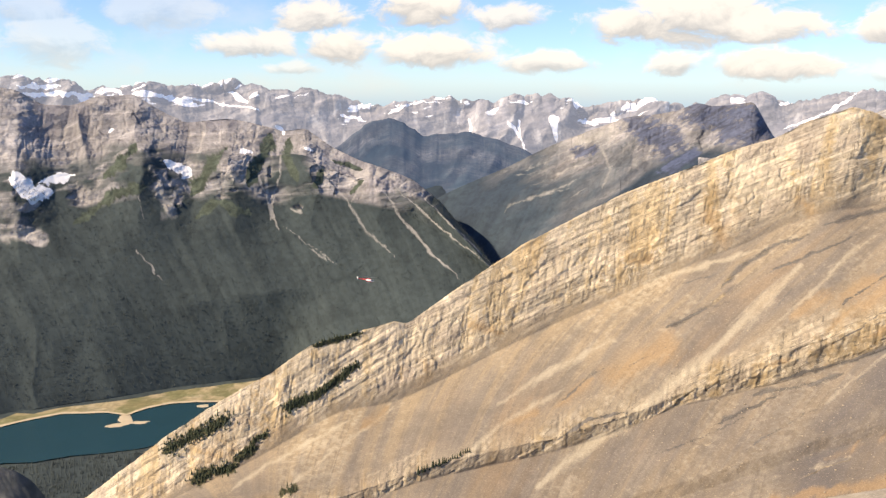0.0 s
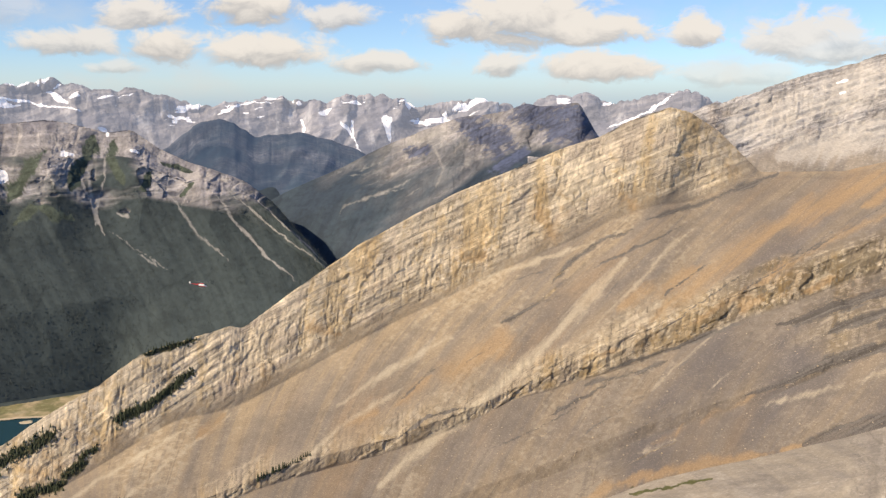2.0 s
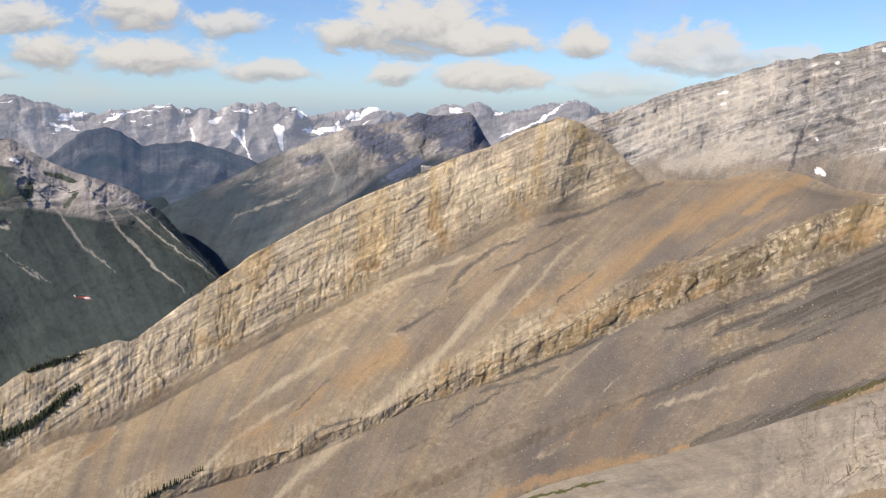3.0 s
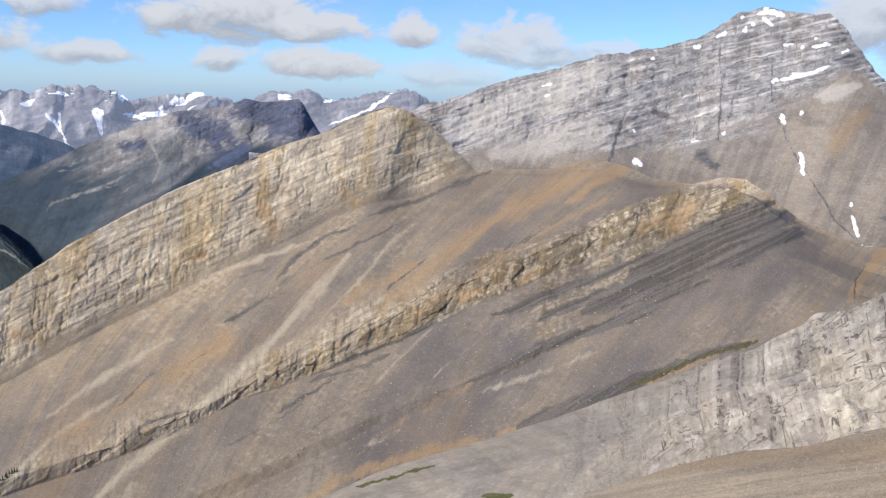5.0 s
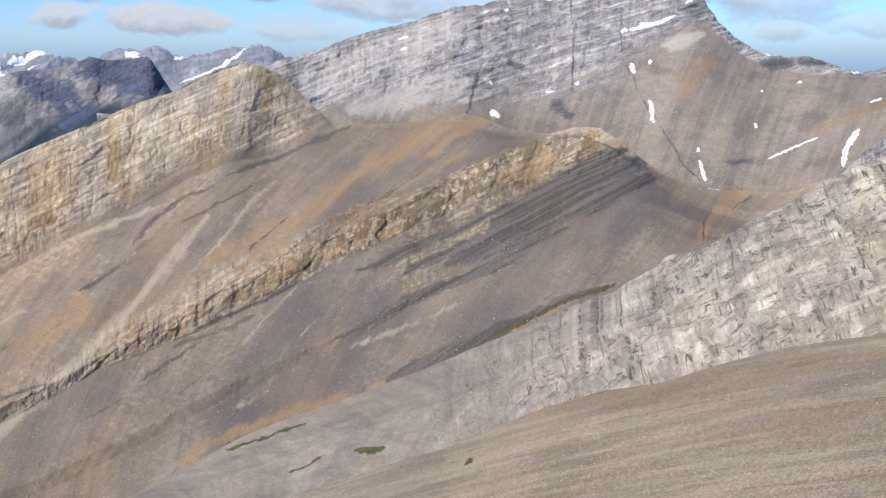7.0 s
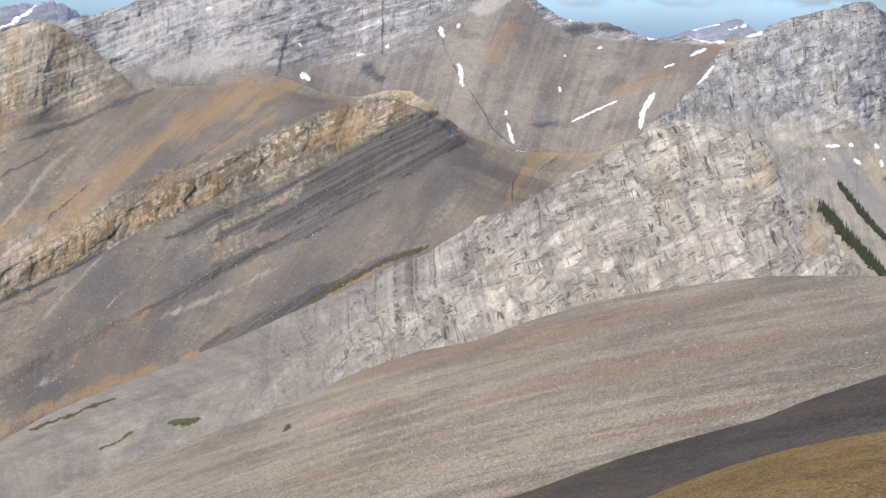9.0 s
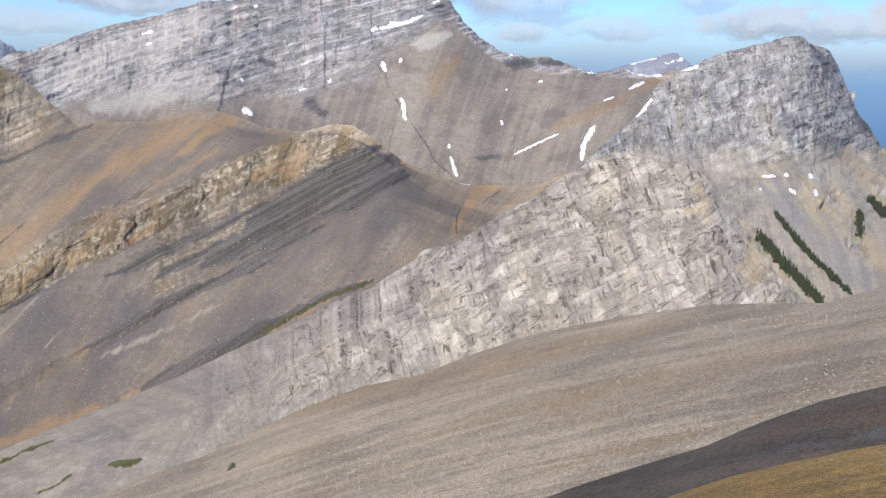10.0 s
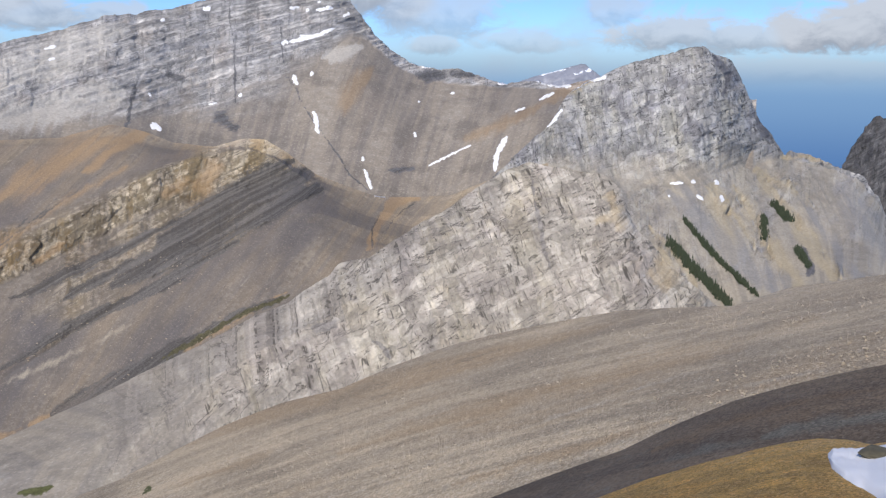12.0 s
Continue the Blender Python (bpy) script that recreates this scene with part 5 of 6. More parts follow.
SNOW = [
    ([(56.2, -0.26), (57.35, -0.5), (58.19, -0.58)], 0.17),
    ([(58.12, -0.55), (59.04, -0.21), (60.07, -0.05)], 0.2),
    ([(49.2, 0.67), (49.86, 0.59), (50.45, 0.41)], 0.18),
    ([(54.08, -0.43), (54.65, -0.46)], 0.12),
    ([(43.89, -2.02), (44.07, -2.62), (44.2, -3.3)], 0.19),
    ([(42.84, -0.04), (43.08, -0.64)], 0.16),
    ([(46.6, -4.51), (46.65, -4.81)], 0.13),
    ([(46.68, -5.2), (46.92, -5.78), (47.1, -6.37)], 0.14),
    ([(43.76, 0.04), (43.99, -0.01)], 0.16),
    ([(35.22, -2.95), (35.61, -2.75)], 0.25),
    ([(35.52, -2.75), (35.75, -3.12)], 0.16),
    ([(49.5, -3.13), (49.55, -3.48)], 0.1),
    ([(39.86, -1.15), (40.04, -1.26)], 0.13),
    ([(42.21, 1.62), (42.64, 1.68)], 0.16),
    ([(42.64, 1.68), (44.06, 2), (45.17, 2.45)], 0.13),
    ([(41.28, 5.05), (42.14, 5.2), (42.73, 4.96)], 0.16),
    ([(41.58, 4.91), (42.18, 4.47)], 0.13),
    ([(40.6, 4.17), (40.88, 4.32)], 0.13),
    ([(38.12, 3.35), (38.57, 3.42)], 0.13),
]
SNOW += [
    ([(39.29, 3.87), (39.86, 4.17)], 0.13),
    ([(43.2, 2.04), (43.91, 2.05)], 0.1),
    ([(44.11, 3.4), (45.09, 3.52)], 0.1),
    ([(30.08, 1.15), (30.7, 1.32)], 0.13),
    ([(35.14, -1.05), (35.3, -1.27)], 0.1),
    ([(54.03, -5.35), (54.13, -4.26), (54.69, -3.32)], 0.19),
    ([(56.88, -2.86), (57.35, -2.33), (57.71, -1.81)], 0.13),
    ([(50.28, -5.06), (51.5, -4.43), (52.72, -3.84)], 0.08),
    ([(56.33, -0.31), (57.39, -0.59), (58.13, -0.51)], 0.16),
    ([(58.13, -0.57), (58.99, -0.26), (59.99, -0.03)], 0.16),
    ([(56.4, -1.36), (57.26, -0.92)], 0.13),
    ([(55.08, -2), (55.67, -1.77)], 0.08),
    ([(49.29, 0.67), (50.22, 0.53)], 0.16),
    ([(54.08, -0.45), (54.54, -0.44)], 0.1),
    ([(47.24, -6.54), (47.88, -6.72)], 0.06),
]
SNOW += [
    ([(51.45, -1.05), (51.76, -0.98)], 0.1),
    ([(49.52, -3.15), (49.63, -3.46)], 0.1),
    ([(49.68, -1.51), (49.83, -1.51)], 0.08),
    ([(63.67, -5.79), (64.43, -5.76)], 0.13),
    ([(66.06, -5.5), (66.28, -5.79)], 0.19),
    ([(66.4, -6.31), (66.57, -6.7)], 0.13),
    ([(64.78, -5.66), (65.09, -5.71)], 0.13),
    ([(63.64, -6.4), (63.67, -6.56)], 0.1),
    ([(65.12, -6.35), (65.52, -6.65)], 0.1),
    ([(40.71, 4.37), (40.86, 4.35)], 0.13),
    ([(39.52, 3.99), (39.75, 4.05)], 0.13),
    ([(40.48, 4.87), (40.71, 4.93)], 0.13),
    ([(42.7, 3.48), (43.26, 3.56)], 0.1),
    ([(43.58, 3.36), (43.8, 3.42)], 0.1),
    ([(44.65, 3.48), (45.06, 3.57)], 0.11),
    ([(45.58, 3.05), (46, 3.28)], 0.11),
    ([(39.96, -1.16), (40.08, -1.16)], 0.13),
]
SNOW += [
    ([(30.23, 0.61), (30.63, 0.71)], 0.1),
    ([(38.27, -1.69), (38.75, -1.59)], 0.06),
    ([(41.59, 5.33), (41.93, 5.41)], 0.13),
    ([(42.02, 5.24), (42.38, 4.95)], 0.13),
    ([(41.07, 4.67), (41.25, 4.49)], 0.1),
    ([(44.21, 3.8), (44.43, 3.85)], 0.08),
    ([(35.89, 2.72), (36.19, 2.78)], 0.1),
]
BLEACH = [
    ([(6.8, -2.33), (8.64, -1.64), (10.17, -1.47)], 0.45, 0.75),
    ([(8.65, -1.95), (9.3, -3.49), (8.86, -4.74)], 0.108, 0.675),
    ([(10.18, -1.94), (10.84, -3.48)], 0.27, 0.675),
    ([(3.38, -6.06), (3.7, -5.58), (5.58, -4.94), (7.45, -4.07)], 0.09, 0.75),
    ([(4.62, -3.53), (6.19, -3.05), (8.04, -2.41)], 0.108, 0.675),
    ([(4.95, -4.47), (6.82, -3.51), (8.36, -3.03)], 0.072, 0.675),
    ([(5.27, -5.1), (7.15, -4.45)], 0.054, 0.675),
    ([(11.98, -0.85), (13.83, -2.52)], 0.135, 0.6),
    ([(4, -3.85), (5.88, -3.52)], 0.054, 0.6),
    ([(7.16, -5.08), (8.08, -4.44)], 0.054, 0.6),
]
# Shadow side of the hazy mountain, painted as dark blue strokes.
BUTTE_SHADE = [
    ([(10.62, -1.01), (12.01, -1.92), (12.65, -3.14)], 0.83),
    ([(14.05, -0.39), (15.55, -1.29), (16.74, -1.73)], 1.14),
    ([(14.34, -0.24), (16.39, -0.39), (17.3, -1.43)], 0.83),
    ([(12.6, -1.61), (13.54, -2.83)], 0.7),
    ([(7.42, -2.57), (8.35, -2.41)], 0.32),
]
ICE = [
    ([(55.94, 0.02), (57.79, 0.37)], 0.08),
    ([(57.78, 0.49), (59.01, 0.74)], 0.08),
    ([(58.1, 0.13), (59.33, 0.29)], 0.06),
]
TALUS_TAN = [
    ([(45.13, -20.86), (53.4, -18.75), (61.45, -15.97), (67.56, -14.03)], 0.5, 0.8),
    ([(56.66, -17.73), (64.57, -15.47), (71.87, -12.47)], 0.35, 0.8),
    ([(51.78, -22.74), (58.38, -20.73), (64.72, -18.5)], 0.3, 0.8),
    ([(35.44, -22.07), (41.21, -20.7)], 0.4, 0.7),
]
TALUS_PALE = [
    ([(49.11, -22.44), (51.77, -21.68), (53.76, -21.04)], 0.2, 0.8),
    ([(67.72, -16.74), (73.45, -14.68)], 0.25, 0.6),
    ([(55.07, -19.94), (61.51, -17.5), (66.13, -15.66)], 0.12, 0.7),
    ([(47.79, -16.28), (51.06, -15.35), (53.66, -14.37)], 0.06, 0.8),
]
PATCH_TOP = [
    ([(72.75, -19.52), (73.23, -19.31), (73.79, -19.15), (74.62, -18.89), (75.66, -18.6), (77.59, -18.06), (80.68, -17.39)], 0.03),
]
PATCH_FOOT = [
    ([(72.76, -19.6), (73.07, -20.25), (73.77, -20.73), (74.8, -21.08), (75.91, -21.58), (77.97, -22.27), (81.25, -23.23)], 0.03),
]
HELI = [
    ([(-4.42, -9.72), (-3.98, -9.72)], 0.03),
]
TREE_ROW = [
    ([(-1.51, -20.39), (-0.46, -20.03), (0.53, -19.6), (1.59, -19.14)], 0.03),
]
STONE = [
    ([(75.26, -19.11), (75.48, -19.08)], 0.03),
]

BACK = ((60, 55), (200, 210), (420, 520))
LEDGE_FOOT = [(a, d - 7, z - 11) for a, d, z in LEDGE]
massif = tagged(landform("banded_massif", massif_mat, [CREST, CLIFF_FOOT, BAND_TOP, BAND_FOOT, LEDGE, LEDGE_FOOT, GULLY, RUNOUT], (96, 80, 36, 60, 14, 46, 14), (-23.4, 57.0), 1300,
                         (1.6, 1.4, 2.2, 1.8, 2.0, 1.8, 1.5, 1.5), (1.0, 0.8, 0.97, 0.6, 0.85, 0.0, 0.0, 0.0), BACK, 1, (ORANGE, PALE, DARK, GREEN), outcrops=CROP, fall=43.0, joint=84.0, size=0.9, bedding=0.5, ribbing=0.85, facets=0.3, beds=24.5,
                         rock_at={0: ((23.5, 1.0), (26.5, 0.12), (37.5, 0.1), (39.5, 0.8), (42.5, 0.8), (45.0, 0.1)), 1: ((37.0, 0.0), (39.0, 1.0), (42.5, 1.0), (44.5, 0.0)), 2: ((-23.0, 0.5), (9.0, 0.7), (13.0, 1.0), (42.0, 1.0), (45.0, 0.0)), 3: ((28.0, 0.0), (31.0, 0.95), (41.0, 0.95), (43.0, 0.0)), 4: ((10.0, 0.1), (26.0, 0.1), (29.0, 0.3), (42.0, 0.3), (44.5, 0.0))},
                         tones=(0.0, 0.45, 0.75, 1.0, 1.0, 1.0, 0.85, 0.55)),
                "tan banded limestone ridge with scree slopes and cliff bands", "mountain", kind="structure")
CRAG_BARE = ((31, 0.0), (36, 0.3), (40, 0.9), (64, 1.0), (70, 0.6))
crag = tagged(landform("pale_crag", crag_mat, [CRAG_TOP, CRAG_MID, CRAG_FOOT], (130, 96), (4.0, 74.0), 900,
                       (3.2, 3.4, 2.0), (0.97, 0.92, 0.5), ((40, 60), (110, 160)), 2, (RUST, PALE, CLEFTS_AND_SHADE, GREEN), beds=28.0, joint=-66.0, fall=30.0, size=0.75, ribbing=0.7, facets=1.0, rock_at={0: CRAG_BARE, 1: CRAG_BARE, 2: CRAG_BARE}),
              "pale grey jointed limestone crag above a scree slope", "cliff", kind="structure")
peak = tagged(landform("grey_peak", peak_mat, [PEAK_CREST, PEAK_FOOT, BOWL_MID, BOWL_FOOT], (120, 64, 56), (14.0, 68.0), 860,
                       (4.0, 2.0, 1.6, 1.5), (1.0, 0.0, 0.0, 0.0), BACK, 3, (RUST, SLAB, CLEFTS_AND_SHADE, []), beds=17.0, joint=86.0, fall=70.0, size=1.2, peaks=3.0, bedding=2.2, ribbing=0.5, facets=0.6),
              "grey layered limestone peak with snow streaks above a brown bowl", "mountain", kind="structure")
horn = tagged(landform("grey_horn", horn_mat, [HORN_CREST, HORN_FOOT, HORN_SLOPE, HORN_TOE], (120, 76, 56), (54.0, 80.0), 520,
                       (5.5, 4.5, 4.0, 3.0), (1.0, 0.35, 0.15, 0.1), BACK, 4, (RUST + HORN_RIB, TALUS, CLEFTS_AND_SHADE, BRUSH), outcrops=HORN_RIB, beds=18.0, joint=-80.0, fall=-48.0, size=1.1, spurs=(8.0, 80.0), bedding=0.5, ribbing=1.3, facets=0.9),
              "grey limestone horn with a sheer edge and gullied foot", "mountain", kind="structure")
tower = tagged(landform("dark_tower", tower_mat, [TOWER_CREST, TOWER_FOOT], (90,), (72.47, 77.89), 220, (5.0, 6.0), (1.0, 0.8), ((40, 60), (120, 260)), 14, beds=35.0, joint=85.0, fall=-60.0, peaks=8.0, crest_keep=0.8, ribbing=1.3),
               "jagged rock tower on a ridge, coloured dark for its shade", "rock tower", kind="structure")
scree = tagged(landform("scree_slope", scree_mat, [SCREE_TOP, SCREE_EDGE], (170,), (12.0, 84.0), 700,
                        (0.22, 0.3), (0.0, 0.0), ((40, 35), (110, 110)), 5, (TALUS_TAN, TALUS_PALE, [], GREEN), fall=17.0, belly=(1.0,), size=0.6, planar=True),
               "tan grey stony scree slope with scattered stones", "scree", kind="structure")
shale = tagged(landform("shale_gully", shale_mat, [SCREE_EDGE, DARK_FOOT], (70,), (12.0, 84.0), 360, (0.5, 0.8), (0.0, 0.0), (), 6, (LOAM, ASH, [], []), fall=17.0, size=0.5, planar=True),
               "dark brown shale gully between two slopes", "gully", kind="structure")
NEAR_FOOT = [(-180.0, 4.0, -2.7), (180.0, 4.0, -2.7)]
knoll = tagged(landform("ochre_knoll", knoll_mat, [KNOLL_TOP, [(20.0, 40, -26), (84.0, 40, -17.2)], NEAR_FOOT], (140, 60), (20.0, 84.0), 460,
                        (0.5, 0.5, 0.05), (0.0, 0.0, 0.0), ((25, 22),), 7, fall=20.0, size=0.12),
               "ochre turf and stones on the summit slope", "hillside", kind="structure")
valley_side = tagged(landform("forested_range", range_mat, [RANGE_CREST, RANGE_MID, TREE_LINE, FOREST_MID, FOREST_FOOT], (70, 60, 60, 50), (-30.0, 5.0), 640,
                              (10.0, 10.0, 9.0, 8.0, 3.0), (1.0, 0.42, 0.0, 0.0, 0.0), ((200, 200), (400, 600)), 8, ([], CHUTE, [], WOOD), beds=6.0, joint=80.0, fall=-62.0, size=4.0, snow=NEVE, outcrops=CONE, crest_keep=0.25, spurs=(24.0, 300.0), ragged=1.2, bedding=0.6, facets=0.35, ribbing=0.7, buttress=((-22.6, 55, 1.9), (-16.4, 75, 2.5), (-11.7, 65, 2.3), (-7.2, 35, 1.6), (-3.4, 35, 1.8)), rock_at={0: ((-6.0, 1.0), (-2.0, 0.8), (1.0, 0.0)), 1: ((-6.0, 1.0), (-2.0, 0.4), (1.0, 0.0))}),
                     "dark forested mountainside with grey cliffs, snow and pale chutes", "mountain", kind="structure")
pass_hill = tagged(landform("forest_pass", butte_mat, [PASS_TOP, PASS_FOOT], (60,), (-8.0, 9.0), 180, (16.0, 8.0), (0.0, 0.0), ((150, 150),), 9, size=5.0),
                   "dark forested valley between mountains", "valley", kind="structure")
butte = tagged(landform("hazy_mountain", butte_mat, [BUTTE_CREST, BUTTE_MID, BUTTE_FOOT], (80, 70), (-1.0, 22.0), 440, (12.0, 12.0, 10.0), (0.72, 0.16, 0.0), ((200, 200), (400, 600)), 10, ([], BLEACH, BUTTE_SHADE, []),
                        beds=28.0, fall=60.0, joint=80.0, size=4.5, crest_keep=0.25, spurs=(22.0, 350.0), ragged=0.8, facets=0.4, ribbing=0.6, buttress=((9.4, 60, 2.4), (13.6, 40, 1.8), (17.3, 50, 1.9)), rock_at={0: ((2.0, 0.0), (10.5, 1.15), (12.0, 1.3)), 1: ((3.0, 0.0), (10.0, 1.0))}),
               "grey mountain with dark forest and painted shade on its flank", "mountain", kind="structure")
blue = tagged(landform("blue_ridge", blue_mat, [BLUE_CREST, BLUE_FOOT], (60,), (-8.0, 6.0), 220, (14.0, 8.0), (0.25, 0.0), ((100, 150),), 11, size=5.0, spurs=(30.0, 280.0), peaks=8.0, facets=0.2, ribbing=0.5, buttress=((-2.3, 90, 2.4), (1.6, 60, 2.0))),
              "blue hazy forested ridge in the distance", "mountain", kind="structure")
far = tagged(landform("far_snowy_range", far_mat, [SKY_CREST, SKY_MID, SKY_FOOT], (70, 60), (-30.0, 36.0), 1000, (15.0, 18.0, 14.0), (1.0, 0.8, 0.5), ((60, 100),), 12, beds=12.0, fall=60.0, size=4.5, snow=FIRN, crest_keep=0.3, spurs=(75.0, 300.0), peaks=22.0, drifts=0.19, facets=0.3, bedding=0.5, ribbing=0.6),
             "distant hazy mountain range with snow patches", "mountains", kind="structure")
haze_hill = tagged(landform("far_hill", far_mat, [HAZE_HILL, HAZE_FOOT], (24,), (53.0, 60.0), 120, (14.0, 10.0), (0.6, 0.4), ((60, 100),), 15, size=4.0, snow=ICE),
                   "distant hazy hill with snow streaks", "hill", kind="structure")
spur = tagged(landform("shaded_spur", range_mat, [SPUR_CREST, SPUR_FOOT], (50,), (-30.0, -20.0), 140, (8.0, 6.0), (0.1, 0.05), ((40, 60), (120, 300)), 16, beds=-10.0, joint=85.0, fall=-60.0),
              "dark forested spur above the lake", "spur", kind="structure")

summit = tagged(landform("summit", scree_mat, [[(-180.0, 0.02, -1.7), (180.0, 0.02, -1.7)], [(-180.0, 3.2, -1.8), (180.0, 3.2, -1.8)], [(-180.0, 45.0, -36.0), (180.0, 45.0, -36.0)], [(-180.0, 260.0, -240.0), (180.0, 260.0, -240.0)]], (6, 30, 30), (-180.0, 180.0), 260,
                          (0.04, 0.05, 0.8, 2.0), (0.0, 0.0, 0.0, 0.0), (), 17, fall=60.0, size=0.3),
                 "stony tan summit slope", "summit", kind="structure")

# valley floor, lake and beach
ring_az, ring_d = np.radians(np.linspace(-180, 180, 361)), np.linspace(300, 4850, 90)
GA, GD = np.meshgrid(ring_az, ring_d)
floor_P = np.stack([GD * np.sin(GA), GD * np.cos(GA), -903.0 + 1.2 * fbm(GD * np.sin(GA) / 120, GD * np.cos(GA) / 120, 4, 60)], -1)
flat_uv = np.stack([floor_P[..., 0], floor_P[..., 1], 0 * GA], -1)
ground = tagged(sheet_mesh("ground", floor_P, range_mat, {"lay": flat_uv, "fall": flat_uv, "cleft": flat_uv}, {"cover": np.zeros(GA.shape + (4,)), "bare": np.zeros(GA.shape + (4,))}),
                "dark forested valley floor", "ground", kind="structure")


def flat_sheet(name, mat, near, far_line, span, z, cols=200, rows=24, wave=6.0, seed=0):
    """A level sheet between two shore lines."""
    az = np.linspace(span[0], span[1], cols)
    d0 = np.interp(az, *list(zip(*sorted(near)))[:2]) + wave * fbm(az * 2.2, az * 0 + seed, 4, seed)
    d1 = np.interp(az, *list(zip(*sorted(far_line)))[:2]) + wave * fbm(az * 2.2, az * 0 + seed + 3.3, 4, seed + 1)
    s = np.linspace(0, 1, rows)[:, None]
    D = d1[None] + (d0 - d1)[None] * s
    A = np.radians(np.repeat(az[None], rows, 0))
    P = np.stack([D * np.sin(A), D * np.cos(A), np.full(D.shape, z)], -1)
    uv = np.stack([P[..., 0], P[..., 1], 0 * D], -1)
    return sheet_mesh(name, P, mat, {"lay": uv, "fall": uv, "cleft": uv}, {"cover": np.zeros(D.shape + (4,)), "bare": np.zeros(D.shape + (4,))})


def spit(bearing_deg, distance, long, wide, turn, seed):
    """A low sand bank in the lake."""
    verts, faces = [(0.0, 0.0, 0.9)], []
    for k in range(48):
        a = 2 * math.pi * k / 48
        r = 1 + 0.45 * noise.noise(Vector((math.cos(a) * 1.6 + seed, math.sin(a) * 1.6, seed)))
        verts.append((long * r * math.cos(a), wide * r * math.sin(a), -0.6))
    for k in range(48):
        verts.append((verts[k + 1][0] * 0.75, verts[k + 1][1] * 0.75, 0.7))
    for k in range(48):
        n = (k + 1) % 48
        faces += [(1 + k, 1 + n, 49 + n, 49 + k), (49 + k, 49 + n, 0)]
    me = bpy.data.meshes.new("sand_spit")
    me.from_pydata(verts, [], faces)
    me.materials.append(bank_mat)
    ob = new("sand_spit", me)
    a = radians(bearing_deg)
    ob.location, ob.rotation_euler = (distance * math.sin(a), distance * math.cos(a), -900.0), (0, 0, -a + radians(turn))
    return tagged(ob, "pale sand spit reaching into the lake", "sand spit", "sand spits in the lake")


lake = tagged(flat_sheet("lake", lake_mat, SHORE_NEAR, SHORE_FAR, (-29.5, -7.5), -900.0, seed=1), "deep blue-green mountain lake", "lake", kind="structure")
beach = tagged(flat_sheet("beach", sand_mat, SHORE_FAR, BEACH_TOP, (-29.5, -7.5), -898.5, seed=2), "pale tan sand and grass flats along the lake", "beach", kind="structure")
SHORE_RIM = [(a, d + 14, z) for a, d, z in SHORE_FAR]
rim_sand = tagged(flat_sheet("shore", bank_mat, [(a, d - 5, z) for a, d, z in SHORE_FAR], SHORE_RIM, (-29.5, -7.5), -898.1, rows=6, wave=4.0, seed=2), "narrow rim of pale sand along the lake", "shore", kind="structure")
for q in ((-17.8, 3010, 22, 55, 0, 1.0), (-18.3, 2955, 40, 20, 10, 2.0), (-17.1, 2962, 34, 15, -8, 3.0), (-13.6, 3080, 24, 16, 0, 4.0), (-13.4, 2990, 14, 24, 0, 5.0)):
    spit(*q)


# ---- things ----
from mathutils.bvhtree import BVHTree

graph = bpy.context.evaluated_depsgraph_get()
EYE_POINT = Vector((0, 0, 0))
SLOPES = {ob.name: BVHTree.FromObject(ob, graph) for ob in (massif, crag, peak, horn, scree, knoll, valley_side, ground)}


def on_slope(names, bearing_deg, height_deg):
    """The first place on these slopes along a sight line from the summit, and its normal."""
    a, e = radians(bearing_deg), radians(height_deg)
    sight = Vector((math.sin(a) * math.cos(e), math.cos(a) * math.cos(e), math.sin(e)))
    best = None
    for n in names:
        place, normal, _, dist = SLOPES[n].ray_cast(EYE_POINT, sight)
        if place is not None and (best is None or dist < best[2]):
            if normal.dot(sight) > 0:
                normal = -normal
            best = (place, normal, dist)
    return best


def mesh_of(name, verts, faces, mat, smooth=True):
    me = bpy.data.meshes.new(name)
    me.from_pydata(verts, [], faces)
    me.materials.append(mat)
    for p in me.polygons:
        p.use_smooth = smooth
    me.update()
    return me


def part(name, bm, mat, parent=None, label="", smooth=True):
    """Links a bmesh as one mesh object under a thing or a part."""
    me = bpy.data.meshes.new(name)
    bm.normal_update()
    bm.to_mesh(me)
    bm.free()
    me.materials.append(mat)
    for p in me.polygons:
        p.use_smooth = smooth
    ob = new(name, me)
    ob.parent = parent
    return tagged(ob, label)


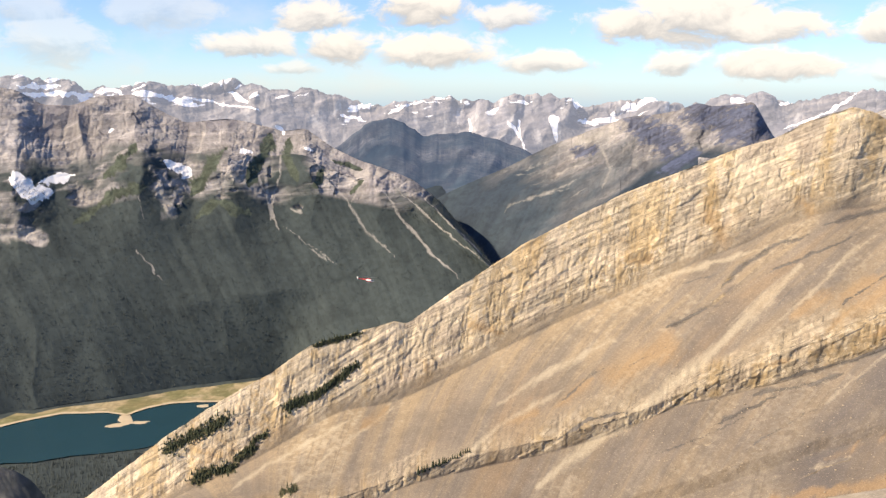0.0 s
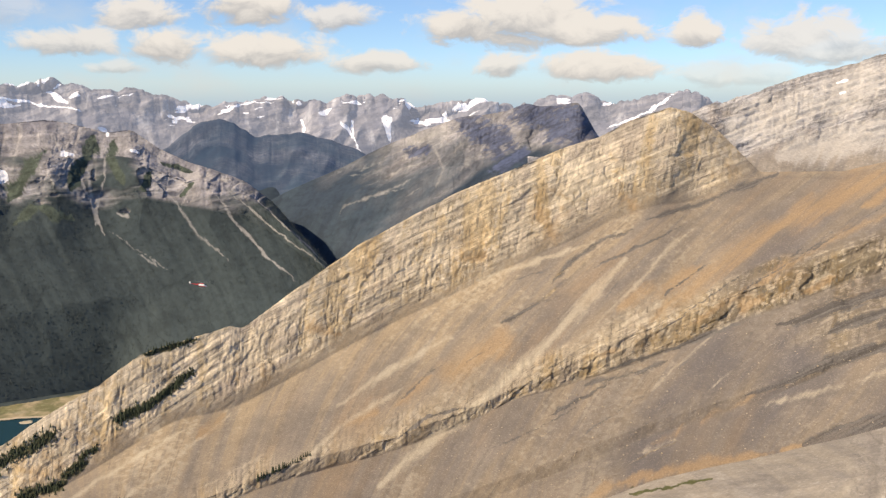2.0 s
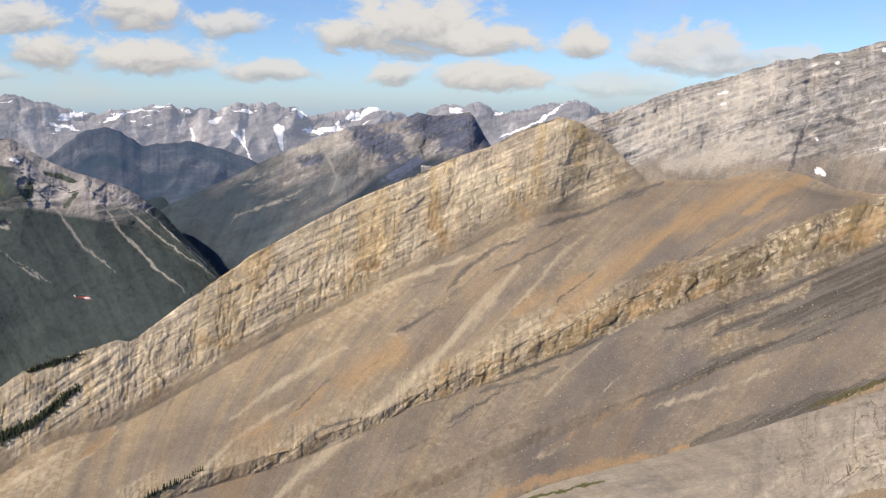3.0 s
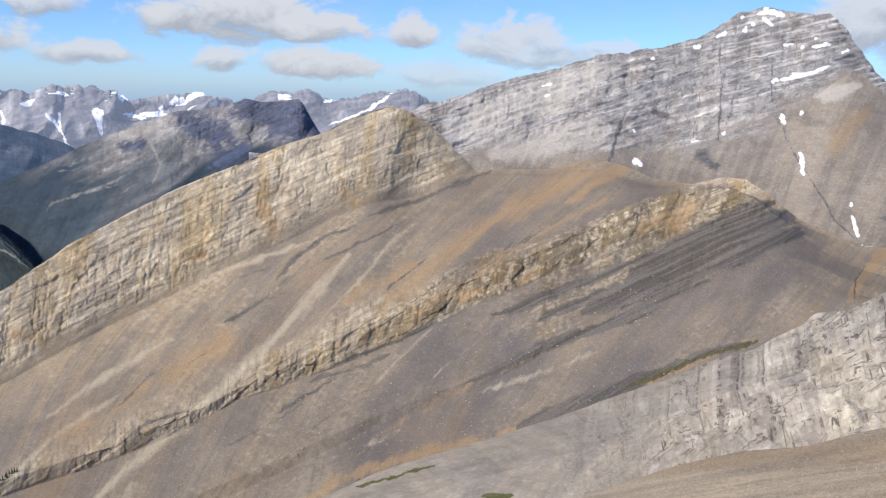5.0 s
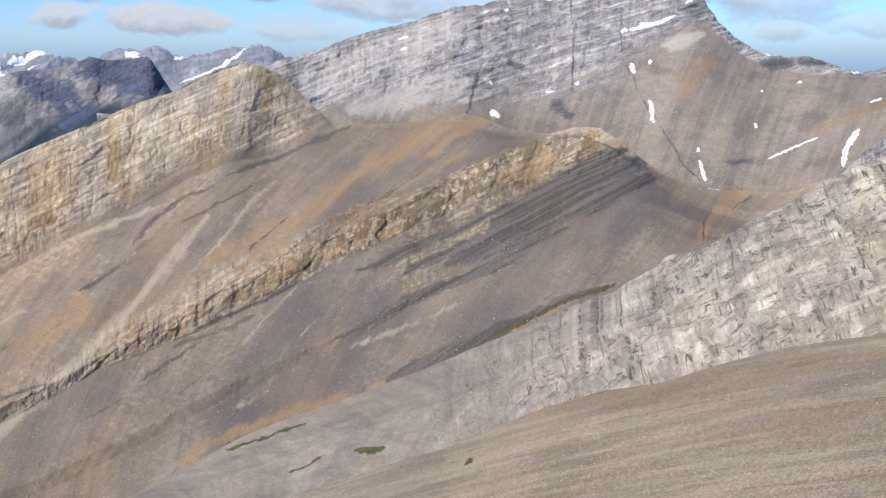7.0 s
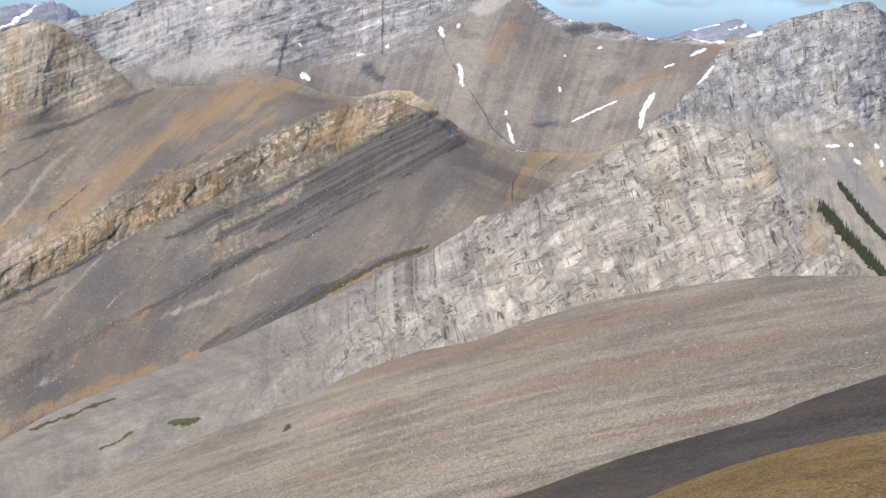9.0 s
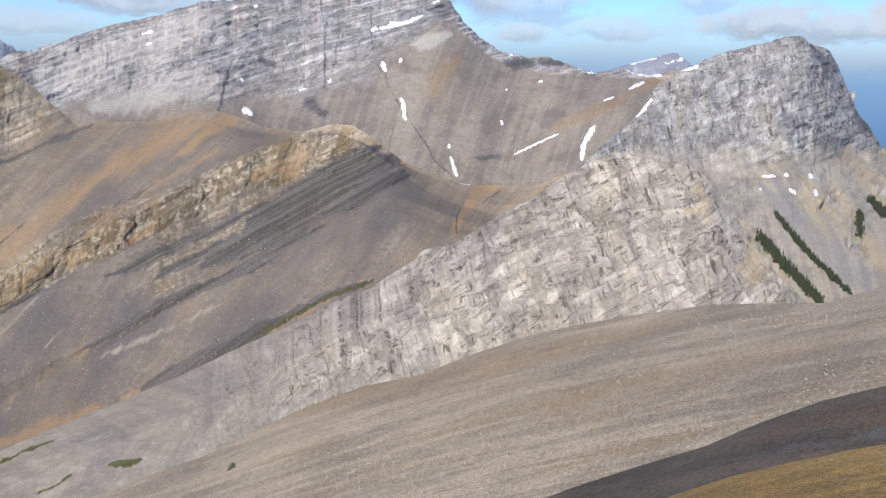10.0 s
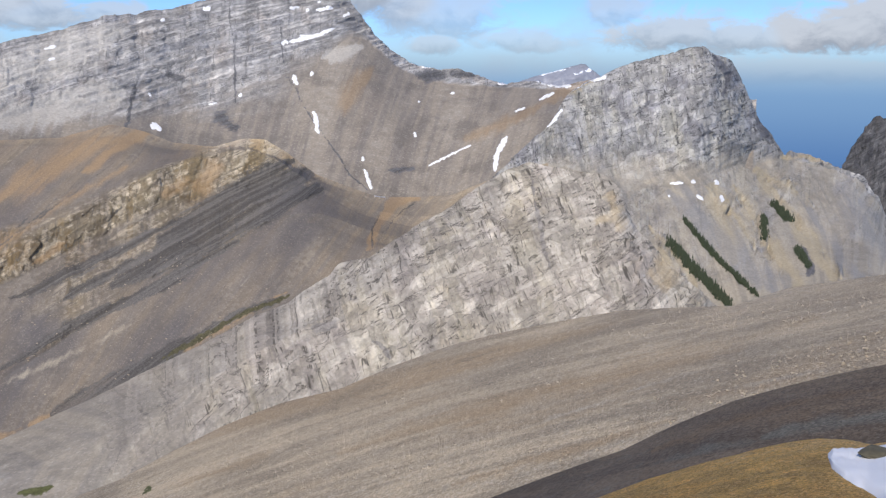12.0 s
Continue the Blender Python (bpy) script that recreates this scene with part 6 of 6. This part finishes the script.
def snow_ribbon(pts, half, names, seed, lift=0.6):
    """A snow patch that lies on the slope along a path of (bearing, height angle)."""
    path = np.array(pts)
    seg = np.hypot(*np.diff(path, axis=0).T)
    total = seg.sum()
    n = max(5, int(total / 0.06))
    s = np.linspace(0, total, n)
    cum = np.concatenate([[0], np.cumsum(seg)])
    cx, cy = np.interp(s, cum, path[:, 0]), np.interp(s, cum, path[:, 1])
    tx, ty = np.gradient(cx), np.gradient(cy)
    ln = np.hypot(tx, ty) + 1e-9
    nx, ny = -ty / ln, tx / ln
    taper = np.sqrt(np.clip(1 - (2 * s / total - 1) ** 4, 0.02, 1))
    across = np.linspace(-1, 1, 7)
    verts, far_d = [], []
    mid_hit = min((h for h in ((on_slope((k,), cx[n // 2], cy[n // 2] - low), k) for low in (0.0, 0.2, 0.4) for k in names) if h[0]), key=lambda h: h[0][2], default=None)
    if mid_hit is None:
        return None
    names = (mid_hit[1],)
    for i in range(n):
        for j, q in enumerate(across):
            wob = max(0.1, 1 + 1.1 * float(fbm(np.array([s[i] * 7 + seed * 3.7]), np.array([seed + (q > 0) * 7.0]), 4, 5, 0.65)[0]))
            off = q * half * 0.8 * taper[i] * wob
            hit = next(filter(None, (on_slope(names, cx[i] + nx[i] * off, cy[i] + ny[i] * off - 0.06 * low) for low in range(9))), None)
            if hit is None:
                return None
            up = lift * (1.0 if abs(q) < 0.9 and 0 < i < n - 1 else -0.35)
            verts.append(hit[0] + hit[1] * up)
            far_d.append(hit[2])
    med = float(np.median(far_d))
    faces = []
    for i in range(n - 1):
        for j in range(6):
            k = i * 7 + j
            quad = (k, k + 1, k + 8, k + 7)
            faces.append(quad)
    if max(far_d) - min(far_d) > med * 0.35:
        return None
    ob = new("snow_patch", mesh_of("snow_patch", verts, faces, snow_mat))
    return tagged(ob, "white old snow patch lying on the rocky slope", "snow patch", "snow patches on the slopes")


for i, (pts, half) in enumerate(SNOW):
    snow_ribbon(pts, half, ("grey_peak", "grey_horn", "banded_massif"), i)

# snow field on the summit slope, with a stone melting out of it
top_a, top_e = np.array(PATCH_TOP[0][0]).T
low_a, low_e = np.array(PATCH_FOOT[0][0]).T
verts, faces, NA, NR = [], [], 60, 26
for i in range(NR):
    for j in range(NA):
        q, r = j / (NA - 1) * 6, i / (NR - 1)
        a = np.interp(q, range(7), top_a) * (1 - r) + np.interp(q, range(7), low_a) * r
        e = np.interp(q, range(7), top_e) * (1 - r) + np.interp(q, range(7), low_e) * r
        e += 0.05 * float(fbm(np.array([q * 2.0]), np.array([r * 3.0]), 3, 77)[0])
        hit = on_slope(("ochre_knoll",), a, e)
        if hit is None:
            hit = on_slope(("ochre_knoll",), a, e - 0.35) or (Vector((80 * math.sin(radians(a)), 80 * math.cos(radians(a)), 80 * math.tan(radians(e)))), Vector((0, 0, 1)), 80)
        rim = min(r, 1 - r, j / (NA - 1), 1.0) * 8
        dip = 0.12 * float(fbm(np.array([q * 1.5]), np.array([r * 4.0]), 4, 78)[0])
        verts.append(hit[0] + Vector((0, 0, (0.45 + dip) * min(1.0, rim) - 0.08)))
for i in range(NR - 1):
    for j in range(NA - 1):
        k = i * NA + j
        faces.append((k, k + 1, k + NA + 1, k + NA))
tagged(new("snow_field", mesh_of("snow_field", verts, faces, snow_mat)), "smooth white snow field on the ochre slope", "snow field")


def stone_bm(radius, seed, squash=0.7):
    bm = bmesh.new()
    bmesh.ops.create_icosphere(bm, subdivisions=2, radius=1.0)
    rnd = random.Random(seed)
    off = Vector((rnd.uniform(0, 50), rnd.uniform(0, 50), rnd.uniform(0, 50)))
    for v in bm.verts:
        v.co *= radius * (1 + 0.4 * noise.noise(v.co * 1.3 + off) + 0.15 * noise.noise(v.co * 3.1 + off))
        v.co.z *= squash
    return bm


dark_stone_mat = plain_material("wet_stone", (0.10, 0.09, 0.06), 0.8, 0.3, 1.5, 0.0, 0.3)
spot_hit = on_slope(("ochre_knoll",), STONE[0][0][0][0], STONE[0][0][0][1] - 0.45)
if spot_hit:
    rock_ob = part("boulder", stone_bm(1.25, 5, 0.3), dark_stone_mat, None, "", False)
    rock_ob.location = spot_hit[0] + Vector((0, 0, 0.6))
    tagged(rock_ob, "dark stone melting out of the snow field", "boulder")

rubble_mat = plain_material("rubble", (0.37, 0.31, 0.23), 0.9, 0.3, 0.15, 0.0, 0.3)

# loose stones on the scree, in one piece
rng = np.random.default_rng(4)
proto = []
for k in range(6):
    bm = bmesh.new()
    bmesh.ops.create_icosphere(bm, subdivisions=1, radius=1.0)
    off = Vector((k * 9.1, k * 3.7, 1.0))
    for v in bm.verts:
        v.co *= 1 + 0.5 * noise.noise(v.co * 1.2 + off)
        v.co.z *= 0.7
    bm.verts.ensure_lookup_table()
    proto.append((np.array([v.co[:] for v in bm.verts]), np.array([[v.index for v in f.verts] for f in bm.faces])))
    bm.free()


def scatter(name, spots, sizes, shapes, mat, label, category, sink=0.2, stretch=None):
    """Many small pieces as one mesh of stuff."""
    vs, fs, base = [], [], 0
    for i, (p, sz) in enumerate(zip(spots, sizes)):
        co, fa = shapes[i % len(shapes)]
        ang = 2.4 * i
        c, s = math.cos(ang), math.sin(ang)
        q = np.stack([co[:, 0] * c - co[:, 1] * s, co[:, 0] * s + co[:, 1] * c, co[:, 2]], -1) * sz
        if stretch is not None:
            q[:, 2] *= stretch[i]
        vs.append(q + np.array(p) + np.array([0, 0, sink * sz]))
        fs.append(fa + base)
        base += len(co)
    co, fa = np.concatenate(vs), np.concatenate(fs)
    me = bpy.data.meshes.new(name)
    me.vertices.add(len(co))
    me.vertices.foreach_set("co", co.reshape(-1).astype(np.float32))
    me.loops.add(fa.size)
    me.loops.foreach_set("vertex_index", fa.reshape(-1).astype(np.int32))
    me.polygons.add(len(fa))
    me.polygons.foreach_set("loop_start", np.arange(0, fa.size, 3, dtype=np.int32))
    me.update(calc_edges=True)
    me.materials.append(mat)
    return tagged(new(name, me), label, category, kind="stuff")


def vertices_of(ob):
    co = np.zeros(len(ob.data.vertices) * 3, dtype=np.float32)
    ob.data.vertices.foreach_get("co", co)
    return co.reshape(-1, 3)


co = vertices_of(scree)
b_all = np.degrees(np.arctan2(co[:, 0], co[:, 1]))
pick = np.where((b_all > 24) & (b_all < 80))[0]
clump = fbm(co[pick, 0] / 30, co[pick, 1] / 30 + co[pick, 2] / 20, 4, 91)
prob = np.clip(0.15 + clump, 0.02, 1) ** 2
pick = rng.choice(pick, 6000, replace=False, p=prob / prob.sum())
jit = co[pick] + rng.normal(0, 0.5, (6000, 3)) * np.array([1, 1, 0])
scatter("scree_stones", jit, 0.10 + 0.42 * rng.random(6000) ** 5, proto, rubble_mat, "loose grey and tan stones on the scree", "stones", 0.1)
co = vertices_of(massif)
b_all, d_all = np.degrees(np.arctan2(co[:, 0], co[:, 1])), np.hypot(co[:, 0], co[:, 1])
e_all = np.degrees(np.arctan2(co[:, 2], d_all))
pick = np.where((b_all > 5) & (b_all < 48) & (e_all < -9) & (d_all < 1150))[0]
pick = rng.choice(pick, 1500, replace=False)
scatter("talus_stones", co[pick], 0.3 + 0.9 * rng.random(1500) ** 4, proto, rubble_mat, "loose stones on the talus below the cliffs", "stones", 0.1)


# ---- conifers ----
def fir_bm(seed, height=1.0, layers=7, sides=7):
    """A conifer crown of drooping, uneven tiers, one unit high."""
    rnd = random.Random(seed)
    vs, fs = [], []
    for k in range(layers):
        z0 = 0.1 + 0.84 * k / layers
        r = 0.2 * (1 - z0) ** 0.8 + 0.015
        tip = z0 + 0.26 * (1 - 0.4 * k / layers)
        base = len(vs)
        turn = rnd.uniform(0, 6)
        for i in range(sides * 2):
            a = turn + math.pi * i / sides
            rr = r * (rnd.uniform(0.85, 1.25) if i % 2 == 0 else rnd.uniform(0.4, 0.6))
            vs.append((rr * math.cos(a), rr * math.sin(a), z0 - (0.03 if i % 2 == 0 else -0.03)))
        vs.append((0, 0, min(tip, 1.0)))
        n = sides * 2
        for i in range(n):
            fs.append((base + i, base + (i + 1) % n, base + n))
    return np.array(vs), np.array(fs)


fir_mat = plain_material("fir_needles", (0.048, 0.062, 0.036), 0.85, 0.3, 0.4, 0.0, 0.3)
# Fir needles made bluer: haze over the far forest put into the colour.
forest_mat = plain_material("hazed_needles", (0.049, 0.064, 0.064), 0.9, 0.08, 0.02, 0.0, 0.0)
bark_mat = plain_material("fir_bark", (0.11, 0.085, 0.065), 0.9, 0.2, 2.0, 0.0, 0.4)
fir_shapes = [fir_bm(k) for k in range(4)]
low_firs = [fir_bm(k + 20, layers=3, sides=4) for k in range(4)]

fir = new("fir_tree")
cv, cf = fir_shapes[0]
crown = new("crown", mesh_of("crown", [tuple(7.0 * q for q in p) for p in cv], [tuple(int(i) for i in f) for f in cf], fir_mat, False))
crown.parent = fir
bm = bmesh.new()
bmesh.ops.create_cone(bm, cap_ends=True, segments=7, radius1=0.16, radius2=0.04, depth=4.0, matrix=Matrix.Translation((0, 0, 1.6)))
part("trunk", bm, bark_mat, fir)
tagged(fir, "small dark green fir on the rocky slope", "fir tree", "row of firs on the slope")
row_a, row_e = np.array(TREE_ROW[0][0]).T
placed = 0
for k in range(26):
    q = k / 25 * 3
    a = np.interp(q, range(4), row_a) + rng.uniform(-0.05, 0.05)
    e = np.interp(q, range(4), row_e) - rng.uniform(0.0, 0.12)
    hit = on_slope(("banded_massif",), a, e)
    if hit is None:
        continue
    tall = rng.uniform(0.55, 1.15)
    m = Matrix.LocRotScale(hit[0] - Vector((0, 0, 0.3)), Euler((0, 0, rng.uniform(0, 6))), None)
    if placed == 0:
        fir.matrix_world, one = m, fir
    else:
        one = copy_thing(fir, m)
    one.scale = (tall, tall, tall * rng.uniform(0.9, 1.2))
    placed += 1

# dwarf firs on the lower ridge and on the horn's ribs
spots, sizes = [], []
for pts, half in [q for q in GREEN if q[0][0][0] < 1.5]:
    p = np.array(pts)
    for k in range(int(260 * half * max(0.6, np.hypot(*np.diff(p, axis=0).T).sum()))):
        i = rng.integers(len(p) - 1)
        s = rng.random()
        a, e = p[i] * (1 - s) + p[i + 1] * s + rng.normal(0, half * 0.55, 2)
        hit = on_slope(("banded_massif",), a, e)
        if hit:
            spots.append(hit[0])
            sizes.append(rng.uniform(1.8, 5.5))
scatter("ridge_firs", spots, sizes, fir_shapes, fir_mat, "clumps of dark dwarf firs on the limestone ridge", "firs", -0.05)
spots, sizes = [], []
for pts, half in BRUSH:
    p = np.array(pts)
    for k in range(int(620 * half * np.hypot(*np.diff(p, axis=0).T).sum()) + 12):
        i = rng.integers(len(p) - 1)
        s = rng.random()
        a, e = p[i] * (1 - s) + p[i + 1] * s + rng.normal(0, half * 0.45, 2)
        hit = on_slope(("grey_horn",), a, e)
        if hit:
            spots.append(hit[0])
            sizes.append(rng.uniform(3.0, 8.0))
scatter("horn_firs", spots, sizes, fir_shapes, fir_mat, "strips of dark firs on the ribs of the horn", "firs", -0.05)
co = vertices_of(valley_side)
b_all, d_all = np.degrees(np.arctan2(co[:, 0], co[:, 1])), np.hypot(co[:, 0], co[:, 1])
rock_share = np.zeros(len(co) * 4, dtype=np.float32)
valley_side.data.attributes["bare"].data.foreach_get("color", rock_share)
cov = np.zeros(len(co) * 4, dtype=np.float32)
valley_side.data.attributes["cover"].data.foreach_get("color", cov)
pick = np.where((rock_share[0::4] < 0.25) & (cov[1::4] < 0.25) & (b_all > -26) & (d_all < 3760))[0]
pick = rng.choice(pick, 24000)
spots = co[pick] + rng.normal(0, 7, (24000, 3)) * np.array([1, 1, 0])
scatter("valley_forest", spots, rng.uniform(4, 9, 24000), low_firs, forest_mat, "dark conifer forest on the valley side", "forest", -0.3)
fa, fd = np.radians(rng.uniform(-26, -10, 8000)), rng.uniform(1700, 2760, 8000)
near_d = np.interp(np.degrees(fa), *list(zip(*sorted(SHORE_NEAR)))[:2])
ok = fd < near_d - 12
spots = np.stack([fd * np.sin(fa), fd * np.cos(fa), np.full(8000, -903.0)], -1)[ok]
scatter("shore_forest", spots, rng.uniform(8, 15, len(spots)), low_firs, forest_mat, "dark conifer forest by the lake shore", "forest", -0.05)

# ---- helicopter ----
red_paint = plain_material("red_paint", (0.50, 0.025, 0.03), 0.35, 0.03, 1.0, 0.0, 0.0, 0.5)
white_paint = plain_material("white_paint", (0.80, 0.80, 0.78), 0.35, 0.02, 1.0, 0.0, 0.0, 0.5)
glass_dark = plain_material("dark_canopy", (0.02, 0.025, 0.03), 0.08, 0.02, 1.0, 0.0, 0.0, 0.6)
grey_metal = plain_material("grey_metal", (0.20, 0.20, 0.21), 0.45, 0.05, 1.0, 0.6, 0.0)


def hull(stations, sides=16):
    """A body of rounded sections: (x, z of the middle, half width, half height)."""
    bm = bmesh.new()
    rings = []
    for x, zc, hw, hh in stations:
        rings.append([bm.verts.new((x, hw * math.cos(2 * math.pi * k / sides), zc + hh * math.sin(2 * math.pi * k / sides))) for k in range(sides)])
    for r0, r1 in zip(rings, rings[1:]):
        for k in range(sides):
            bm.faces.new((r0[k], r0[(k + 1) % sides], r1[(k + 1) % sides], r1[k]))
    bm.faces.new(rings[0])
    bm.faces.new(rings[-1][::-1])
    return bm


def box_bm(size, at=(0, 0, 0), turn=(0, 0, 0), bevel=0.02):
    bm = bmesh.new()
    bmesh.ops.create_cube(bm, size=1.0, matrix=pose(*at, *turn) @ Matrix.Diagonal((*size, 1)))
    bmesh.ops.bevel(bm, geom=bm.edges[:], offset=bevel, segments=1, affect="EDGES")
    return bm


def tube_bm(a, b, radius, sides=8):
    a, b = Vector(a), Vector(b)
    bm = bmesh.new()
    m = Matrix.Translation((a + b) / 2) @ (b - a).to_track_quat("Z", "Y").to_matrix().to_4x4()
    bmesh.ops.create_cone(bm, cap_ends=True, segments=sides, radius1=radius, radius2=radius, depth=(b - a).length, matrix=m)
    return bm


heli = new("helicopter")
part("fuselage", hull([(-2.2, 1.75, 0.35, 0.4), (-1.4, 1.6, 0.75, 0.75), (0.0, 1.45, 0.95, 0.9), (1.4, 1.4, 0.95, 0.88), (2.3, 1.3, 0.75, 0.7), (2.9, 1.15, 0.4, 0.4), (3.1, 1.1, 0.1, 0.12)]), white_paint, heli, "white painted cabin")
part("belly", hull([(-1.9, 1.15, 0.4, 0.3), (-0.8, 0.95, 0.85, 0.42), (1.3, 0.9, 0.9, 0.42), (2.5, 0.9, 0.5, 0.3)]), red_paint, heli, "red painted belly")
part("canopy", hull([(1.2, 1.75, 0.93, 0.52), (2.0, 1.6, 0.83, 0.52), (2.6, 1.4, 0.6, 0.4), (2.95, 1.25, 0.3, 0.2)]), glass_dark, heli, "dark glazed canopy")
part("engine_cowl", hull([(-1.9, 2.25, 0.3, 0.2), (-1.0, 2.4, 0.5, 0.4), (0.4, 2.4, 0.5, 0.38), (1.1, 2.2, 0.3, 0.2)]), red_paint, heli, "red engine cowl")
part("tail_boom", hull([(-7.2, 2.05, 0.14, 0.16), (-4.5, 1.95, 0.22, 0.26), (-1.8, 1.8, 0.4, 0.45)]), red_paint, heli, "red tail boom")
part("tail_fin", box_bm((0.8, 0.08, 1.7), (-7.3, 0, 2.5), (0, -25, 0)), white_paint, heli, "white tail fin")
part("stabiliser", box_bm((0.5, 2.2, 0.06), (-5.6, 0, 2.0)), red_paint, heli)
mast = part("rotor_mast", tube_bm((0, 0, 2.7), (0, 0, 3.3), 0.09), grey_metal, heli)
for k in range(3):
    a = 0.5 + k * 2 * math.pi / 3
    part("rotor_blade", box_bm((5.2, 0.28, 0.04), (2.75 * math.cos(a), 2.75 * math.sin(a), 3.25), (0, 0, math.degrees(a)), 0.01), grey_metal, heli)
for k in range(2):
    part("tail_rotor_blade", box_bm((0.1, 0.04, 0.9), (-7.2, 0.2, 2.2), (0, 40 + 90 * k, 0), 0.01), grey_metal, heli)
for side in (-1, 1):
    skid = part("skid", tube_bm((-1.6, side * 1.05, 0.08), (2.0, side * 1.05, 0.08), 0.05), grey_metal, heli)
    for x in (-0.9, 1.2):
        part("strut", tube_bm((x, side * 1.05, 0.08), (x, side * 0.6, 0.75), 0.04), grey_metal, skid)
ha, he = HELI[0][0][0]
ha, hd = ha + 0.22, 640.0
heli.location = (hd * math.sin(radians(ha)), hd * math.cos(radians(ha)), hd * math.tan(radians(he)) - 1.6)
heli.rotation_euler = (0, radians(4), radians(-ha - 8))
tagged(heli, "red and white helicopter flying over the valley", "helicopter")
